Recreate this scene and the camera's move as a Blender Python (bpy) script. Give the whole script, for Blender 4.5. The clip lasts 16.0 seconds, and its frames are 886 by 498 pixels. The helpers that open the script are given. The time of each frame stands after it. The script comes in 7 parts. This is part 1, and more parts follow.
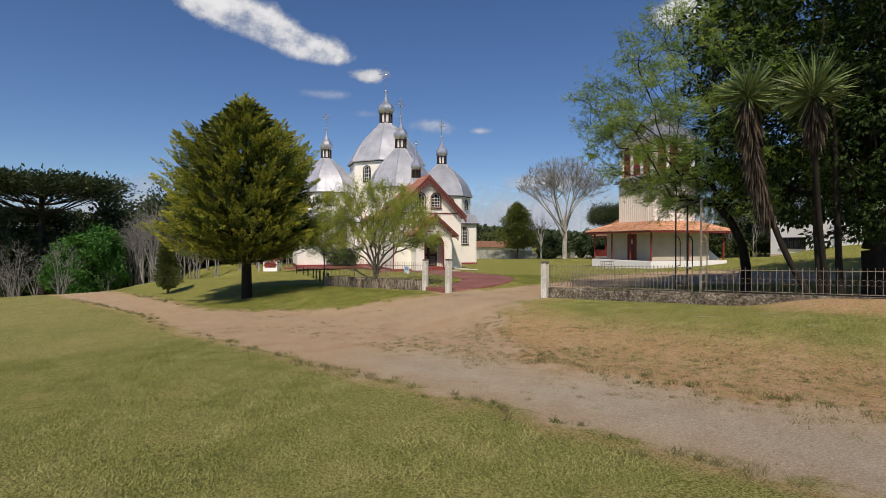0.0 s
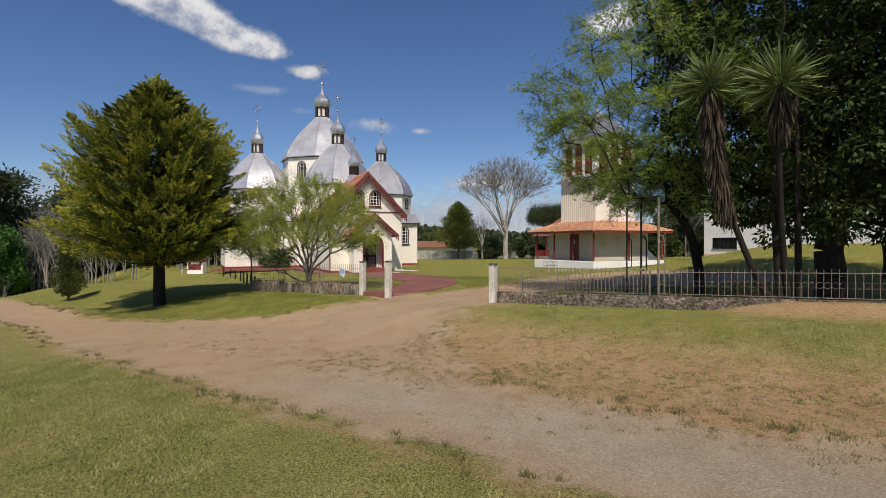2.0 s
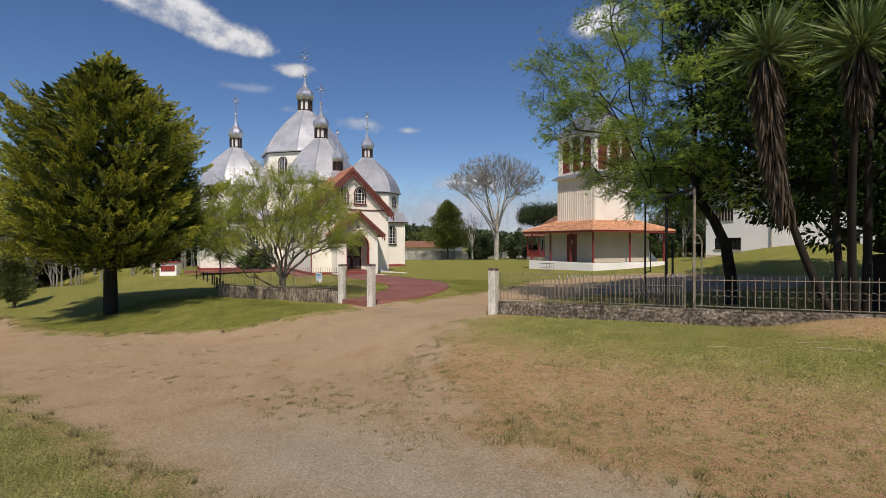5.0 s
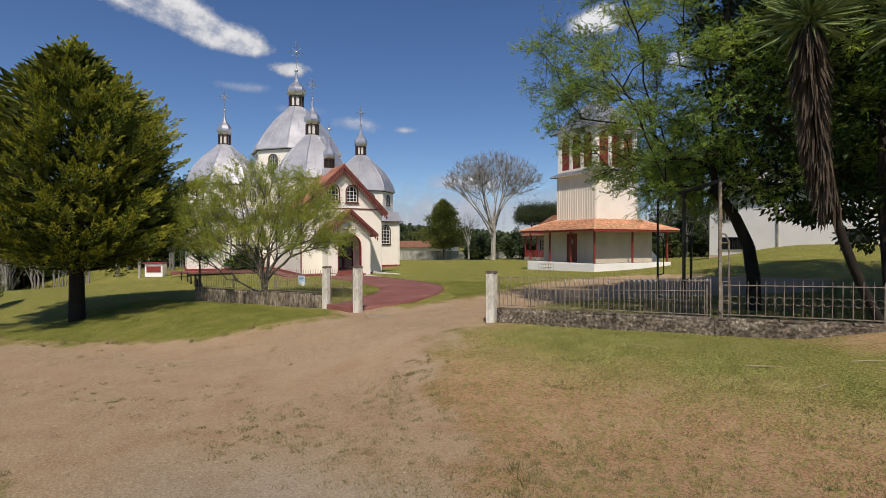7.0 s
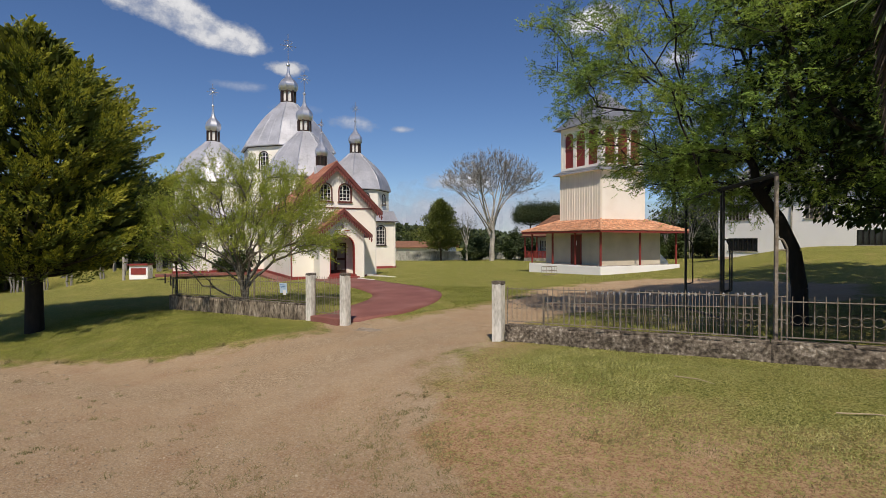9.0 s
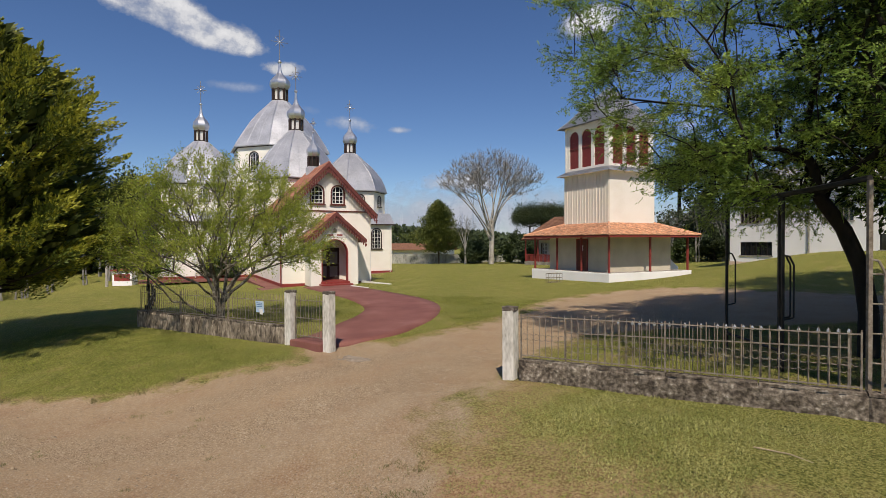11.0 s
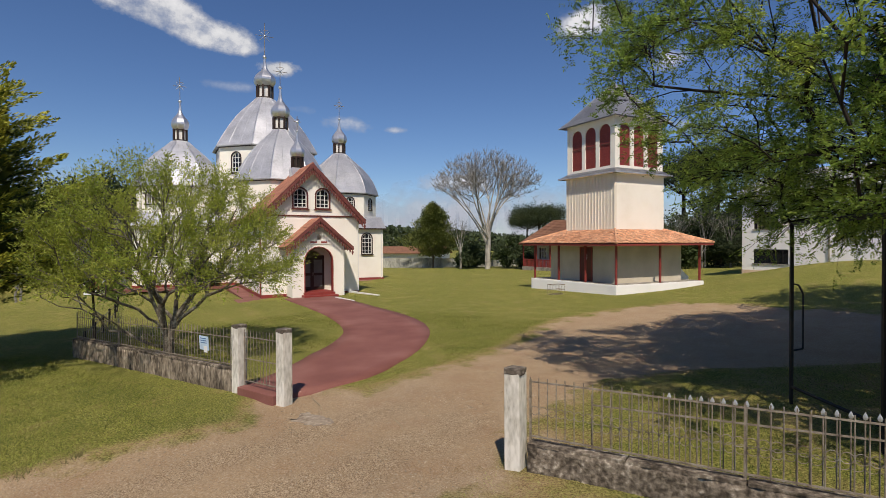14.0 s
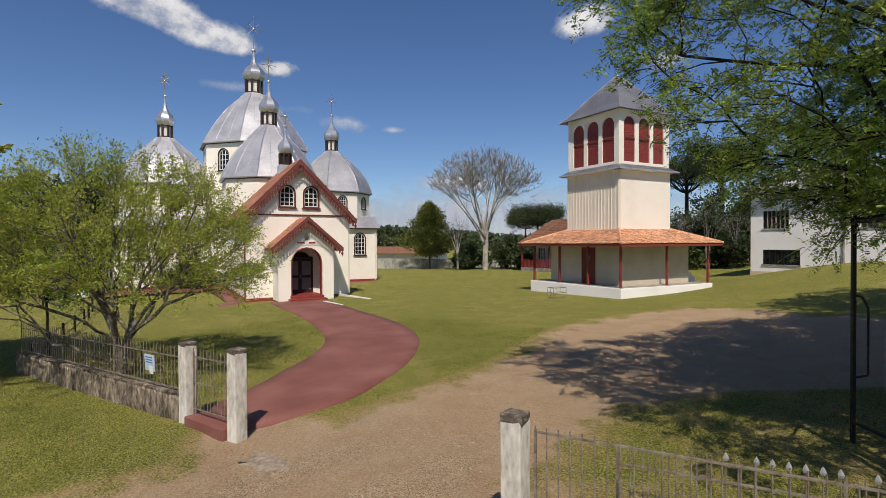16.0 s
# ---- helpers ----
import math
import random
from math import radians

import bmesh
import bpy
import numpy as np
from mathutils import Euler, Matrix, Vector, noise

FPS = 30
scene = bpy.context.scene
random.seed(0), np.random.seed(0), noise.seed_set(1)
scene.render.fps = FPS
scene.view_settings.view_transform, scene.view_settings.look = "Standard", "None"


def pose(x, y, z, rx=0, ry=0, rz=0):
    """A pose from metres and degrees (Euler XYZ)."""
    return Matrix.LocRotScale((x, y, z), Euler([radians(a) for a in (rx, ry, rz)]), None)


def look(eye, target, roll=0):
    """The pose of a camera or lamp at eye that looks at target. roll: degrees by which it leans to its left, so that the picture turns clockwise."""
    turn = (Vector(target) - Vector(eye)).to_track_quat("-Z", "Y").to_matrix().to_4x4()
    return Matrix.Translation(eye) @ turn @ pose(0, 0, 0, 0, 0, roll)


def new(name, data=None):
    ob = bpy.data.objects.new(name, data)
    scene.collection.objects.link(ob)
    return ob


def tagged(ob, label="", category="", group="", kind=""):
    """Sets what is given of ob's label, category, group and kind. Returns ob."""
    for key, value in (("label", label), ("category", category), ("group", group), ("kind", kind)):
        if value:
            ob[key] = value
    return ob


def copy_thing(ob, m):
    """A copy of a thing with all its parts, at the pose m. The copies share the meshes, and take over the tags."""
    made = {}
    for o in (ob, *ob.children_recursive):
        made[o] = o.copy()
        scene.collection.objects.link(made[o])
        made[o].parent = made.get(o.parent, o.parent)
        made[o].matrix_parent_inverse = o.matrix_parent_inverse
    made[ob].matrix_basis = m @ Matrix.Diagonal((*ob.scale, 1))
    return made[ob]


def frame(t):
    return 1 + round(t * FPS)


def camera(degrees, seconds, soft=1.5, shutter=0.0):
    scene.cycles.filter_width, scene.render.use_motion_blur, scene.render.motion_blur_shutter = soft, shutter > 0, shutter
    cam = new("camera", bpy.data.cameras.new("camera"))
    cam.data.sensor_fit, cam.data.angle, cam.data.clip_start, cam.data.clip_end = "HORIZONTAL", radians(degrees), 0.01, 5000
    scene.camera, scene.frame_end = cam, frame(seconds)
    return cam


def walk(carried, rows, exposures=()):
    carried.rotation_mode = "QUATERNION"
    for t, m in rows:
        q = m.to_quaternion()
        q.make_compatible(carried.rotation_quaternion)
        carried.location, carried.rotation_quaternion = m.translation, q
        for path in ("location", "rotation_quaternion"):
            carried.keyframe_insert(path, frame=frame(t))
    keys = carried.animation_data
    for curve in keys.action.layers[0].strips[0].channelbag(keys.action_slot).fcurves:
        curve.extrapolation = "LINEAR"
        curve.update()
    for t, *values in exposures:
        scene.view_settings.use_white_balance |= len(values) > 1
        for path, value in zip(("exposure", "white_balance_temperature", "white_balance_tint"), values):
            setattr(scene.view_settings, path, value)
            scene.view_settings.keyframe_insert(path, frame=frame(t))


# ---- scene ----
cam = camera(80.25, 16.0, soft=0.4)
PATH = [
    (0, (11.385, -16.534, 2.061), (9.970, -15.121, 2.038), -0.09),
    (0.5, (11.063, -16.199, 2.063), (9.713, -14.724, 2.041), -0.03),
    (1, (10.742, -15.864, 2.065), (9.447, -14.340, 2.042), 0.06),
    (1.5, (10.420, -15.529, 2.067), (9.155, -13.979, 2.044), 0.03),
    (2, (10.098, -15.194, 2.069), (8.852, -13.629, 2.046), -0.11),
    (4, (8.803, -13.791, 2.103), (7.587, -12.203, 2.080), -0.08),
    (7, (7.416, -11.757, 2.112), (6.217, -10.157, 2.087), -0.10),
    (8, (6.861, -11.045, 2.075), (5.667, -9.441, 2.054), -0.02),
    (9, (6.194, -10.195, 2.246), (5.004, -8.588, 2.219), -0.09),
    (11.5, (4.620, -8.132, 2.657), (3.439, -6.517, 2.632), -0.18),
    (12.5, (4.097, -7.340, 2.899), (2.922, -5.722, 2.873), -0.08),
    (13.5, (3.681, -6.562, 3.032), (2.508, -4.942, 3.007), -0.15),
    (14.5, (3.271, -5.811, 3.056), (2.101, -4.189, 3.032), -0.21),
    (16, (2.633, -4.630, 3.093), (1.467, -3.005, 3.068), -0.24),
]
walk(cam, [(t, look(e, a, r)) for t, e, a, r in PATH])

# ---- light ----
SUN = Vector((0.60 * math.cos(radians(52)), -0.80 * math.cos(radians(52)), math.sin(radians(52))))
sun = new("sun", bpy.data.lights.new("sun", "SUN"))
sun.data.energy, sun.data.angle, sun.data.color = 4.5, radians(0.5), (1.0, 0.872, 0.73)
sun.matrix_world = look((0, 0, 0), -SUN)
world = bpy.data.worlds.new("world")
scene.world = world
world.use_nodes = True
sky = world.node_tree.nodes.new("ShaderNodeTexSky")
sky.sky_type, sky.sun_disc = "NISHITA", False
sky.sun_elevation, sky.sun_rotation = radians(52), math.atan2(SUN.x, SUN.y)
sky.altitude, sky.air_density, sky.dust_density, sky.ozone_density = 1000, 1.0, 0.15, 4.0
world.node_tree.nodes["Background"].inputs[1].default_value = 0.089
tint = world.node_tree.nodes.new("ShaderNodeHueSaturation")
tint.inputs["Saturation"].default_value = 1.12
tint.inputs["Hue"].default_value = 0.508
world.node_tree.links.new(sky.outputs[0], tint.inputs["Color"])
world.node_tree.links.new(tint.outputs[0], world.node_tree.nodes["Background"].inputs[0])
scene.view_settings.exposure = 0.0

# ---- materials ----
def material(name, colors, scale=4.0, rough=0.7, metal=0.0, bump=0.15, fine=40.0, coords="Object", stretch=(1, 1, 1),
             detail=5.0, vary=0.0, spec=0.3, translucent=0.0, fine_mix=0.35, distance=0.02):
    """Two scales of noise mixed through a ramp of colours, with relief; vary: brightness change from piece to piece."""
    m = bpy.data.materials.new(name)
    m.use_nodes = True
    nt = m.node_tree
    bsdf = nt.nodes["Principled BSDF"]
    N = lambda kind: nt.nodes.new(kind)
    L = nt.links.new
    tc, mp = N("ShaderNodeTexCoord"), N("ShaderNodeMapping")
    L(tc.outputs[coords], mp.inputs[0])
    mp.inputs["Scale"].default_value = stretch
    n1, n2 = N("ShaderNodeTexNoise"), N("ShaderNodeTexNoise")
    for n, s in ((n1, scale), (n2, fine)):
        n.inputs["Scale"].default_value, n.inputs["Detail"].default_value = s, detail
        L(mp.outputs[0], n.inputs["Vector"])
    mix = N("ShaderNodeMix")
    mix.data_type = "FLOAT"
    mix.inputs[0].default_value = fine_mix
    L(n1.outputs[0], mix.inputs[2]), L(n2.outputs[0], mix.inputs[3])
    ramp = N("ShaderNodeValToRGB")
    el = ramp.color_ramp.elements
    while len(el) < len(colors):
        el.new(0.5)
    for i, c in enumerate(colors):
        el[i].position = 0.3 + 0.4 * i / max(1, len(colors) - 1)
        el[i].color = (*c, 1)
    L(mix.outputs[0], ramp.inputs[0])
    out = ramp.outputs[0]
    if vary:
        info, mr, hsv = N("ShaderNodeObjectInfo"), N("ShaderNodeMapRange"), N("ShaderNodeHueSaturation")
        geo, add = N("ShaderNodeNewGeometry"), N("ShaderNodeMath")
        add.operation = "ADD"
        L(info.outputs["Random"], add.inputs[0]), L(geo.outputs["Random Per Island"], add.inputs[1])
        mr.inputs[1].default_value, mr.inputs[2].default_value = 0.0, 2.0
        mr.inputs[3].default_value, mr.inputs[4].default_value = 1 - vary, 1 + vary
        L(add.outputs[0], mr.inputs[0]), L(mr.outputs[0], hsv.inputs["Value"]), L(out, hsv.inputs["Color"])
        out = hsv.outputs[0]
    L(out, bsdf.inputs["Base Color"])
    bsdf.inputs["Roughness"].default_value, bsdf.inputs["Metallic"].default_value = rough, metal
    bsdf.inputs["Specular IOR Level"].default_value = spec
    if bump:
        b = N("ShaderNodeBump")
        b.inputs["Strength"].default_value, b.inputs["Distance"].default_value = bump, distance
        L(mix.outputs[0], b.inputs["Height"]), L(b.outputs[0], bsdf.inputs["Normal"])
    if translucent:
        tr, ms = N("ShaderNodeBsdfTranslucent"), N("ShaderNodeMixShader")
        ms.inputs[0].default_value = translucent
        L(out, tr.inputs[0]), L(bsdf.outputs[0], ms.inputs[1]), L(tr.outputs[0], ms.inputs[2])
        L(ms.outputs[0], nt.nodes["Material Output"].inputs[0])
    return m


CREAM = material("cream_plaster", [(0.78, 0.74, 0.65), (0.85, 0.82, 0.745), (0.88, 0.86, 0.79)], 0.7, 0.75, bump=0.06, fine=25)
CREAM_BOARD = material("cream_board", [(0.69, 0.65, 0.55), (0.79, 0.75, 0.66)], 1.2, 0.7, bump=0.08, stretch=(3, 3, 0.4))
WHITE_WALL = material("white_plaster", [(0.78, 0.78, 0.77), (0.87, 0.87, 0.88), (0.90, 0.90, 0.91)], 0.5, 0.8, bump=0.06)
RED = material("red_paint", [(0.20, 0.035, 0.03), (0.27, 0.05, 0.042)], 3, 0.55, bump=0.08)
TRIM_RED = material("faded_red_trim", [(0.10, 0.030, 0.026), (0.15, 0.044, 0.038), (0.20, 0.070, 0.060)], 2.2, 0.65, bump=0.1)
RED_DARK = material("dark_red_wood", [(0.09, 0.025, 0.02), (0.14, 0.04, 0.03)], 3, 0.5, bump=0.1, stretch=(4, 4, 0.5))
RED_FLOOR = material("red_cement", [(0.145, 0.053, 0.044), (0.21, 0.085, 0.070), (0.28, 0.135, 0.115)], 0.7, 0.8, bump=0.1)
METAL = material("dull_zinc_sheet", [(0.35, 0.36, 0.38), (0.50, 0.51, 0.54), (0.62, 0.63, 0.65)], 0.8, 0.52, metal=0.75, bump=0.06, fine=7, vary=0.22)
METAL_BRIGHT = material("bright_zinc_sheet", [(0.48, 0.49, 0.51), (0.62, 0.63, 0.65), (0.74, 0.75, 0.77)], 3, 0.38, metal=0.85, bump=0.08)
DARK_FRAME = material("dark_brown_wood", [(0.025, 0.016, 0.013), (0.05, 0.03, 0.024)], 5, 0.5, bump=0.1)
TILE = material("clay_tile", [(0.36, 0.16, 0.085), (0.58, 0.31, 0.18), (0.72, 0.47, 0.31)], 3.5, 0.85, bump=0.25, vary=0.5)
TILE_OLD = material("weathered_clay_tile", [(0.10, 0.05, 0.035), (0.20, 0.10, 0.06), (0.28, 0.15, 0.09)], 3.0, 0.85, bump=0.2, vary=0.3)
SHINGLE = material("red_roof_tile", [(0.26, 0.10, 0.065), (0.38, 0.17, 0.11), (0.47, 0.24, 0.16)], 3.0, 0.75, bump=0.2, vary=0.22)
CONCRETE = material("old_concrete", [(0.05, 0.045, 0.04), (0.30, 0.28, 0.24), (0.55, 0.53, 0.47)], 2.2, 0.9, bump=0.4, fine=18, fine_mix=0.45)
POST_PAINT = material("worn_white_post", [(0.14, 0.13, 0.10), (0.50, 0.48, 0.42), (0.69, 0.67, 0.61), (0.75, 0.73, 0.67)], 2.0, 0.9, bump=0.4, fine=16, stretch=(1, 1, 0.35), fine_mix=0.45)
STONE_WALL = material("stained_rough_wall", [(0.018, 0.015, 0.011), (0.075, 0.06, 0.045), (0.205, 0.172, 0.133), (0.52, 0.47, 0.39)], 3.2, 0.95, bump=1.0, fine=15, fine_mix=0.62, distance=0.05)
PLASTER_WALL = material("damp_streaked_plaster", [(0.02, 0.017, 0.013), (0.09, 0.072, 0.054), (0.27, 0.225, 0.17), (0.52, 0.46, 0.37)], 2.6, 0.95, bump=0.8, fine=14, fine_mix=0.55, stretch=(1, 1, 0.3), distance=0.03)
IRON = material("grey_painted_iron", [(0.10, 0.075, 0.055), (0.24, 0.20, 0.155), (0.36, 0.33, 0.28)], 9, 0.6, metal=0.25, bump=0.1)
IRON_DARK = material("dark_iron", [(0.012, 0.012, 0.012), (0.035, 0.032, 0.03)], 6, 0.5, metal=0.4, bump=0.1)
SILVER = material("silver_paint", [(0.45, 0.45, 0.44), (0.6, 0.6, 0.58)], 8, 0.4, metal=0.6, bump=0.05)
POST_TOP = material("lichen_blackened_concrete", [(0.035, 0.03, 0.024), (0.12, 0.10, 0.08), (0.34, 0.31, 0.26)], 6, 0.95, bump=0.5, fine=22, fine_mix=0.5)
WHITE = material("white_paint", [(0.70, 0.69, 0.66), (0.80, 0.79, 0.77)], 5, 0.5, bump=0.05)
GLASS = material("dark_window_glass", [(0.010, 0.012, 0.014), (0.022, 0.025, 0.028)], 1, 0.06, bump=0.0, spec=0.6)
FROST = material("frosted_door_glass", [(0.12, 0.13, 0.13), (0.20, 0.21, 0.21)], 2, 0.35, bump=0.05)
DARK_IN = material("dark_interior", [(0.02, 0.016, 0.014), (0.035, 0.03, 0.026)], 1, 0.9, bump=0)
BARK = material("brown_bark", [(0.035, 0.027, 0.02), (0.09, 0.072, 0.055), (0.15, 0.13, 0.10)], 3, 0.95, bump=0.6, fine=16, stretch=(1, 1, 0.3))
BARK_DARK = material("dark_bark", [(0.012, 0.010, 0.008), (0.035, 0.028, 0.022)], 3, 0.95, bump=0.6, fine=16, stretch=(1, 1, 0.3))
BARK_LICHEN = material("lichen_bark", [(0.045, 0.036, 0.027), (0.13, 0.112, 0.087), (0.38, 0.37, 0.30)], 4, 0.95, bump=0.6, fine=14, fine_mix=0.5)
TWIG_GREY = material("grey_brown_twig", [(0.14, 0.135, 0.122), (0.24, 0.23, 0.21), (0.33, 0.32, 0.295)], 1.5, 0.9, bump=0)
BARK_PALE = material("pale_grey_bark", [(0.22, 0.20, 0.17), (0.40, 0.375, 0.33), (0.52, 0.50, 0.45)], 1.5, 0.9, bump=0.4, fine=12)
LEAF_WILLOW = material("young_willow_leaf", [(0.25, 0.34, 0.045), (0.39, 0.455, 0.07), (0.55, 0.57, 0.13)], 0.8, 0.55, bump=0, vary=0.55, translucent=0.45)
LEAF_ACACIA = material("feathery_leaf", [(0.14, 0.23, 0.045), (0.25, 0.36, 0.065), (0.52, 0.59, 0.10)], 0.5, 0.5, bump=0, vary=0.8, translucent=0.5)
LEAF_DARK = material("dark_glossy_leaf", [(0.017, 0.036, 0.008), (0.040, 0.070, 0.016), (0.085, 0.13, 0.032)], 0.5, 0.6, bump=0, spec=0.15, vary=0.5, translucent=0.06)
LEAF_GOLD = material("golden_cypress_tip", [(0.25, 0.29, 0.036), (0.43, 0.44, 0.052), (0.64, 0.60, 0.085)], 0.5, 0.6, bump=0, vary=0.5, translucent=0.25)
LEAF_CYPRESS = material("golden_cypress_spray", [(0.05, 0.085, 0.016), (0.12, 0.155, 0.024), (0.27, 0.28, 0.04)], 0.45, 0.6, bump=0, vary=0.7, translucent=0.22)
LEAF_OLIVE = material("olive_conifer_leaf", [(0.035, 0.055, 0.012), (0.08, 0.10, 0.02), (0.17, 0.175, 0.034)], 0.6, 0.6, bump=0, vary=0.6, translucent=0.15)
LEAF_BUSH = material("dark_green_leaf", [(0.018, 0.035, 0.010), (0.045, 0.07, 0.018), (0.085, 0.11, 0.03)], 0.6, 0.55, bump=0, vary=0.4, translucent=0.2)
LEAF_FOREST = material("forest_leaf", [(0.018, 0.032, 0.012), (0.040, 0.058, 0.022), (0.07, 0.085, 0.03)], 0.25, 0.7, bump=0, vary=0.45, translucent=0.1)
LEAF_FRESH = material("fresh_green_leaf", [(0.025, 0.085, 0.012), (0.05, 0.14, 0.02), (0.09, 0.20, 0.03)], 0.4, 0.55, bump=0, vary=0.35, translucent=0.25)
LEAF_YUCCA = material("yucca_blade", [(0.05, 0.085, 0.03), (0.12, 0.16, 0.055), (0.24, 0.27, 0.10)], 1.2, 0.42, bump=0, vary=0.35, translucent=0.1)
LEAF_DEAD = material("dry_leaf", [(0.03, 0.021, 0.014), (0.07, 0.052, 0.036), (0.15, 0.115, 0.085)], 2, 0.85, bump=0, vary=0.4)
GRASS_BLADE = material("grass_blade", [(0.145, 0.17, 0.042), (0.245, 0.25, 0.08), (0.37, 0.345, 0.155)], 1.4, 0.7, bump=0, vary=0.95, translucent=0.25)
GRASS_LUSH = material("lush_grass_blade", [(0.125, 0.160, 0.026), (0.23, 0.255, 0.050), (0.40, 0.385, 0.10)], 1.4, 0.7, bump=0, vary=0.95, translucent=0.25)
GRASS_DRY = material("dry_grass_blade", [(0.09, 0.10, 0.03), (0.19, 0.17, 0.07), (0.30, 0.25, 0.13)], 0.8, 0.8, bump=0, vary=0.4, translucent=0.2)
PEBBLE = material("pebble", [(0.29, 0.21, 0.13), (0.47, 0.37, 0.25), (0.62, 0.53, 0.40)], 3, 0.9, bump=0.2, vary=0.6)
STICK = material("dry_stick", [(0.30, 0.24, 0.15), (0.48, 0.40, 0.27)], 6, 0.9, bump=0.1)


def ground_material():
    """Lawn, bare earth and gravel, blended by the sheet's own masks with ragged, noisy borders."""
    m = bpy.data.materials.new("ground_cover")
    m.use_nodes = True
    nt = m.node_tree
    bsdf = nt.nodes["Principled BSDF"]
    N, L = (lambda kind: nt.nodes.new(kind)), nt.links.new
    tc = N("ShaderNodeTexCoord")

    def noise_tex(scale, detail=6.0, rough=0.6):
        n = N("ShaderNodeTexNoise")
        n.inputs["Scale"].default_value, n.inputs["Detail"].default_value, n.inputs["Roughness"].default_value = scale, detail, rough
        L(tc.outputs["Object"], n.inputs["Vector"])
        return n.outputs[0]

    def ramp(sock, stops):
        r = N("ShaderNodeValToRGB")
        el = r.color_ramp.elements
        while len(el) < len(stops):
            el.new(0.5)
        for e, (p, c) in zip(el, stops):
            e.position, e.color = p, (*c, 1)
        L(sock, r.inputs[0])
        return r.outputs[0]

    def mixc(fac, a, b):
        x = N("ShaderNodeMix")
        x.data_type = "RGBA"
        L(fac, x.inputs[0]), L(a, x.inputs[6]), L(b, x.inputs[7])
        return x.outputs[2]

    def calc(op, a, b):
        x = N("ShaderNodeMath")
        x.operation = op
        for i, v in enumerate((a, b)):
            if isinstance(v, (int, float)):
                x.inputs[i].default_value = v
            else:
                L(v, x.inputs[i])
        return x.outputs[0]

    def smooth_on(sock, a, b):
        mr = N("ShaderNodeMapRange")
        mr.inputs[1].default_value, mr.inputs[2].default_value = a, b
        L(sock, mr.inputs[0])
        return mr.outputs[0]

    def mask(name, ragged, width=0.16):
        a = N("ShaderNodeAttribute")
        a.attribute_name = name
        v = calc("ADD", a.outputs["Fac"], calc("MULTIPLY", calc("SUBTRACT", ragged, 0.5), 1.5))
        mr = N("ShaderNodeMapRange")
        mr.inputs[1].default_value, mr.inputs[2].default_value = 0.5 - width, 0.5 + width
        L(v, mr.inputs[0])
        return mr.outputs[0]

    cell = N("ShaderNodeTexVoronoi")
    cell.inputs["Scale"].default_value = 70.0
    L(tc.outputs["Object"], cell.inputs["Vector"])
    pebble = N("ShaderNodeSeparateColor")
    L(cell.outputs["Color"], pebble.inputs[0])
    big, mid, small, tiny, clump = noise_tex(0.16), noise_tex(1.1), noise_tex(9.0, 8.0, 0.72), noise_tex(75.0, 3.0), noise_tex(30.0, 5.0, 0.75)
    lawn = mixc(calc("MULTIPLY", tiny, 1.5), ramp(calc("ADD", calc("MULTIPLY", big, 0.55), calc("MULTIPLY", mid, 0.45)),
                [(0.37, (0.13, 0.155, 0.034)), (0.49, (0.22, 0.22, 0.062)), (0.60, (0.36, 0.30, 0.12))]),
                ramp(clump, [(0.39, (0.035, 0.042, 0.011)), (0.49, (0.19, 0.195, 0.05)), (0.60, (0.46, 0.41, 0.17))]))
    lush = N("ShaderNodeHueSaturation")
    lush.inputs["Value"].default_value, lush.inputs["Hue"].default_value, lush.inputs["Saturation"].default_value = 0.92, 0.510, 1.10
    L(lawn, lush.inputs["Color"])
    lawn = mixc(mask("lush", mid, 0.3), lawn, lush.outputs[0])
    earth = mixc(calc("MULTIPLY", tiny, 1.1), ramp(mid, [(0.33, (0.36, 0.205, 0.112)), (0.48, (0.43, 0.295, 0.172)), (0.66, (0.49, 0.36, 0.225))]),
                 ramp(clump, [(0.38, (0.22, 0.15, 0.09)), (0.50, (0.42, 0.30, 0.18)), (0.63, (0.60, 0.465, 0.295))]))
    grey = mixc(calc("MULTIPLY", tiny, 1.1), ramp(mid, [(0.36, (0.34, 0.285, 0.205)), (0.52, (0.43, 0.37, 0.28)), (0.66, (0.51, 0.455, 0.36))]),
                ramp(clump, [(0.38, (0.22, 0.175, 0.12)), (0.62, (0.57, 0.49, 0.375))]))
    soil = mixc(calc("MULTIPLY", tiny, 1.2), ramp(mid, [(0.36, (0.42, 0.205, 0.11)), (0.54, (0.48, 0.295, 0.172)), (0.70, (0.53, 0.38, 0.245))]),
                ramp(clump, [(0.39, (0.12, 0.075, 0.04)), (0.48, (0.42, 0.265, 0.155)), (0.62, (0.62, 0.45, 0.29))]))
    road = mixc(mask("grey", big, 0.35), earth, grey)
    road = mixc(calc("MULTIPLY", smooth_on(pebble.outputs[0], 0.5, 0.8), 0.5), road, ramp(pebble.outputs[1], [(0.0, (0.20, 0.155, 0.105)), (0.55, (0.43, 0.35, 0.25)), (1.0, (0.70, 0.62, 0.50))]))
    coarse = ramp(pebble.outputs[2], [(0.0, (0.12, 0.08, 0.048)), (0.45, (0.37, 0.268, 0.165)), (0.8, (0.56, 0.435, 0.285)), (1.0, (0.68, 0.565, 0.41))])
    road = mixc(calc("MULTIPLY", mask("gravel", mid, 0.30), 0.7), road, coarse)
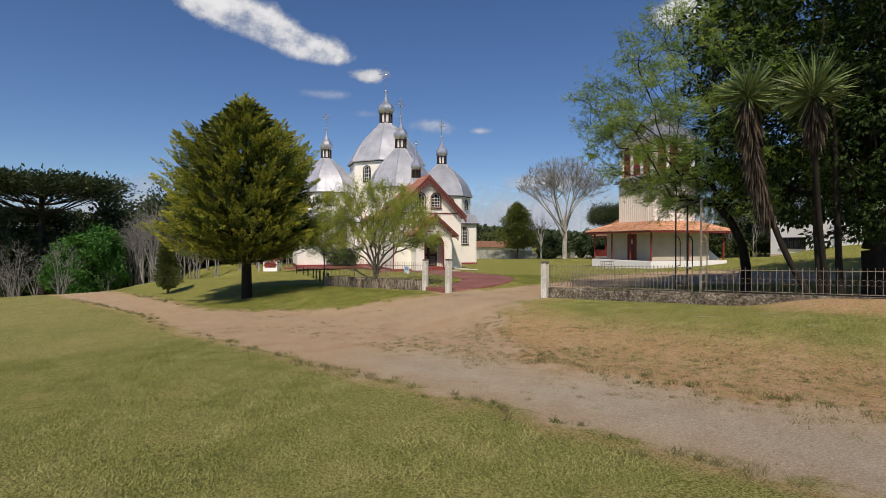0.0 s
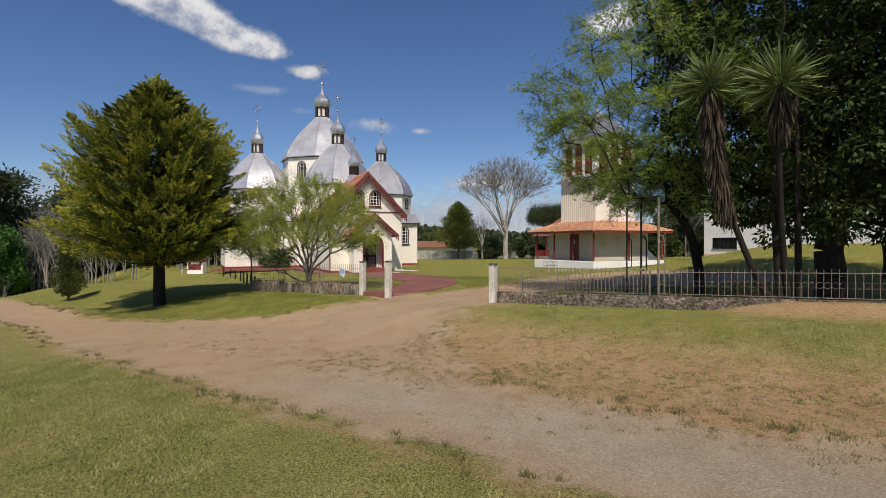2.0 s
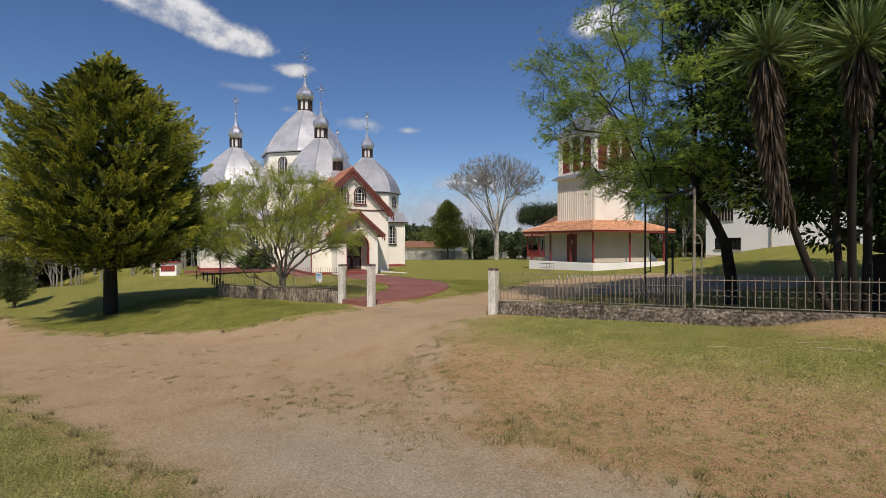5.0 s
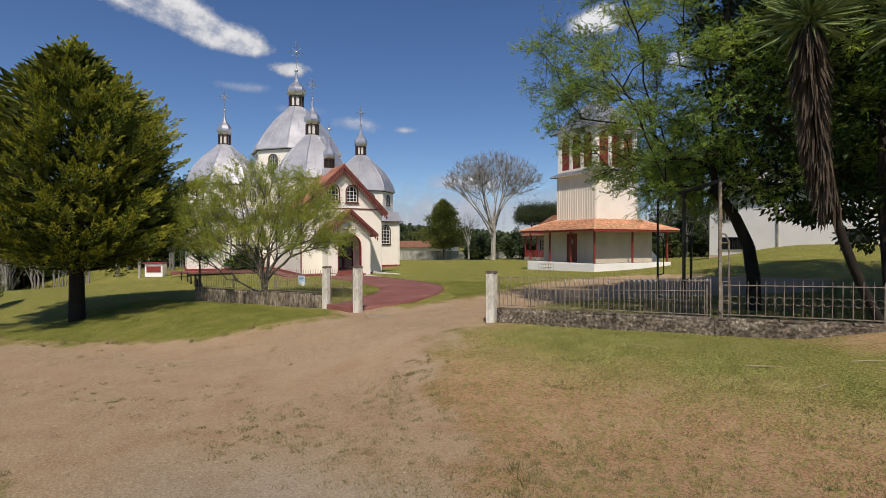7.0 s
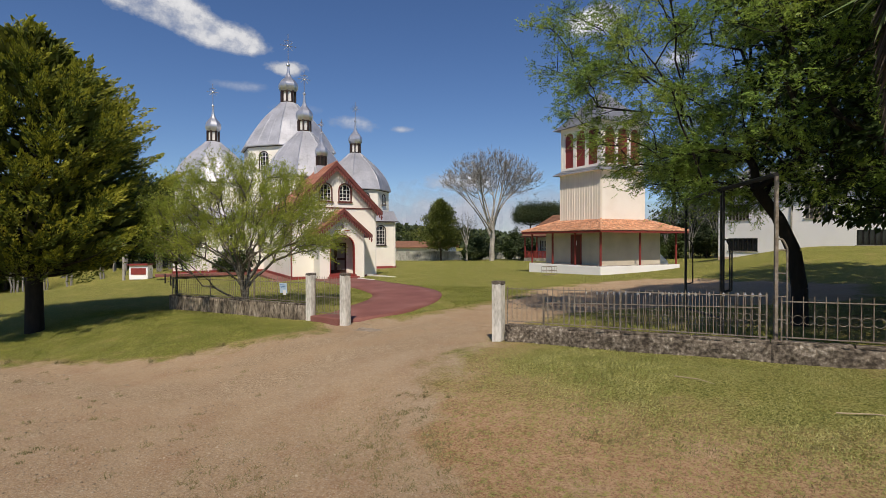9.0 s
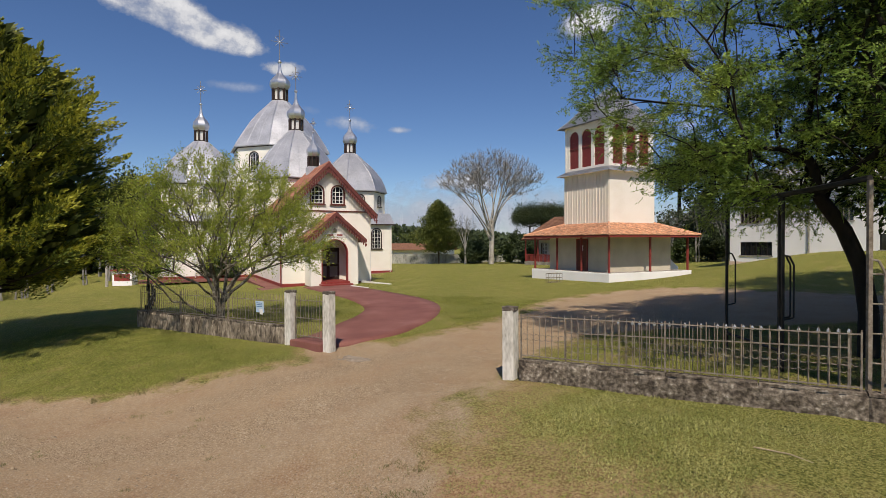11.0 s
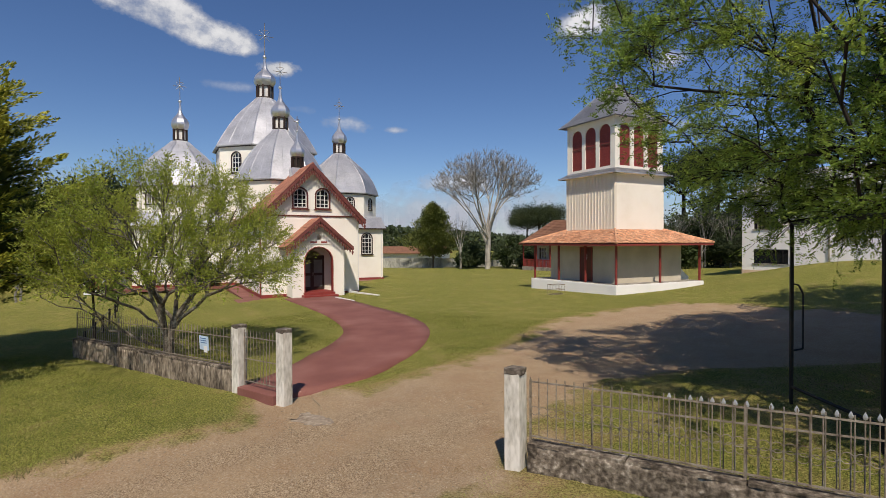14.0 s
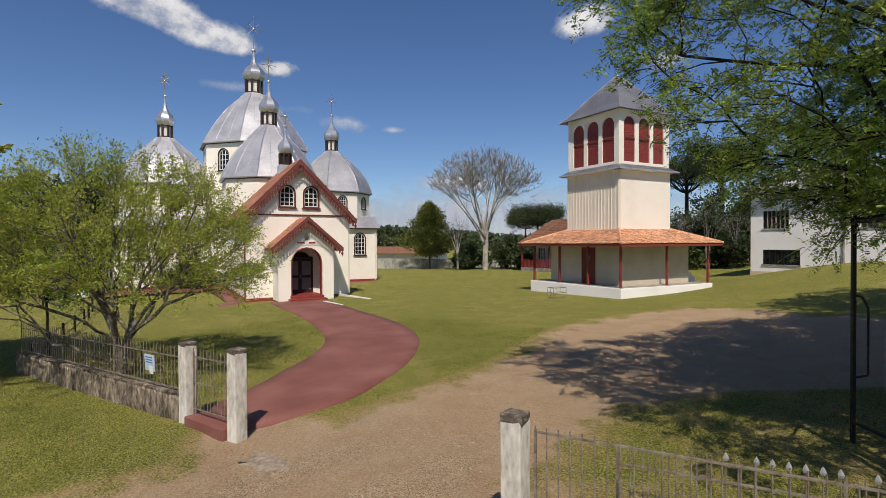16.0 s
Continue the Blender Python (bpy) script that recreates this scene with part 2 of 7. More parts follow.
    sparse = mixc(ramp(calc("ADD", calc("MULTIPLY", small, 0.5), calc("MULTIPLY", clump, 0.5)), [(0.50, (0, 0, 0)), (0.57, (1, 1, 1))]), soil, lawn)
    col = mixc(mask("bare", mid, 0.42), lawn, sparse)
    col = mixc(mask("road", mid, 0.14), col, road)
    L(col, bsdf.inputs["Base Color"])
    bsdf.inputs["Roughness"].default_value, bsdf.inputs["Specular IOR Level"].default_value = 0.95, 0.1
    b = N("ShaderNodeBump")
    b.inputs["Strength"].default_value, b.inputs["Distance"].default_value = 1.0, 0.05
    L(calc("ADD", calc("MULTIPLY", small, 0.6), calc("ADD", calc("MULTIPLY", tiny, 0.4), calc("MULTIPLY", clump, 0.7))), b.inputs["Height"])
    L(b.outputs[0], bsdf.inputs["Normal"])
    return m


GROUND = ground_material()

# ---- building helpers ----
def link(name, bm, mat, parent=None, label="", smooth=False):
    me = bpy.data.meshes.new(name)
    bmesh.ops.recalc_face_normals(bm, faces=bm.faces)
    bm.to_mesh(me)
    bm.free()
    me.materials.append(mat)
    if smooth:
        me.shade_smooth()
    ob = new(name, me)
    ob.parent = parent
    return tagged(ob, label)


part = link


def raw(name, verts, faces, mat, parent=None, label="", smooth=False):
    """A mesh from arrays: verts (n, 3) and faces of one size (m, k)."""
    verts, faces = np.asarray(verts, np.float32), np.asarray(faces, np.int32)
    me = bpy.data.meshes.new(name)
    me.vertices.add(len(verts))
    me.vertices.foreach_set("co", verts.ravel())
    k = faces.shape[1]
    me.loops.add(faces.size)
    me.loops.foreach_set("vertex_index", faces.ravel())
    me.polygons.add(len(faces))
    me.polygons.foreach_set("loop_start", np.arange(0, faces.size, k, dtype=np.int32))
    me.update(calc_edges=True)
    me.materials.append(mat)
    if smooth:
        me.shade_smooth()
    ob = new(name, me)
    ob.parent = parent
    return tagged(ob, label)


def empty(name, m, label, category, group="", kind=""):
    ob = new(name)
    ob.matrix_basis = m
    ob.empty_display_size = 0.2
    return tagged(ob, label, category, group, kind)


def box(bm, x0, x1, y0, y1, z0, z1, m=None, bevel=0.0):
    r = bmesh.ops.create_cube(bm, size=1.0)
    mat = Matrix.Translation(((x0 + x1) / 2, (y0 + y1) / 2, (z0 + z1) / 2)) @ Matrix.Diagonal((x1 - x0, y1 - y0, z1 - z0, 1))
    bmesh.ops.transform(bm, matrix=(m or Matrix()) @ mat, verts=r["verts"])
    if bevel:
        edges = list({e for v in r["verts"] for e in v.link_edges})
        bmesh.ops.bevel(bm, geom=edges, offset=bevel, segments=2, affect="EDGES", profile=0.6)
    return bm


def boxed(x0, x1, y0, y1, z0, z1, m=None, bevel=0.0):
    return box(bmesh.new(), x0, x1, y0, y1, z0, z1, m, bevel)


def tube(bm, a, b, r0, r1=None, n=8):
    a, b = Vector(a), Vector(b)
    d = b - a
    m = Matrix.Translation((a + b) / 2) @ d.to_track_quat("Z", "Y").to_matrix().to_4x4()
    bmesh.ops.create_cone(bm, cap_ends=True, segments=n, radius1=r0, radius2=r0 if r1 is None else r1, depth=d.length, matrix=m)
    return bm


def lathe(bm, profile, n=16, turn=0.0, flat=False):
    """Turns (radius, height) pairs round z; n sides."""
    rings = []
    for r, z in profile:
        if r < 1e-4:
            rings.append([bm.verts.new((0, 0, z))])
        else:
            rings.append([bm.verts.new((r * math.cos(turn + 2 * math.pi * i / n), r * math.sin(turn + 2 * math.pi * i / n), z)) for i in range(n)])
    for a, b in zip(rings, rings[1:]):
        for i in range(n):
            j = (i + 1) % n
            if len(a) == 1 and len(b) == 1:
                continue
            if len(a) == 1:
                bm.faces.new((a[0], b[j], b[i]))
            elif len(b) == 1:
                bm.faces.new((a[i], a[j], b[0]))
            else:
                bm.faces.new((a[i], a[j], b[j], b[i]))
    for ring, last in ((rings[0], False), (rings[-1], True)):
        if len(ring) > 2:
            bm.faces.new(ring if last else ring[::-1])
    return bm


def slab(bm, poly, d0, d1, m=None):
    """Extrudes a polygon of (x, z) pairs along y from d0 to d1."""
    m = m or Matrix()
    a = [bm.verts.new(m @ Vector((x, d0, z))) for x, z in poly]
    b = [bm.verts.new(m @ Vector((x, d1, z))) for x, z in poly]
    bm.faces.new(a), bm.faces.new(b[::-1])
    for i in range(len(poly)):
        j = (i + 1) % len(poly)
        bm.faces.new((a[i], b[i], b[j], a[j]))
    return bm


def arch(w, z0, z1, n=10):
    """The outline of an opening with a round head: (x, z) pairs."""
    r = w / 2
    return [(-r, z0), (r, z0)] + [(r * math.cos(math.pi * i / n), z1 - r + r * math.sin(math.pi * i / n)) for i in range(n + 1)]


def ring_slab(bm, outer, inner, d0, d1, m=None):
    """A frame between two outlines of equal count, extruded along y."""
    m = m or Matrix()
    v = [[bm.verts.new(m @ Vector((x, d, z))) for x, z in o] for o in (outer, inner) for d in (d0, d1)]
    o0, o1, i0, i1 = v
    n = len(outer)
    for i in range(n):
        j = (i + 1) % n
        bm.faces.new((o0[i], o0[j], i0[j], i0[i])), bm.faces.new((o1[j], o1[i], i1[i], i1[j]))
        bm.faces.new((o0[j], o0[i], o1[i], o1[j])), bm.faces.new((i0[i], i0[j], i1[j], i1[i]))
    return bm


def smoothstep(a, b, v):
    t = np.clip((np.asarray(v, float) - a) / (b - a), 0, 1)
    return t * t * (3 - 2 * t)


def ground_z(x, y):
    x, y = np.asarray(x, float), np.asarray(y, float)
    xc, yc = np.clip(x, -45, 40), np.clip(y, -30, 60)
    z = 0.028 * xc + 0.01 * yc - 0.58 * smoothstep(-1, -5.5, y)
    z = z - 0.0075 * np.minimum(0, np.maximum(x, -60) + 35) ** 2 * smoothstep(15, 0, y)
    z = z + 0.34 * np.exp(-((x - 9.8) / 2.3) ** 4 - ((y - 0.62) / 0.75) ** 2)
    return z + 1.4 * smoothstep(-5, 6, x) * smoothstep(18, 34, y)


def gz(x, y):
    return float(ground_z(x, y))

# ---- ground and roads ----
def track_mask(x, y):
    """1 on the vehicle track, 0 on grass, sliding across about a metre and a half at the borders."""
    soft = lambda d: np.clip(0.5 + d / 1.4, 0, 1)
    # the cross road along x, running off to the west
    lo = -10.15 + 0.65 * smoothstep(-9, -14, x) + 3.0 * smoothstep(-34, -60, x)
    up = np.where(x > -4, -7.2 + 2.6 * smoothstep(5.5, -1, x), -4.6 - 2.4 * smoothstep(-7, -15, x) + 0.8 * smoothstep(-16, -25, x) + 3.0 * smoothstep(-34, -60, x))
    a = np.minimum(soft(y - lo), soft(up - y))
    # the mouth of the drive, between the gate posts and the road
    left = -5.9 + 1.45 * smoothstep(0.4, -1.0, y) * (1 - 0.6 * smoothstep(-3.0, -5.5, y)) - 2.6 * smoothstep(0.5, -5.5, y) - 3.2 * smoothstep(-3.2, -6.5, y)
    right = 0.0 + 0.9 * smoothstep(0.0, -4.0, y) + 3.4 * smoothstep(-3.0, -7.0, y)
    b = np.minimum(np.minimum(soft(x - left), soft((right - x) / 2.2)), np.minimum(soft(y + 9.5), soft(1.5 - y)))
    # the drive inside, bending to the right past the trees
    mid = -2.0 + 0.4 * smoothstep(2, 9, y) + 6.0 * smoothstep(12, 30, y)
    wide = 2.9 + 1.2 * smoothstep(6, 14, y)
    c = np.minimum(np.minimum(soft(x - (mid - wide * 0.8)), soft(-0.5 + 7.5 * smoothstep(4.5, 13.0, y) - x)), np.minimum(soft(y + 0.5), soft(20.5 - 0.25 * np.maximum(x, 0) - y)))
    return np.maximum(np.maximum(a, b), c)


def bare_mask(x, y):
    """Worn, thin grass: the bank above the road on the right and the shade under the trees."""
    bank = np.clip(0.5 + (x + 1.0) / 2, 0, 1) * np.clip(0.5 + (-2.5 - 0.09 * x - y) / 2.4, 0, 1) * np.clip((y + 9.5) / 1.5, 0, 1)
    shade = 0.40 * np.clip(1.25 - np.hypot((x - 6) / 7.5, (y - 8) / 9), 0, 1) * (y > 0.5)
    edge = np.clip(0.75 - np.abs(track_mask(x, y) - 0.35) * 2.2, 0, 1)
    red = np.clip(1.5 - np.hypot((x - 9.4) / 2.2, (y - 0.3) / 0.8), 0, 1) * (y < 1.2)
    return np.maximum.reduce([bank, shade, edge * 0.8, red])


def grey_mask(x, y):
    return np.clip(0.95 - np.abs(y + 8.8) / 2.6, 0, 1) * np.clip((x + 2) / 5, 0.15, 1) + 0.10 * (y > -5)


def gravel_mask(x, y):
    """Coarse gravel thrown up between the wheel ruts, curving from the road into the drive."""
    ruts = (((-14, -7.2), (-7.5, -6.3), (-4.2, -4.9), (-2.6, -3.2), (-1.8, -1.4), (-1.6, 1.5)), ((-4.6, -3.2), (-3.6, -1.2), (-3.2, 1.5)))
    best = np.full(np.shape(x), 9.0)
    for line, wide in zip(ruts, (0.55, 0.4)):
        for (ax, ay), (bx, by) in zip(line, line[1:]):
            t = np.clip(((x - ax) * (bx - ax) + (y - ay) * (by - ay)) / ((bx - ax) ** 2 + (by - ay) ** 2), 0, 1)
            best = np.minimum(best, np.hypot(x - ax - t * (bx - ax), y - ay - t * (by - ay)) / wide)
    return np.clip(1.25 - best * 0.75, 0, 1)


def axis(parts):
    out = []
    for a, b, s in parts:
        out += list(np.arange(a, b, s))
    return np.array(sorted(set(np.round(out + [parts[-1][1]], 3))))


GX = axis([(-3000, -400, 400), (-400, -120, 35), (-120, -60, 6), (-60, -24, 1.2), (-24, 16, 0.2), (16, 40, 1.2), (40, 120, 8), (120, 400, 40), (400, 3000, 400)])
GY = axis([(-3000, -400, 400), (-400, -80, 40), (-80, -22, 4), (-22, -17, 0.6), (-17, 14, 0.2), (14, 40, 0.8), (40, 90, 3), (90, 400, 30), (400, 3000, 400)])
gx, gy = np.meshgrid(GX, GY)
rough_z = np.zeros(gx.shape)
fine_zone = (gx > -26) & (gx < 17) & (gy > -20) & (gy < 16)
for (i, j) in np.argwhere(fine_zone):
    p = (gx[i, j], gy[i, j], 0.0)
    rough_z[i, j] = 0.03 * noise.noise((p[0] * 0.5, p[1] * 0.5, 0)) + 0.012 * noise.noise((p[0] * 2.3, p[1] * 2.3, 3))
gz_all = ground_z(gx, gy) + rough_z
lush_all = np.maximum(smoothstep(0.0, 1.6, gy), smoothstep(-4, -6.5, gx) * smoothstep(-9, -6, gy) * 0.75)
lush_all = np.maximum(lush_all, 0.5 * smoothstep(-9, -7, gy))
tr_all, ba_all, gr_all, gv_all = track_mask(gx, gy), bare_mask(gx, gy), grey_mask(gx, gy), gravel_mask(gx, gy)
gz_all = gz_all - 0.05 * smoothstep(0.3, 0.8, tr_all)
ny, nx = gx.shape
quad = (np.arange(ny - 1)[:, None] * nx + np.arange(nx - 1)[None, :]).ravel()
quads = np.stack([quad, quad + 1, quad + nx + 1, quad + nx], 1)
allv = np.stack([gx.ravel(), gy.ravel(), gz_all.ravel()], 1)
is_road = tr_all.ravel()[quads].mean(1) > 0.5


def sheet(name, sel, label, category):
    f = quads[sel]
    used = np.unique(f)
    remap = np.full(len(allv), -1)
    remap[used] = np.arange(len(used))
    ob = raw(name, allv[used], remap[f], GROUND, None, label, True)
    for key, data in (("road", tr_all), ("bare", ba_all), ("grey", gr_all), ("lush", lush_all), ("gravel", gv_all)):
        ob.data.attributes.new(key, "FLOAT", "POINT").data.foreach_set("value", data.ravel()[used].astype(np.float32))
    return tagged(ob, "", category, "", "structure")


ground = sheet("ground", ~is_road, "mown green lawn with worn brown earth patches", "ground")
road = sheet("road", is_road, "pale brown earth and gravel track with ragged grassy edges", "road")


def ribbon(name, pts, widths, mat, label, category, thick=0.03, cross=6):
    """A paved strip that follows the ground along a smooth line."""
    P = [Vector((*p, 0)) for p in pts]
    line, wid = [], []
    for i in range(len(P) - 1):
        p0, p1, p2, p3 = P[max(i - 1, 0)], P[i], P[i + 1], P[min(i + 2, len(P) - 1)]
        for k in range(10):
            t = k / 10
            line.append(0.5 * ((2 * p1) + (p2 - p0) * t + (2 * p0 - 5 * p1 + 4 * p2 - p3) * t * t + (3 * p1 - p0 - 3 * p2 + p3) * t ** 3))
            wid.append(widths[i] * (1 - t) + widths[i + 1] * t)
    line.append(P[-1]), wid.append(widths[-1])
    bm, rows = bmesh.new(), []
    for i, (p, w) in enumerate(zip(line, wid)):
        d = (line[min(i + 1, len(line) - 1)] - line[max(i - 1, 0)]).normalized()
        side = Vector((-d.y, d.x, 0))
        w += 0.04 * noise.noise(p * 1.3)
        row = []
        for k in range(cross + 1):
            q = p + side * w * (k / cross - 0.5)
            row.append(bm.verts.new((q.x, q.y, gz(q.x, q.y) + thick)))
        rows.append(row)
    for a, b in zip(rows, rows[1:]):
        for k in range(cross):
            bm.faces.new((a[k], b[k], b[k + 1], a[k + 1]))
    for k in (0, cross):
        for a, b in zip(rows, rows[1:]):
            la, lb = bm.verts.new(a[k].co - Vector((0, 0, 0.12))), bm.verts.new(b[k].co - Vector((0, 0, 0.12)))
            bm.faces.new((a[k], b[k], lb, la))
    return tagged(link(name, bm, mat, None, label, True), "", category, "", "structure")


ribbon("pavement", [(-6.3, 0.75), (-6.35, 2.4), (-7.05, 4.3), (-8.0, 6.2), (-9.6, 8.3), (-12.2, 10.3), (-16.3, 12.6), (-20.6, 14.8), (-23.4, 16.3)],
       [1.5, 2.5, 2.9, 3.0, 3.1, 3.1, 2.9, 3.0, 3.2], RED_FLOOR, "dull red cement garden path curving to the church porch", "path", 0.06)

patch = bmesh.new()
ring = [patch.verts.new((-4.05 + (0.46 + 0.14 * math.sin(3 * a + 1) + 0.05 * math.sin(7 * a)) * math.cos(a), 0.12 + (0.33 + 0.10 * math.cos(2 * a) + 0.05 * math.sin(9 * a)) * math.sin(a), 0)) for a in (2 * math.pi * i / 22 for i in range(22))]
for v in ring:
    v.co.z = gz(v.co.x, v.co.y) - 0.045
hub = patch.verts.new((-4.05, 0.12, gz(-4.05, 0.12) - 0.028))
for a, b in zip(ring, ring[1:] + ring[:1]):
    patch.faces.new((a, b, hub))
tagged(link("cement_patch", patch, material("worn_cement", [(0.15, 0.115, 0.08), (0.29, 0.235, 0.175), (0.47, 0.42, 0.35)], 7, 0.95, bump=0.4, fine=22), None, "worn grey cement patch in the drive by the small gate", True), "", "patch", "", "structure")

kerbs = ((-21.05, 16.42, -18.82, 15.66), (-23.77, 20.09, -19.86, 18.99))
for x0, y0, x1, y1 in kerbs:
    L = math.hypot(x1 - x0, y1 - y0)
    kerb = link("kerb", boxed(0, L, -0.09, 0.09, -0.25, 0.09, None, 0.015), WHITE, None, "whitewashed cement kerb beside the porch path")
    kerb.matrix_basis = pose(x0, y0, gz((x0 + x1) / 2, (y0 + y1) / 2), 0, 0, math.degrees(math.atan2(y1 - y0, x1 - x0)))
    tagged(kerb, "", "kerb", "kerbs by the porch")

# ---- church ----
CH = empty("church", pose(-40.78, 25.42, -0.6, 0, 0, 64.2), "cream plastered church with silver onion domes and dark red trim", "church")
H = lambda z: z + 0.6          # height over the church's own floor level, from world height


def wall_with_holes(name, w, z0, z1, holes, thick, m, mat, parent, label="", top=None):
    """A wall in the x-z plane, its outer face at y = 0 and its body behind; holes: outlines (x, z). top: more outline points after the right corner."""
    bm = bmesh.new()
    outline = [(w[0], z0), (w[1], z0)] + (top or [(w[1], z1), (w[0], z1)])
    edges = []
    for loop in [outline] + holes:
        vs = [bm.verts.new((x, 0, z)) for x, z in loop]
        edges += [bm.edges.new((vs[i], vs[(i + 1) % len(vs)])) for i in range(len(vs))]
    bmesh.ops.triangle_fill(bm, use_beauty=True, use_dissolve=False, edges=edges)
    r = bmesh.ops.extrude_face_region(bm, geom=list(bm.faces))
    bmesh.ops.translate(bm, vec=(0, thick, 0), verts=[v for v in r["geom"] if isinstance(v, bmesh.types.BMVert)])
    bmesh.ops.transform(bm, matrix=m, verts=bm.verts)
    return part(name, bm, mat, parent, label)


def arched_window(parent, m, w, z0, z1, bars_x=2, bars_z=3, frame_mat=None):
    """A round-headed window set in a wall: dark frame, white glazing bars, dark panes. m: its place on the wall's outer face, y into the wall."""
    fm = frame_mat or DARK_FRAME
    wi = part("window", ring_slab(bmesh.new(), arch(w + 0.16, z0 - 0.08, z1 + 0.08), arch(w - 0.02, z0, z1), -0.05, 0.10, m), fm, parent, "round-headed window with a dark brown frame and white bars")
    part("sill", box(bmesh.new(), -w / 2 - 0.14, w / 2 + 0.14, -0.12, 0.04, z0 - 0.13, z0 - 0.06, m), fm, wi)
    bm = slab(bmesh.new(), arch(w, z0, z1), 0.10, 0.13, m)
    part("pane", bm, GLASS, wi)
    bars = bmesh.new()
    ring_slab(bars, arch(w - 0.03, z0 + 0.015, z1 - 0.015), arch(w - 0.15, z0 + 0.075, z1 - 0.075), 0.04, 0.09, m)
    part("casement", bars, WHITE, wi)
    for i in range(bars_x):
        x = -w / 2 + w * (i + 1) / (bars_x + 1)
        zt = z1 - w / 2 + math.sqrt(max(0.0, (w / 2) ** 2 - x * x)) - 0.03
        part("glazing_bar", box(bmesh.new(), x - 0.022, x + 0.022, 0.045, 0.085, z0 + 0.03, zt, m), WHITE, wi)
    for i in range(bars_z):
        z = z0 + (z1 - w / 2 - z0) * (i + 1) / bars_z
        part("glazing_bar", box(bmesh.new(), -w / 2 + 0.03, w / 2 - 0.03, 0.05, 0.08, z - 0.02, z + 0.02, m), WHITE, wi)
    return wi


def at(x, y, z=0.0, turn=0.0):
    return pose(x, y, z, 0, 0, turn)


def octagon_drum(cx, cy, R, z0, z1, windows):
    """An eight-sided drum of separate wall faces; windows: the faces (by angle of their normal) that have one."""
    ap = R * math.cos(math.pi / 8)
    half = R * math.sin(math.pi / 8)
    for k in range(8):
        a = k * 45
        m = at(cx, cy) @ pose(0, 0, 0, 0, 0, a + 90) @ at(0, -ap)
        hole = []
        if a in windows:
            w, wz0, wz1 = windows[a]
            hole = [arch(w, wz0, wz1)]
            arched_window(CH, m, w, wz0, wz1, 2, 3)
        wall_with_holes("wall", (-half, half), z0, z1, hole, 0.18, m, CREAM, CH)
        part("cornice", box(bmesh.new(), -half - 0.04, half + 0.04, -0.10, 0.0, z1 - 0.16, z1 - 0.02, m), DARK_FRAME, CH)


def dome(cx, cy, R, z0, z1, r_top, bulge=1.0):
    """Eight curved sheet-metal gores with raised seams."""
    prof = [(1.0, 0.0), (0.985, 0.06), (0.955, 0.15), (0.91, 0.25), (0.85, 0.36), (0.77, 0.47), (0.67, 0.58), (0.56, 0.69), (0.44, 0.79), (0.32, 0.89), (0.20, 1.0)]
    lean = (1.0, 0.965, 0.905, 0.84, 0.765, 0.69, 0.605, 0.51, 0.41, 0.305, 0.20)
    prof = [(r * bulge + q * (1 - bulge), h) for (r, h), q in zip(prof, lean)]
    k = r_top / (0.2 * R)
    pts = [((0.2 * k + (r - 0.2) * (1 - 0.2 * k) / 0.8) * R, z0 + h * (z1 - z0)) for r, h in prof]
    db = lathe(bmesh.new(), [(R + 0.03, z0 - 0.10), (R + 0.05, z0 - 0.02)] + pts[1:], 8, math.pi / 8)
    bmesh.ops.split_edges(db, edges=[e for e in db.edges if abs(e.verts[0].co.z - e.verts[1].co.z) > 0.01])
    roof = part("dome", db, METAL, CH, "faceted dome of dull silver metal sheets")
    roof.location = (cx, cy, 0)
    for g in range(8):
        bm = bmesh.new()
        a = math.pi / 8 + g * math.pi / 4
        for (ra, za), (rb, zb) in zip(pts, pts[1:]):
            tube(bm, (ra * math.cos(a), ra * math.sin(a), za), (rb * math.cos(a), rb * math.sin(a), zb), 0.035, n=6)
        part("seam", bm, METAL_BRIGHT, roof)
        a0, a1 = a, a + math.pi / 4
        for f in (0.33, 0.67):
            sb = bmesh.new()
            for (ra, za), (rb, zb) in zip(pts, pts[1:]):
                A0 = Vector((ra * math.cos(a0), ra * math.sin(a0), za)).lerp(Vector((ra * math.cos(a1), ra * math.sin(a1), za)), f)
                B0 = Vector((rb * math.cos(a0), rb * math.sin(a0), zb)).lerp(Vector((rb * math.cos(a1), rb * math.sin(a1), zb)), f)
                tube(sb, A0, B0, 0.012, n=4)
            part("sheet_joint", sb, METAL, roof)
    return roof


def cross(cx, cy, z0, h, arm, parent, star=True):
    """A slender iron cross with short slanting rays."""
    bm = bmesh.new()
    tube(bm, (cx, cy, z0), (cx, cy, z0 + h), 0.028, n=6)
    zc = z0 + h * 0.62
    tube(bm, (cx - arm, cy, zc), (cx + arm, cy, zc), 0.024, n=6)
    tube(bm, (cx - arm * 0.45, cy, zc + h * 0.17), (cx + arm * 0.45, cy, zc + h * 0.17), 0.02, n=6)
    part("cross", bm, IRON, parent, "slender iron cross with star rays")
    if star:
        sb = bmesh.new()
        for s in (-1, 1):
            tube(sb, (cx - arm * 0.55, cy - 0.03, zc - s * arm * 0.55), (cx + arm * 0.55, cy - 0.03, zc + s * arm * 0.55), 0.03, 0.03, 6)
        bmesh.ops.create_uvsphere(sb, u_segments=10, v_segments=6, radius=0.09, matrix=Matrix.Translation((cx, cy - 0.03, zc)))
        part("star", sb, METAL_BRIGHT, parent)


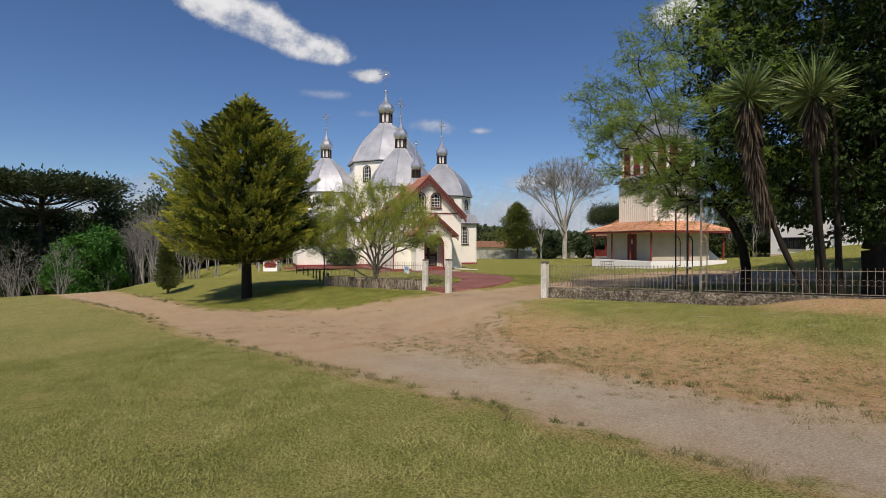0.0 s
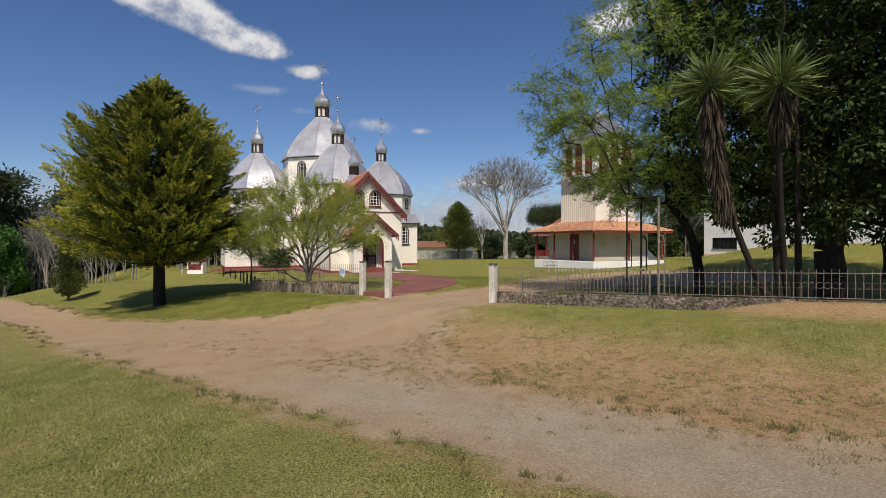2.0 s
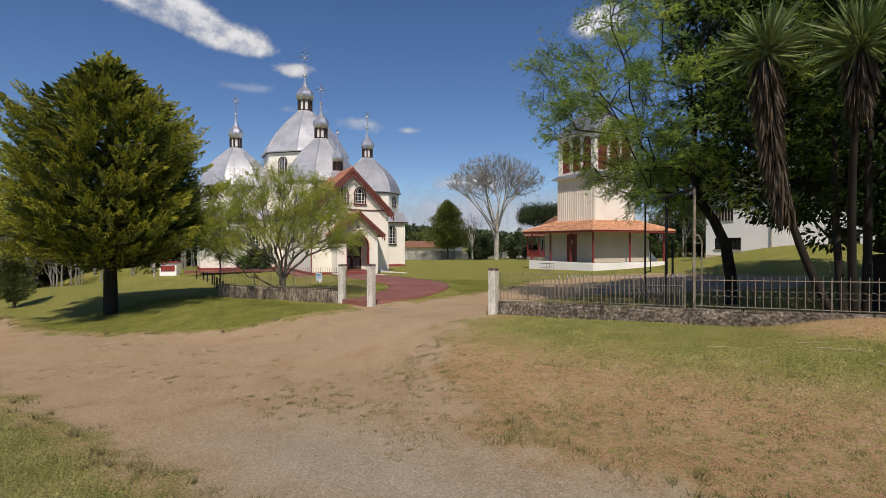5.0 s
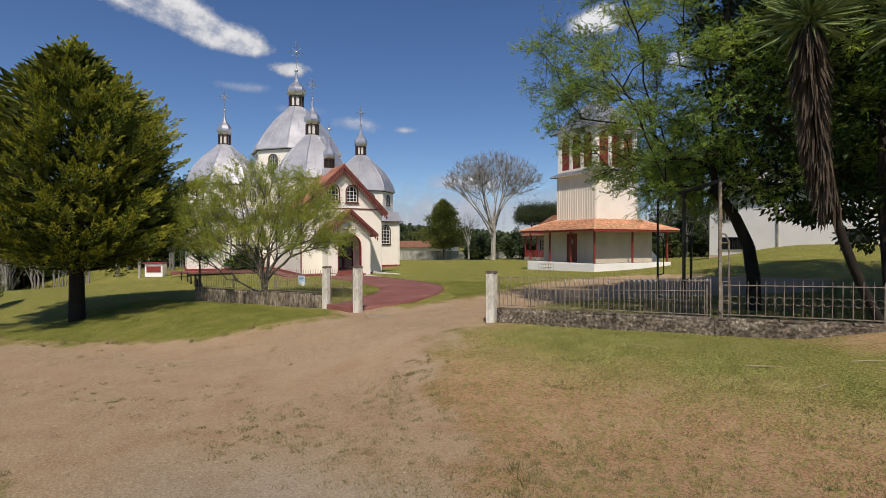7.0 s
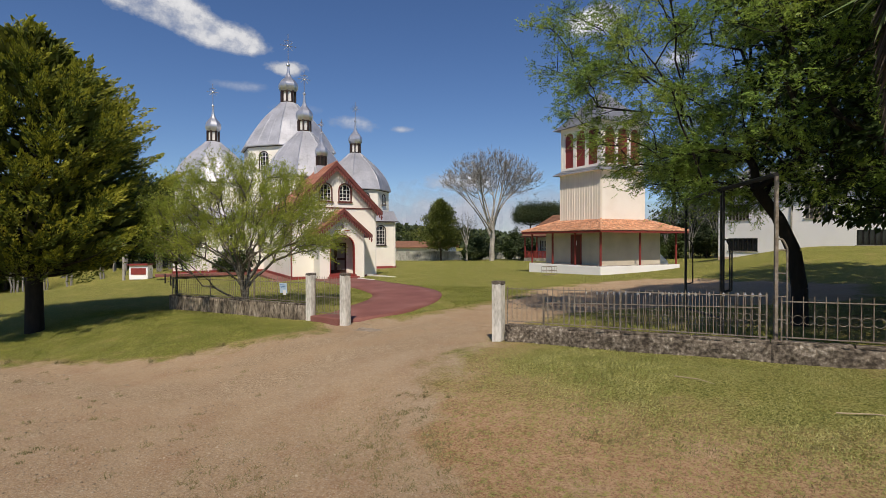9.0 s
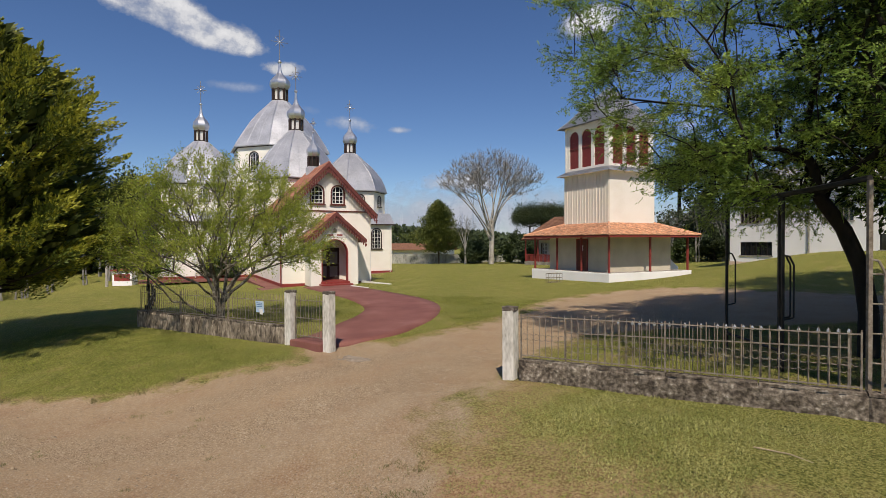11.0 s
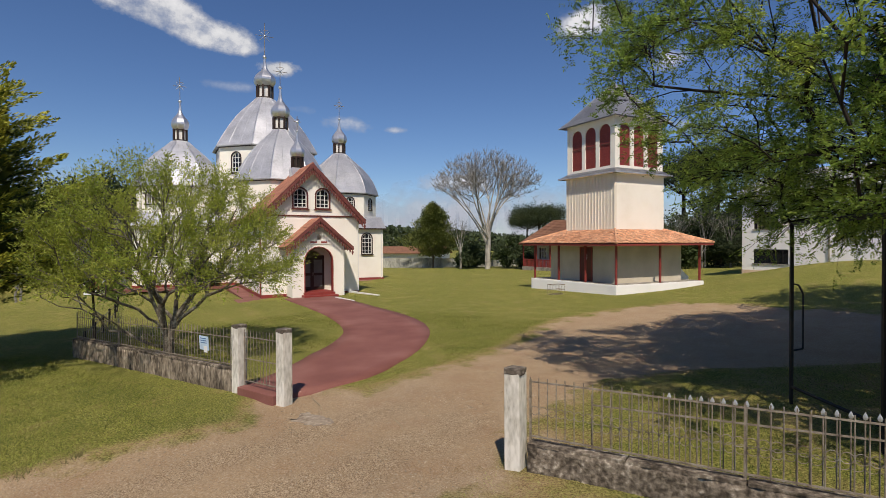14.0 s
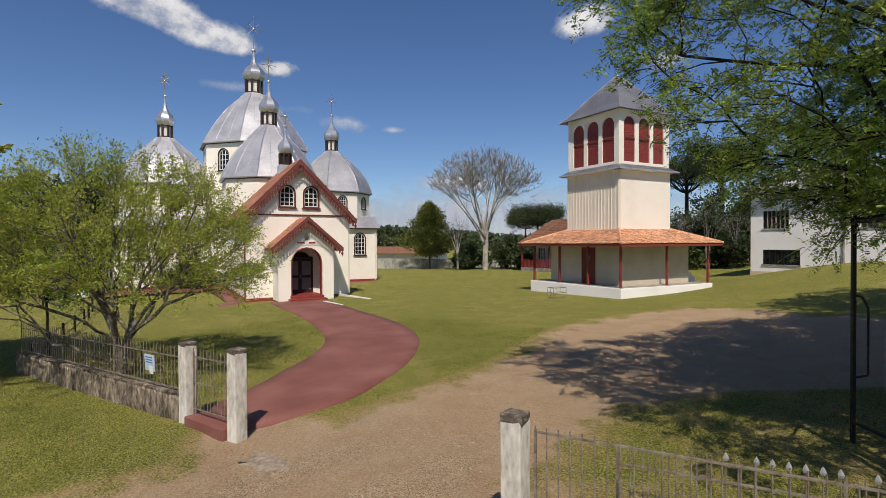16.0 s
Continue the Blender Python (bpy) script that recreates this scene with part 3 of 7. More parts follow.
def lantern(cx, cy, z0, r, h, bulb_r, ball_z, cross_h, arm, glazed=True):
    """A small eight-sided lantern with white panels, an onion bulb, a spike and a cross."""
    lt = part("lantern", lathe(bmesh.new(), [(r * 1.12, z0 - 0.12), (r * 1.12, z0 + 0.02), (r * 0.80, z0 + 0.02), (r * 0.80, z0 + h)], 8, math.pi / 8), WHITE if glazed else DARK_IN, CH, "eight-sided lantern with white panels and dark frames")
    lt.location = (cx, cy, 0)
    for k in range(8):
        a = math.pi / 8 + k * math.pi / 4
        x, y = r * 0.92 * math.cos(a), r * 0.92 * math.sin(a)
        part("lantern_post", box(bmesh.new(), -r * 0.11, r * 0.11, -r * 0.11, r * 0.11, z0, z0 + h, at(x, y, 0, math.degrees(a))), DARK_FRAME, lt)
        b = a + math.pi / 8
        ap, hf = r * 0.88, r * 0.36
        m = pose(0, 0, 0, 0, 0, math.degrees(b) + 90) @ at(0, -ap)
        head = arch(hf * 1.5, z0 + h * 0.12, z0 + h * 0.9, 6)
        outer = [(-hf, z0), (hf, z0), (hf, z0 + h * 0.6)] + [(hf - 2 * hf * i / 4, z0 + h) for i in range(5)] + [(-hf, z0 + h * 0.6)]
        part("lantern_frame", ring_slab(bmesh.new(), outer, head, -0.02, 0.06, m), DARK_FRAME, lt)
    zb = z0 + h
    B = ball_z - zb
    shape = ((0.80, -0.03), (0.90, 0.02), (1.02, 0.09), (1.07, 0.16), (1.06, 0.22), (0.99, 0.29), (0.84, 0.36), (0.64, 0.43), (0.44, 0.50), (0.29, 0.58), (0.20, 0.67), (0.15, 0.78), (0.12, 0.95), (0.0, 0.96))
    bulb = part("onion_bulb", lathe(bmesh.new(), [(bulb_r * u, zb + B * w) for u, w in shape], 8, math.pi / 8), METAL_BRIGHT, CH, "small bright metal onion bulb with a spike")
    bulb.location = (cx, cy, 0)
    bm = bmesh.new()
    bmesh.ops.create_uvsphere(bm, u_segments=12, v_segments=8, radius=max(0.1, bulb_r * 0.2), matrix=Matrix.Translation((0, 0, ball_z)))
    part("ball", bm, METAL_BRIGHT, bulb, "", True)
    cross(0, 0, ball_z, cross_h, arm, bulb)


def tiled_slope(parent, a, b, c, d, rows, cols, mat, name="tile", thick=0.05, lift=0.03, row_mesh=True):
    """Courses of overlapping half-round tiles on the slope a-b (eave) to d-c (ridge); each course is a strip of separate tiles."""
    a, b, c, d = map(Vector, (a, b, c, d))
    nrm = (b - a).cross(d - a).normalized()
    if nrm.z < 0:
        nrm = -nrm
    for r in range(rows):
        t0, t1 = r / rows, min(1.0, (r + 1.18) / rows)
        lo0, lo1, hi0, hi1 = a.lerp(d, t0), b.lerp(c, t0), a.lerp(d, t1), b.lerp(c, t1)
        bm = bmesh.new()
        for k in range(cols):
            s0, s1 = (k + 0.04) / cols, (k + 0.96) / cols
            up = nrm * (lift + 0.012 * random.random())
            p = [lo0.lerp(lo1, s0), lo0.lerp(lo1, (s0 + s1) / 2), lo0.lerp(lo1, s1), hi0.lerp(hi1, s1), hi0.lerp(hi1, (s0 + s1) / 2), hi0.lerp(hi1, s0)]
            hgt = (0.02, thick, 0.02)
            vs = [bm.verts.new(p[i] + up + nrm * hgt[(0, 1, 2, 2, 1, 0)[i]] - (nrm * lift if i > 2 else Vector())) for i in range(6)]
            bm.faces.new((vs[0], vs[1], vs[4], vs[5])), bm.faces.new((vs[1], vs[2], vs[3], vs[4]))
            f0, f1, f2 = (bm.verts.new(vs[i].co - nrm * 0.035) for i in range(3))
            bm.faces.new((f0, f1, vs[1], vs[0])), bm.faces.new((f1, f2, vs[2], vs[1]))
        part(name, bm, mat, parent)


def lace_board(parent, a, b, drop, pitch, mat, y, lower_mat=None):
    """A scalloped barge board along a sloping edge, cut into hanging drops."""
    a, b = Vector(a), Vector(b)
    L = (b - a).length
    n = max(4, int(L / pitch))
    outline = [(a.x, a.z), (b.x, b.z)]
    for i in reversed(range(n)):
        p, q = a.lerp(b, i / n), a.lerp(b, (i + 1) / n)
        m = p.lerp(q, 0.5)
        outline += [(q.x, q.z - drop * 0.62), (m.x + (q.x - p.x) * 0.25, m.z - drop * 0.78), (m.x, m.z - drop * 1.12), (m.x - (q.x - p.x) * 0.25, m.z - drop * 0.78)]
    outline.append((a.x, a.z - drop * 0.62))
    bm = slab(bmesh.new(), outline, y, y + 0.03)
    part("barge_board", bm, mat, parent, "scalloped dark red wooden barge board")
    bm = bmesh.new()
    for i in range(n):
        m = a.lerp(b, (i + 0.5) / n)
        z = m.z - drop * 1.12
        s = drop * 0.46
        slab(bm, [(m.x, z + s * 0.5), (m.x + s * 0.5, z - s * 0.1), (m.x + s * 0.25, z - s), (m.x, z - s * 1.5), (m.x - s * 0.25, z - s), (m.x - s * 0.5, z - s * 0.1)], y + 0.005, y + 0.025)
    part("lace_drop", bm, lower_mat or mat, parent)


# nave and its front
NW, QF = 3.3, -17.6
shift = lambda pts, dx: [(x + dx, z) for x, z in pts]
wall_with_holes("wall", (-NW, NW), 0.0, 0.0, [shift(arch(0.92, H(5.45), H(6.78)), -0.77), shift(arch(0.92, H(5.45), H(6.78)), 0.77), shift(arch(1.5, 0.45, H(2.55)), 0)],
                0.25, at(0, QF), CREAM, CH, "cream plastered front wall", [(NW, H(4.85)), (0, H(8.20)), (-NW, H(4.85))])
for dx in (-0.77, 0.77):
    arched_window(CH, at(dx, QF), 0.92, H(5.45), H(6.78), 2, 3, RED_DARK)
part("string_course", boxed(-NW - 0.03, NW + 0.03, QF - 0.06, QF, H(4.86), H(4.95)), RED_DARK, CH)
for s in (-1, 1):
    part("wall", boxed(s * NW - (0.25 if s > 0 else 0), s * NW + (0.25 if s < 0 else 0), QF + 0.25, -4.0, 0, H(4.85)), CREAM, CH)
    part("plinth", boxed(min(s * NW, s * (NW + 0.06)), max(s * NW, s * (NW + 0.06)), QF - 0.06, -4.3, -0.15, 0.24), RED, CH)
    a, b = (s * 3.75, -18.1, H(4.62)), (s * 3.75, -4.0, H(4.62))
    c, d = (0, -4.0, H(8.42)), (0, -18.1, H(8.42))
    part("roof", slab(bmesh.new(), [(s * 3.72, H(4.58)), (0, H(8.38)), (0, H(8.24)), (s * 3.72, H(4.44))], -18.08, -4.0), RED_DARK, CH)
    tiled_slope(CH, a, b, c, d, 16, 44, SHINGLE, "tile_course")
    lace_board(CH, (s * 3.72, 0, H(4.66)), (0, 0, H(8.46)), 0.42, 0.24, TRIM_RED, -18.12)
    pipe = bmesh.new()
    tube(pipe, (s * (NW + 0.07), QF + 0.12, 0.1), (s * (NW + 0.07), QF + 0.12, H(4.5)), 0.045)
    part("downpipe", pipe, WHITE if s > 0 else RED, CH)
part("plinth", boxed(-NW, NW, QF - 0.06, QF, -0.15, 0.24), RED, CH)
part("ridge", slab(bmesh.new(), [(-0.12, H(8.40)), (0.12, H(8.40)), (0, H(8.54))], -18.1, -4.0), SHINGLE, CH)

# porch
PQ, PW = -19.4, 1.72
wall_with_holes("wall", (-PW, PW), -0.1, 0, [arch(1.82, 0.05, H(2.78))], 0.25, at(0, PQ), CREAM, CH, "cream porch wall with a round-headed opening", [(PW, H(2.95)), (0, H(4.42)), (-PW, H(2.95))])
part("arch_trim", ring_slab(bmesh.new(), arch(1.92, 0.0, H(2.83)), arch(1.80, 0.0, H(2.78)), -0.05, 0.28, at(0, PQ)), RED, CH, "dark red trim round the porch opening")
for s in (-1, 1):
    part("wall", boxed(min(s * PW, s * (PW - 0.22)), max(s * PW, s * (PW - 0.22)), PQ + 0.25, QF, -0.1, H(2.95)), CREAM, CH)
    part("plinth", boxed(min(s * PW, s * (PW + 0.05)), max(s * PW, s * (PW + 0.05)), PQ - 0.05, QF - 0.06, -0.15, 0.12), RED_DARK, CH)
    part("roof", slab(bmesh.new(), [(s * 2.2, H(2.72)), (0, H(4.66)), (0, H(4.52)), (s * 2.2, H(2.58))], -19.85, QF), RED_DARK, CH)
    tiled_slope(CH, (s * 2.22, -19.88, H(2.74)), (s * 2.22, QF, H(2.74)), (0, QF, H(4.68)), (0, -19.88, H(4.68)), 9, 8, SHINGLE, "tile_course")
    lace_board(CH, (s * 2.22, 0, H(2.80)), (0, 0, H(4.74)), 0.36, 0.22, TRIM_RED, -19.92)
sb = bmesh.new()
slab(sb, [(-0.78, H(2.98)), (0.78, H(2.98)), (0.70, H(3.10)), (0.78, H(3.24)), (-0.78, H(3.24)), (-0.70, H(3.10))], PQ - 0.04, PQ - 0.004)
sign = part("porch_sign", sb, WHITE, CH, "white scrolled board with dark red lettering bars")
for x0, x1 in ((-0.58, -0.12), (0.14, 0.55)):
    part("lettering_bar", boxed(x0, x1, PQ - 0.055, PQ - 0.042, H(3.06), H(3.16)), RED, sign)
eb = bmesh.new()
slab(eb, [(-0.12, H(3.28)), (0.12, H(3.28)), (0.13, H(3.5)), (0, H(3.62)), (-0.13, H(3.5))], PQ - 0.05, PQ - 0.004)
part("emblem", eb, IRON, CH)
for i, (q, z) in enumerate(((-20.5, 0.12), (-20.1, 0.28), (-19.7, 0.44))):
    part("step", boxed(-1.25 + 0.12 * i, 1.25 - 0.12 * i, q, -19.2 if i < 2 else QF, -0.12, z, bevel=0.02), RED, CH, "dark red painted step")
# the door, standing back in the porch
door = part("door", boxed(-0.85, 0.85, QF - 0.03, QF + 0.02, 0.44, H(2.2)), DARK_FRAME, CH, "dark wooden double door with frosted panes")
for x0, x1 in ((-0.70, -0.12), (0.12, 0.70)):
    for z0, z1 in ((0.66, 1.42), (1.6, 2.5)):
        part("pane", boxed(x0, x1, QF - 0.05, QF - 0.034, z0, z1), FROST, door)
hb = bmesh.new()
tube(hb, (0.05, QF - 0.08, 1.4), (0.05, QF - 0.08, 1.62), 0.015)
part("handle", hb, METAL_BRIGHT, door)
# red pavement round the walls
part("plinth_walk", boxed(-5.0, 5.2, -21.0, -17.4, -0.2, 0.02), RED_FLOOR, CH, "dull red cement pavement at the foot of the walls")
part("plinth_walk", boxed(-12.6, 12.2, -5.6, -3.9, -0.2, 0.014), RED_FLOOR, CH)
part("plinth_walk", boxed(-4.4, -3.36, -17.4, -5.6, -0.2, 0.02), RED_FLOOR, CH)

# transepts with their drums
for s, pe, wins in ((1, 10.6, (8.9,)), (-1, 11.15, (9.4, 6.2))):
    x0, x1 = sorted((s * NW, s * pe))
    mid = (x0 + x1) / 2
    m = at(0, -4.17)
    holes = [shift(arch(1.05, H(1.95), H(4.0)), s * p) for p in wins]
    wall_with_holes("wall", (x0, x1), 0, H(4.5), holes, 0.25, m, CREAM, CH, "cream plastered side wall")
    for p in wins:
        arched_window(CH, at(s * p, -4.17), 1.05, H(1.95), H(4.0), 2, 4)
    part("wall", boxed(x0 if s < 0 else x1 - 0.25, x0 + 0.25 if s < 0 else x1, -3.92, 4.17, 0, H(4.5)), CREAM, CH)
    part("wall", boxed(x0, x1, 4.17, 4.42, 0, H(4.5)), CREAM, CH)
    part("plinth", boxed(x0, x1, -4.23, -4.17, -0.15, 0.22), RED, CH)
    part("plinth", boxed(s * pe if s > 0 else s * pe - 0.06, s * pe + 0.06 if s > 0 else s * pe, -4.23, 4.2, -0.15, 0.22), RED, CH)
    # low metal roof from the wall head up to the drum
    cx = s * 7.44
    rb = bmesh.new()
    lo = [rb.verts.new(v) for v in ((x0 - 0.25, -4.45, H(4.48)), (x1 + 0.25, -4.45, H(4.48)), (x1 + 0.25, 4.6, H(4.48)), (x0 - 0.25, 4.6, H(4.48)))]
    hi = [rb.verts.new(v) for v in ((cx - 3.3, -3.3, H(5.65)), (cx + 3.3, -3.3, H(5.65)), (cx + 3.3, 3.3, H(5.65)), (cx - 3.3, 3.3, H(5.65)))]
    rb.faces.new(lo[::-1]), rb.faces.new(hi)
    for i in range(4):
        rb.faces.new((lo[i], lo[(i + 1) % 4], hi[(i + 1) % 4], hi[i]))
    part("low_roof", rb, METAL, CH, "low grey metal roof below the drum")
    part("eave_trim", boxed(x0 - 0.27, x1 + 0.27, -4.48, -4.40, H(4.38), H(4.50)), DARK_FRAME, CH)
    octagon_drum(cx, 0, 3.75, H(4.7), H(8.05), {270: (0.78, H(6.45), H(7.55)), 225: (0.78, H(6.45), H(7.55)), 315: (0.78, H(6.45), H(7.55))})
    dome(cx, 0, 4.0, H(8.05), H(12.30), 0.72)
    lantern(cx, 0, H(12.30), 0.62, 1.12, 0.74, H(15.98), 2.2, 0.55)
    pb = bmesh.new()
    tube(pb, (s * (8.25 if s < 0 else 10.4), -4.26, 0.1), (s * (8.25 if s < 0 else 10.4), -4.26, H(4.4)), 0.04)
    part("downpipe", pb, WHITE, CH)
# crossing
octagon_drum(0, -7.33, 3.75, H(4.7), H(8.15), {})
dome(0, -7.33, 4.0, H(8.15), H(12.66), 0.74, 0.45)
lantern(0, -7.33, H(12.66), 0.64, 1.12, 0.76, H(16.32), 2.2, 0.6)
octagon_drum(0, 0, 4.65, H(7.0), H(11.9), {225: (0.95, H(9.45), H(11.25)), 270: (0.95, H(9.45), H(11.25)), 315: (0.95, H(9.45), H(11.25))})
dome(0, 0, 4.95, H(11.9), H(17.07), 0.9, 0.2)
lantern(0, 0, H(17.07), 0.80, 1.33, 1.0, H(21.2), 3.3, 0.85)
# the hidden rear arm closes the plan
part("wall", boxed(-4.2, 4.2, 3.0, 10.8, 0, H(4.5)), CREAM, CH)
part("wall", boxed(-4.2, 4.2, -4.1, 4.1, 0.5, H(7.6)), CREAM, CH)
part("wall", boxed(-3.0, 3.0, -10.6, -4.2, 0.5, H(4.9)), CREAM, CH)
rear = part("low_roof", boxed(-4.5, 4.5, 3.0, 11.1, H(4.5), H(4.9)), METAL, CH)
# small open turret on the front ridge
TQ = -13.5
part("turret_base", boxed(-0.5, 0.5, TQ - 0.5, TQ + 0.5, H(7.9), H(8.66)), METAL, CH)
lantern(0, TQ, H(8.62), 0.46, 0.9, 0.52, H(11.46), 1.15, 0.26, False)

# ---- bell tower ----
TW = empty("bell_tower", pose(-7.63, 28.3, 0.0, 0, 0, 64.24), "square cream bell tower with red shutters and a tiled veranda", "tower")
part("plinth", boxed(-3.8, 3.8, -3.8, 3.8, -0.35, 0.62, bevel=0.03), WHITE_WALL, TW, "white plastered veranda plinth with damp stains")
part("veranda_floor", boxed(-3.76, 3.76, -3.76, 3.76, 0.60, 0.632), CONCRETE, TW)
R0 = 2.87
# cream darkened below the shaft's tone: the veranda roof's shade is in the colour
part("wall", boxed(-R0, R0, -R0, R0, 0.6, 3.3), material("veranda_shaded_cream_plaster", [(0.46, 0.42, 0.33), (0.56, 0.51, 0.41), (0.63, 0.58, 0.48)], 0.9, 0.8, bump=0.08), TW)
for k in range(4):
    m = pose(0, 0, 0, 0, 0, 90 * k)
    part("fascia", box(bmesh.new(), -4.2, 4.2, -4.2, -4.14, 2.84, 2.98, m), RED, TW)
    part("soffit", slab(bmesh.new(), [(-4.14, 2.90), (4.14, 2.90), (4.14, 2.93), (-4.14, 2.93)], -4.14, -R0 - 0.01, m), RED_DARK, TW)
# veranda roof of flat clay tiles
ZE, ZT, HE, HS = 2.97, 3.80, 4.22, 2.10
for k in range(4):
    m = pose(0, 0, 0, 0, 0, 90 * k)
    tiles = bmesh.new()
    rows, cols = 13, 40
    for r in range(rows):
        for c in range(cols):
            t0, t1 = r / rows, (r + 1.12) / rows
            def pt(s, t):
                h = HE + (HS - HE) * t
                return Vector(((2 * s - 1) * HE, -h, ZE + (ZT - ZE) * t))
            s0, s1 = (c + 0.03) / cols, (c + 0.97) / cols
            h_mid = HE + (HS - HE) * (t0 + t1) / 2
            if abs((s0 + s1) - 1) * HE > h_mid + 0.02:
                continue
            up = Vector((0, -0.3, 1)) * (0.055 + 0.03 * random.random())
            q = [pt(s0, t0) + up, pt(s1, t0) + up, pt(s1, t1) + up * 0.55, pt(s0, t1) + up * 0.55]
            vs = [tiles.verts.new(m @ p) for p in q] + [tiles.verts.new(m @ (p - Vector((0, 0, 0.035)))) for p in q[:2]]
            tiles.faces.new(vs[:4]), tiles.faces.new((vs[4], vs[5], vs[1], vs[0]))
    tagged(part("roof_tile_field", tiles, TILE, TW, "pale orange flat clay roof tiles"), kind="stuff")
    under = bmesh.new()
    vs = [under.verts.new(m @ Vector(p)) for p in ((-HE, -HE, ZE), (HE, -HE, ZE), (HS, -HS, ZT), (-HS, -HS, ZT))]
    under.faces.new(vs)
    bmesh.ops.solidify(under, geom=list(under.faces), thickness=0.05)
    part("roof_deck", under, RED_DARK, TW)
    hip = bmesh.new()
    tube(hip, m @ Vector((-HE, -HE, ZE + 0.05)), m @ Vector((-HS, -HS, ZT + 0.05)), 0.07, n=8)
    part("hip_tile", hip, TILE, TW)
# veranda posts
posts = [(-3.62, -3.62), (0.0, -3.62), (3.62, -3.62), (-3.62, -1.2), (-3.62, 1.2), (-3.62, 3.62), (3.62, 0.0), (3.62, 3.62)]
for x, y in posts:
    part("veranda_post", boxed(x - 0.055, x + 0.055, y - 0.055, y + 0.055, 0.62, 2.9, bevel=0.012), RED, TW, "dark red wooden post")
# door in the shaded side
dm = pose(-R0, 0, 0, 0, 0, -90)
dr = part("door", box(bmesh.new(), 0.05, 0.95, -0.05, 0.01, 0.63, 2.68, dm), RED_DARK, TW, "dark red plank door with a paper notice")
part("door_frame", box(bmesh.new(), -0.03, 0.05, -0.07, 0.0, 0.63, 2.76, dm), RED, dr)
part("door_frame", box(bmesh.new(), 0.95, 1.03, -0.07, 0.0, 0.63, 2.76, dm), RED, dr)
part("door_frame", box(bmesh.new(), 0.05, 0.95, -0.07, 0.0, 2.68, 2.76, dm), RED, dr)
part("notice", box(bmesh.new(), 0.42, 0.60, -0.058, -0.052, 1.98, 2.32, dm), WHITE, dr)
# side stair with sloping white parapets
for i in range(3):
    part("stair_step", boxed(3.8 + 0.3 * i, 4.1 + 0.3 * i, -1.58, -0.62, -0.35, 0.47 - 0.17 * i), CONCRETE, TW)
for y in (-1.74, -0.6):
    part("parapet", slab(bmesh.new(), [(3.82, -0.3), (5.1, -0.3), (5.1, 0.75), (4.9, 0.85), (3.82, 1.65)], y, y + 0.14), WHITE_WALL, TW, "sloping white parapet of the side stair")
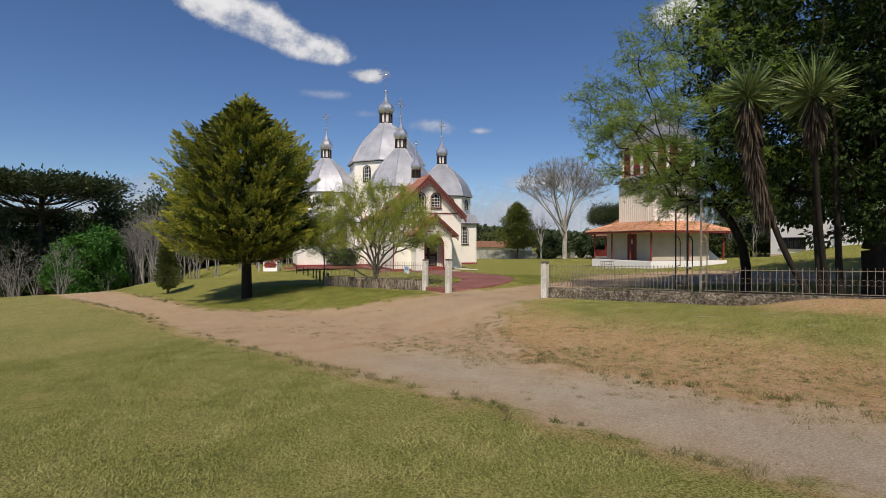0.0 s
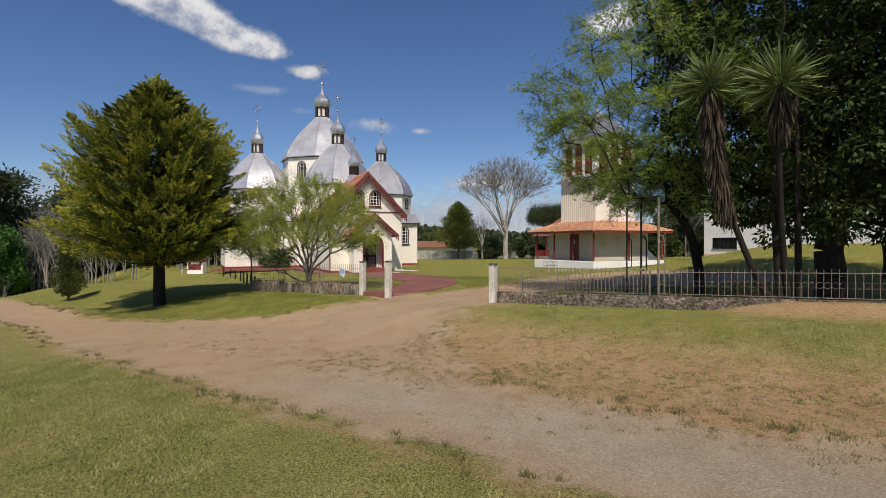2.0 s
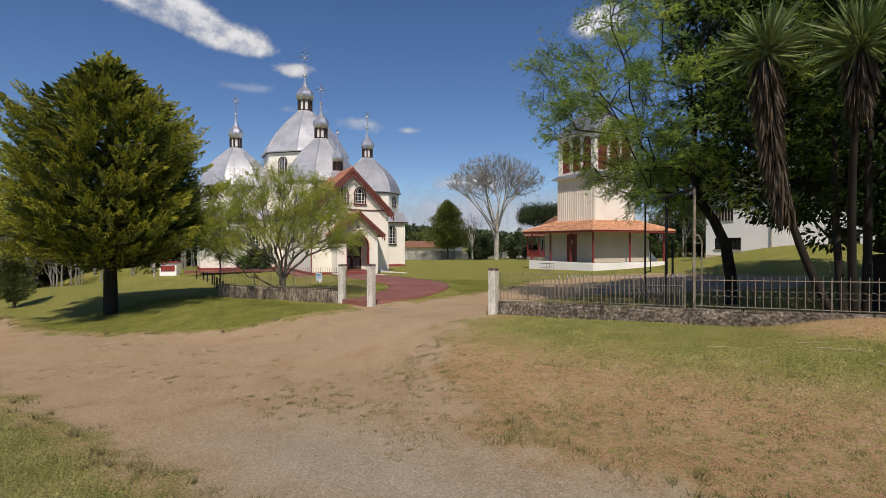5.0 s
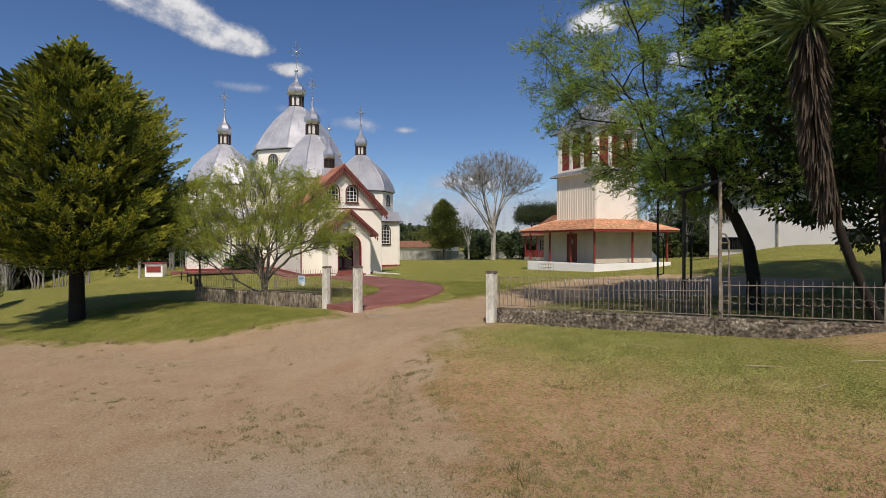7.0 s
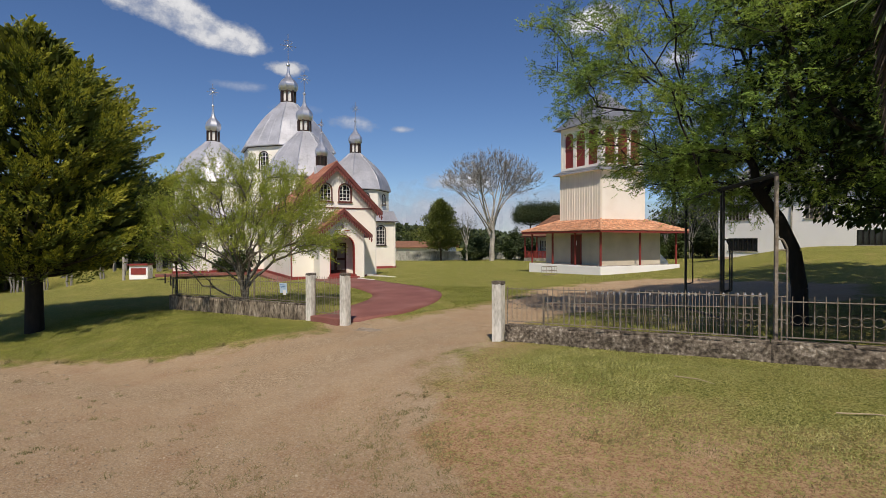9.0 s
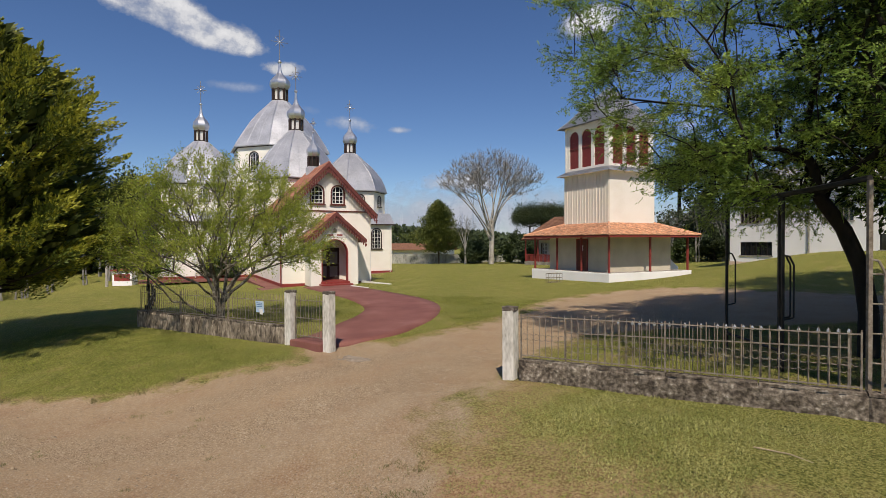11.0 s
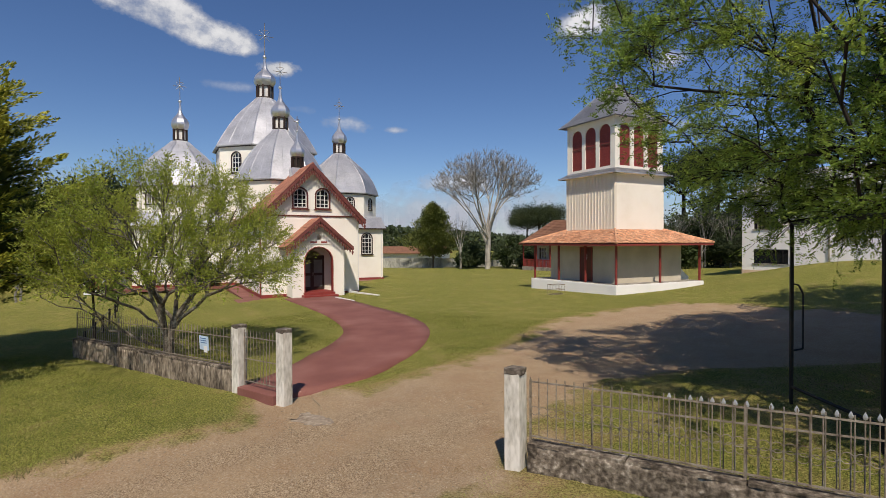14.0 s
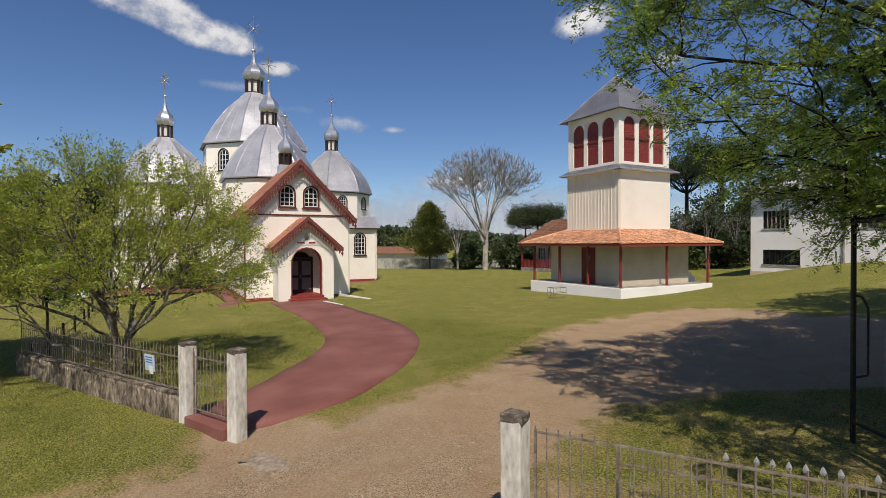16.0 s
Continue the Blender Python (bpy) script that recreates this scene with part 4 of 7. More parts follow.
# shaft
S = 2.14
for k, nm in ((0, "front"), (1, "b"), (2, "c"), (3, "d")):
    m = pose(0, 0, 0, 0, 0, 90 * k)
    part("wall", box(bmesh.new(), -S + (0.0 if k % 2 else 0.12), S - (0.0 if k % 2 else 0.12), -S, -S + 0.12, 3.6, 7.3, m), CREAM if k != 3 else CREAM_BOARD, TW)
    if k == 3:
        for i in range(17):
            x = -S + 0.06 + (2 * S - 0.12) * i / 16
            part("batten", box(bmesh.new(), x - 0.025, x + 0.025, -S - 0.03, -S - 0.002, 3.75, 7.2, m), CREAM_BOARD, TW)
    # sloping ledge of metal sheet
    lg = bmesh.new()
    v = [lg.verts.new(m @ Vector(p)) for p in ((-2.5, -2.5, 7.26), (2.5, -2.5, 7.26), (2.0, -2.0, 7.60), (-2.0, -2.0, 7.60))]
    lg.faces.new(v)
    bmesh.ops.solidify(lg, geom=list(lg.faces), thickness=0.03)
    part("ledge", lg, METAL, TW, "sloping grey metal ledge")
    part("ledge_edge", box(bmesh.new(), -2.52, 2.52, -2.52, -2.49, 7.20, 7.29, m), METAL, TW)
    part("soffit", box(bmesh.new(), -2.49, 2.49, -2.49, -2.1, 7.21, 7.235, m), CREAM, TW)
    # belfry wall with three round-headed shuttered openings
    B0 = 2.06
    holes = [shift(arch(0.92, 7.72, 10.32), dx) for dx in (-1.22, 0.0, 1.22)]
    wall_with_holes("wall", (-B0, B0), 7.5, 10.7, holes, 0.12, m @ at(0, -B0), CREAM, TW)
    for dx in (-1.22, 0.0, 1.22):
        sh = part("shutter", slab(bmesh.new(), arch(0.92, 7.72, 10.32), 0.07, 0.11, m @ at(dx, -B0)), RED, TW, "dark red louvred shutter with a round head")
        for i in range(15):
            z = 7.80 + i * 0.145
            part("louvre", box(bmesh.new(), -0.42, 0.42, 0.058, 0.072, z, z + 0.09, m @ at(dx, -B0)), RED, sh)
        part("shutter_rail", box(bmesh.new(), -0.46, 0.46, 0.02, 0.072, 9.02, 9.12, m @ at(dx, -B0)), RED_DARK, sh)
    part("corner_board", box(bmesh.new(), -B0 - 0.03, -B0 + 0.10, -B0 - 0.035, -B0 - 0.002, 7.5, 10.7, m), CREAM, TW)
    part("corner_board", box(bmesh.new(), B0 - 0.10, B0 + 0.03, -B0 - 0.035, -B0 - 0.002, 7.5, 10.7, m), CREAM, TW)
    # pyramid roof, flared at the eaves
    rf = bmesh.new()
    prof = [(2.52, 10.62), (2.05, 11.05), (1.15, 12.15), (0.0, 13.45)]
    for (h0, z0), (h1, z1) in zip(prof, prof[1:]):
        q = [m @ Vector(p) for p in ((-h0, -h0, z0), (h0, -h0, z0), (h1, -h1, z1), (-h1, -h1, z1))]
        if h1 == 0:
            q = q[:3]
        rf.faces.new([rf.verts.new(p) for p in q])
    bmesh.ops.solidify(rf, geom=list(rf.faces), thickness=0.03)
    part("roof", rf, METAL, TW, "flared pyramid roof of grey metal sheet")
    hp = bmesh.new()
    for (h0, z0), (h1, z1) in zip(prof, prof[1:]):
        tube(hp, m @ Vector((-h0, -h0, z0)), m @ Vector((-h1, -h1, z1)), 0.03, n=6)
    part("roof_seam", hp, METAL_BRIGHT, TW)
part("ceiling", boxed(-2.05, 2.05, -2.05, 2.05, 10.6, 10.66), CREAM, TW)
fb = bmesh.new()
tube(fb, (0, 0, 13.35), (0, 0, 14.1), 0.05, 0.02)
part("finial", fb, METAL_BRIGHT, TW)

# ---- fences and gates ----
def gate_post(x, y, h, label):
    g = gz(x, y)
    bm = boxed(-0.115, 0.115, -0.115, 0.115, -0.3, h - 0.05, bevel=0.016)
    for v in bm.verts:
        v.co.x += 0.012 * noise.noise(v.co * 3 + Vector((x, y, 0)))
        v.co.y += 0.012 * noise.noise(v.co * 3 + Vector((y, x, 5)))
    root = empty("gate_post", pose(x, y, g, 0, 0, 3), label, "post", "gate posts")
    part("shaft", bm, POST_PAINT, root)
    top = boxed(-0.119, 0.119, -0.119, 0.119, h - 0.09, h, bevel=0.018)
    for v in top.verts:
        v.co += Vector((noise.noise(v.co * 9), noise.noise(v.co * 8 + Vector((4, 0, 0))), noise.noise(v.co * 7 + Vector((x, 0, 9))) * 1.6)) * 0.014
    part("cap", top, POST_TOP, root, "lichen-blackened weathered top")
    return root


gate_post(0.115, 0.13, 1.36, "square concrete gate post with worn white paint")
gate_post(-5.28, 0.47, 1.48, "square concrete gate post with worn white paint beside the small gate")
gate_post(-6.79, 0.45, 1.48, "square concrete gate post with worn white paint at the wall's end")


def low_wall(name, pts, tops, thick, label, face):
    """A rough plastered wall along a line, following the ground, with a blackened coping."""
    root = empty(name, pose(0, 0, 0), label, "wall", kind="structure")
    verts, n = [], 0
    bm, cp = bmesh.new(), bmesh.new()
    for (a, b), (ta, tb) in zip(zip(pts, pts[1:]), zip(tops, tops[1:])):
        a, b = Vector((*a, 0)), Vector((*b, 0))
        d = (b - a).normalized()
        s = Vector((-d.y, d.x, 0)) * thick / 2
        k = max(2, int((b - a).length / 0.05))
        rows = []
        for i in range(k + 1):
            p = a.lerp(b, i / k)
            zt = ta + (tb - ta) * i / k
            zb = gz(p.x, p.y) - 0.35
            row = []
            for side in (-1, 1):
                for j in range(12):
                    z = zb + (zt - zb) * j / 11
                    jit = 0.022 * noise.noise(Vector((p.x * 4, z * 5, side * 3.0))) + 0.030 * noise.noise(Vector((p.x * 9, z * 11, side * 7.0))) + 0.016 * noise.noise(Vector((p.x * 21, z * 25, side * 9.0)))
                    row.append(bm.verts.new(p + s * side + s.normalized() * jit + Vector((0, 0, z))))
            rows.append(row)
        for r0, r1 in zip(rows, rows[1:]):
            for o in (0, 12):
                for j in range(11):
                    bm.faces.new((r0[o + j], r1[o + j], r1[o + j + 1], r0[o + j + 1]))
            bm.faces.new((r0[11], r1[11], r1[23], r0[23]))
        for r in (rows[0], rows[-1]):
            for j in range(11):
                bm.faces.new((r[j], r[j + 1], r[12 + j + 1], r[12 + j]))
        seg = max(1, int((b - a).length / 1.1))
        for i in range(seg):
            p, q = a.lerp(b, i / seg), a.lerp(b, (i + 1) / seg - 0.004)
            z0, z1 = ta + (tb - ta) * i / seg, ta + (tb - ta) * (i + 1) / seg
            w = s * 1.04
            v = [cp.verts.new(x + Vector((0, 0, z))) for x, z in ((p - w, z0), (q - w, z1), (q + w, z1), (p + w, z0))]
            u = [cp.verts.new(x.co + Vector((0, 0, 0.035 + 0.02 * noise.noise(x.co * 2)))) for x in v]
            cp.faces.new(u)
            for m in range(4):
                cp.faces.new((v[m], v[(m + 1) % 4], u[(m + 1) % 4], u[m]))
    part("wall_body", bm, face, root, "", True)
    part("coping", cp, STONE_WALL, root, "thin blackened concrete coping")
    return root


F0, F1 = (0.32, 0.16), (5.35, 0.56)
F2 = (13.5, 1.2)
low_wall("low_wall", [F0, F1, F2], [0.37, 0.48, 0.70], 0.2, "rough low wall with black stains and peeling plaster", STONE_WALL)
low_wall("low_wall", [(-6.93, 0.46), (-15.2, 0.30)], [0.28, 0.12], 0.2, "rough low plastered wall streaked with black damp", PLASTER_WALL)


def iron_fence(name, a, b, za, zb, h, pitch, label, circles=True, spear=None, over=0.10, rails=(0.08, 0.86), group="", panel=2.2, mat=None, scroll_z=0.5):
    """Upright bars through flat rails on the line a-b, with a row of rings; spear: silver leaf tips."""
    mat = mat or IRON
    root = empty(name, pose(0, 0, 0), label, "gate" if "gate" in name else "fence", group)
    A, B = Vector((*a, za)), Vector((*b, zb))
    L = (B - A).length
    n = int(L / pitch)
    up = Vector((0, 0, 1))
    for i in range(n + 1):
        p = A.lerp(B, i / n)
        bm = tube(bmesh.new(), p + up * 0.03, p + up * (h + over), 0.0075, n=5)
        part("bar", bm, mat, root)
        if spear and spear[0] <= i / n <= spear[1] and (i * 7) % 11 not in (2, 5, 8):
            t = p + up * (h + over)
            sb = bmesh.new()
            lathe(sb, [(0.0, 0.0), (0.02, 0.012), (0.027, 0.035), (0.017, 0.06), (0.0, 0.088)], 5)
            bmesh.ops.transform(sb, matrix=Matrix.Translation(t) @ Matrix.Diagonal((1.0, 0.5, 1, 1)), verts=sb.verts)
            part("spear_tip", sb, SILVER, root, "pale painted leaf-shaped tip")
    d = (B - A).normalized()
    for r in rails:
        m = Matrix.Translation(A + up * h * r) @ Matrix.LocRotScale(None, d.to_track_quat("X", "Z"), None)
        part("rail", box(bmesh.new(), 0, L, -0.012, 0.012, -0.009, 0.009, m), mat, root)
    if circles:
        cb = bmesh.new()
        R = pitch * 0.5
        for i in range(n):
            c = A.lerp(B, (i + 0.5) / n) + up * h * scroll_z
            pts = [c + d * R * math.cos(2 * math.pi * k / 10) + up * R * math.sin(2 * math.pi * k / 10) for k in range(11)]
            for p, q in zip(pts, pts[1:]):
                tube(cb, p, q, 0.0042, n=4)
        tagged(part("ring_band", cb, mat, root), kind="stuff")
    k = max(1, int(L / panel))
    for i in range(k + 1):
        p = A.lerp(B, i / k)
        part("upright", box(bmesh.new(), -0.012, 0.012, -0.012, 0.012, -0.04, h + 0.02, Matrix.Translation(p)), mat, root)
    return root


iron_fence("iron_fence", (0.32, 0.17), (5.28, 0.555), 0.42, 0.52, 0.78, 0.118, "grey iron bar fence with scrollwork standing on the low wall", rails=(0.06, 0.99), over=0.05)
iron_fence("iron_fence", (5.5, 0.57), (13.4, 1.19), 0.55, 0.74, 0.70, 0.155, "grey iron bar fence with a row of rings on a wall", rails=(0.06, 0.94), over=0.05)
iron_fence("sliding_gate", (1.0, 0.62), (5.15, 0.90), 0.16, 0.32, 0.84, 0.118, "open iron sliding gate with pale spear tips behind the fence", spear=(0.22, 1.0), over=0.07)
iron_fence("iron_fence", (-7.0, 0.46), (-15.1, 0.30), 0.32, 0.15, 0.76, 0.13, "dark iron bar fence with scrollwork standing on the low wall", over=0.08)
pg = iron_fence("small_gate", (-6.60, 0.46), (-5.43, 0.475), gz(-6, .4) + 0.20, gz(-5.5, .4) + 0.20, 1.08, 0.10, "narrow iron bar gate between two white posts", circles=False, rails=(0.06, 0.5, 0.93), over=0.08, panel=0.6)
st = tagged(link("gate_step", boxed(-6.62, -5.41, 0.28, 0.68, gz(-6, .4) - 0.25, gz(-6, .4) + 0.16, bevel=0.02), RED_FLOOR), "red cement sill under the small gate", "step")
sg = empty("notice_board", pose(-8.05, 0.38, 0.60, 4, 0, 2), "pale blue notice board tied to the iron fence", "sign")
part("board", boxed(-0.17, 0.17, -0.012, 0.012, 0, 0.32, bevel=0.004), material("pale_blue_board", [(0.42, 0.55, 0.70), (0.52, 0.64, 0.76)], 4, 0.5, bump=0), sg)
part("paper", boxed(0.0, 0.13, -0.02, -0.013, -0.05, 0.10), WHITE, sg)
for z in (0.26, 0.21, 0.16):
    part("lettering_bar", boxed(-0.12, 0.12, -0.016, -0.0125, z, z + 0.02), material("blue_ink", [(0.08, 0.16, 0.35), (0.1, 0.2, 0.4)], 4, 0.6, bump=0), sg)

# frame of dark steel posts with side ladders, running inwards from the fence
fr = empty("steel_frame", pose(0, 0, 0), "tall dark steel post frame with side ladders beside the fence", "frame")
P0, P1, P2 = Vector((3.03, 5.05, 0)), Vector((4.17, 3.17, 0)), Vector((5.38, 1.02, 0))
for p, mat, r in ((P0, IRON_DARK, 0.025), (P1, IRON_DARK, 0.026), (P1 + Vector((0.06, -0.14, 0)), IRON_DARK, 0.022), (P2, IRON, 0.028)):
    g = gz(p.x, p.y)
    pst = part("steel_post", box(bmesh.new(), -r, r, -r, r, g - 0.2, 3.42, pose(p.x, p.y, 0, 0, 0, 30)), mat, fr)
    o = Vector((0.55, 0.83, 0)).normalized() * -0.0 + Vector((0.17, 0.02, 0))
    bm = bmesh.new()
    pts = [p + Vector((0, 0, 2.30)), p + o * 0.6 + Vector((0, 0, 2.28)), p + o + Vector((0, 0, 2.12)), p + o + Vector((0, 0, g - 0.1 if p is P2 else 1.15)), p + o * 0.1 + Vector((0, 0, g - 0.1 if p is P2 else 1.1))]
    for a, b in zip(pts, pts[1:]):
        tube(bm, a, b, 0.017, n=6)
    part("side_tube", bm, mat, fr)
    for i in range(5):
        z = g + 0.25 + i * 0.42
        if z < 2.1 and p is P2:
            part("rung", tube(bmesh.new(), p + Vector((0, 0, z)), p + o + Vector((0, 0, z)), 0.012, n=5), mat, fr)
bm = bmesh.new()
tube(bm, P0 + Vector((0, 0, 3.38)), P2 + Vector((0, 0, 3.45)), 0.045, n=6)
part("top_beam", bm, IRON_DARK, fr)
bm = bmesh.new()
tube(bm, P0 + Vector((0, 0, gz(P0.x, P0.y) + 0.32)), P1 + Vector((0, 0, gz(P1.x, P1.y) + 0.35)), 0.03, n=6)
part("low_bar", bm, IRON_DARK, fr)
tagged(link("post_footing", boxed(5.18, 5.62, 0.80, 1.25, gz(5.4, 1) - 0.2, gz(5.4, 1) + 0.20, bevel=0.03), CONCRETE), "weathered concrete block at the foot of the steel post", "footing")

# rail fence running back from the wall's end
rf_pts = [(-15.4, 0.6), (-20, 2.9), (-25, 5.4), (-31, 8.0), (-38, 10.6)]
rfence = empty("rail_fence", pose(0, 0, 0), "low dark iron rail fence across the lawn", "fence")
for a, b in zip(rf_pts, rf_pts[1:]):
    n = 2
    for i in range(n):
        p = Vector((*a, 0)).lerp(Vector((*b, 0)), i / n)
        q = Vector((*a, 0)).lerp(Vector((*b, 0)), (i + 1) / n)
        p.z, q.z = gz(p.x, p.y), gz(q.x, q.y)
        part("fence_post", box(bmesh.new(), -0.035, 0.035, -0.035, 0.035, -0.1, 0.72, Matrix.Translation(p)), IRON_DARK, rfence)
        for h in (0.25, 0.62):
            part("rail", tube(bmesh.new(), p + Vector((0, 0, h)), q + Vector((0, 0, h)), 0.018, n=5), IRON_DARK, rfence)

# ---- trees ----
def tubes(segs, sides=5):
    """Vertices and faces for tapered pieces (p0, p1, r0, r1)."""
    if not segs:
        return np.zeros((0, 3)), np.zeros((0, 4), int)
    p0, p1 = np.array([s[0] for s in segs], float), np.array([s[1] for s in segs], float)
    r0, r1 = np.array([s[2] for s in segs]), np.array([s[3] for s in segs])
    d = p1 - p0
    d /= np.linalg.norm(d, axis=1, keepdims=True) + 1e-9
    ref = np.where(np.abs(d[:, 2:3]) < 0.9, np.array([[0, 0, 1.0]]), np.array([[1.0, 0, 0]]))
    u = np.cross(d, ref)
    u /= np.linalg.norm(u, axis=1, keepdims=True) + 1e-9
    v = np.cross(d, u)
    ang = 2 * np.pi * np.arange(sides) / sides
    c = np.cos(ang)[None, :, None] * u[:, None] + np.sin(ang)[None, :, None] * v[:, None]
    a, b = p0[:, None] + c * r0[:, None, None], p1[:, None] + c * r1[:, None, None]
    verts = np.concatenate([a, b], 1).reshape(-1, 3)
    k = np.arange(sides)
    f = np.stack([k, (k + 1) % sides, (k + 1) % sides + sides, k + sides], 1)
    faces = (np.arange(len(segs))[:, None, None] * 2 * sides + f[None]).reshape(-1, 4)
    return verts, faces


def leaves(pos, along, length, width, rng, flat=0.0, fold=0.0):
    """Pointed leaves, four corners each, at pos, lying along the given directions."""
    pos, along = np.asarray(pos, float), np.asarray(along, float)
    n = len(pos)
    along = along / (np.linalg.norm(along, axis=1, keepdims=True) + 1e-9)
    r = rng.normal(size=(n, 3))
    r[:, 2] += flat * 3
    side = np.cross(along, r)
    side /= np.linalg.norm(side, axis=1, keepdims=True) + 1e-9
    L = (length * (0.65 + 0.7 * rng.random(n)))[:, None]
    W = (width * (0.65 + 0.7 * rng.random(n)))[:, None]
    v = np.stack([pos, pos + along * L * 0.45 + side * W * 0.5, pos + along * L, pos + along * L * 0.45 - side * W * 0.5], 1)
    return v.reshape(-1, 3), np.arange(4 * n).reshape(-1, 4)


def unit(v):
    return v / (np.linalg.norm(v) + 1e-9)


def grow(rng, p, d, length, radius, level, spec, segs, anchors):
    """A limb of short pieces that bends by spec's rules, and its side limbs. anchors: (place, direction) for the leaves."""
    s = spec[level]
    n = s["n"]
    step = length / n
    pts = [p]
    for i in range(n):
        d = unit(d + rng.normal(size=3) * s["wander"] + np.array([0, 0, s["lift"]]) + np.array([0, 0, s.get("lift_end", 0.0)]) * (i / n))
        q = p + d * step
        ra, rb = radius * (1 - s["taper"] * i / n), radius * (1 - s["taper"] * (i + 1) / n)
        segs.append((p, q, ra, rb))
        p = q
        pts.append(p)
        last = level == len(spec) - 1
        if last or s.get("leafy"):
            anchors.append((p, d))
        if not last and (i + 1) / n >= s["bare"]:
            for _ in range(s["kids"] if rng.random() < s.get("chance", 1.0) else 0):
                t = rng.normal(size=3)
                t[2] *= s.get("plane", 1.0)
                t = unit(t - d * (t @ d))
                k = unit(d * math.cos(radians(s["angle"])) + t * math.sin(radians(s["angle"])))
                f = (0.6 + 0.5 * rng.random()) * s["ratio"] * (1 - s.get("shrink", 0.45) * i / n)
                grow(rng, p, k, length * f, rb * s.get("thin", 0.6), level + 1, spec, segs, anchors)
    return pts


def scatter(anchors, per, spread, rng, droop=0.0, out=None):
    """per leaves round each anchor, with directions near the anchor's own."""
    P = np.repeat(np.array([a[0] for a in anchors]), per, 0)
    D = np.repeat(np.array([a[1] for a in anchors]), per, 0)
    P = P + rng.normal(size=P.shape) * spread
    D = D + rng.normal(size=D.shape) * 0.8 + np.array([0, 0, droop])
    return P, D


def tree(name, base, label, segs, bark, leaf_sets, group="", sides=6, twig=None):
    """A tree: trunk and limbs as one mesh, and each set of leaves (verts, faces, material, name) as another, all relative to the base."""
    root = empty(name, pose(*base), label, "tree" if "tree" in name or "pine" in name else name.split("_")[-1], group)
    big = [s for s in segs if s[2] > 0.035]
    small = [s for s in segs if s[2] <= 0.035]
    for nm, ss, k in (("trunk", big, sides + 2), ("twig_work", small, 3)):
        if ss:
            v, f = tubes(ss, k)
            tagged(raw(nm, v, f, twig if twig and nm == "twig_work" else bark, root, "", True), kind="stuff" if nm == "twig_work" else "")
    for v, f, mat, nm in leaf_sets:
        tagged(raw(nm, v, f, mat, root), kind="stuff")
    return root


def willow():
    """Crooked stems from one foot, fanning into a dome of thin whips with small leaves."""
    rng = np.random.default_rng(7)
    keep = lambda x, y, z: z > 2.15 + 0.40 * max(0.0, 2.2 - math.hypot(x, y)) - 0.2 * (x < -1.5)
    centres = list(fill_crown(rng, (0, 0, 2.4), (3.4, 3.3, 3.0), 0.62, keep, 9000, 0.20, 0.66))
    trunk = [np.array(p) for p in ((0, 0, -0.2), (0.02, 0, 0.12), (0.03, 0.02, 0.35))]
    segs, ends = branch_out(rng, trunk, centres, 0.0155, 2.15, 0.40, 0.03, 0.13, 0.75)
    anchors = []
    for p, d in ends:
        out = unit(p - np.array([0, 0, 1.2]))
        n = 11 if noise.noise(Vector(p) * 0.8) > -0.10 else 6
        for _ in range(n):
            w = unit(d * 0.6 + out * 0.5 + np.array([0, 0, 0.30]) + rng.normal(size=3) * 0.50)
            a, L = p + rng.normal(size=3) * 0.05, 0.55 + 0.45 * rng.random()
            for m in range(7):
                w = unit(w + rng.normal(size=3) * 0.10 + np.array([0, 0, 0.05 - 0.035 * m]))
                b = a + w * L / 7
                segs.append((a, b, 0.0045 - 0.0005 * m, 0.0040 - 0.0005 * m))
                if m > 0:
                    anchors.append((b, w))
                a = b
    P, D = scatter(anchors, 7, 0.05, rng, 0.1)
    v, f = leaves(P, D, 0.076, 0.028, rng)
    return tree("willow_tree", (-12.0, 1.5, gz(-12, 1.5)), "many-stemmed willow tree with fresh yellow-green leaves behind the fence", segs, BARK_LICHEN, [(v, f, LEAF_WILLOW, "foliage")])


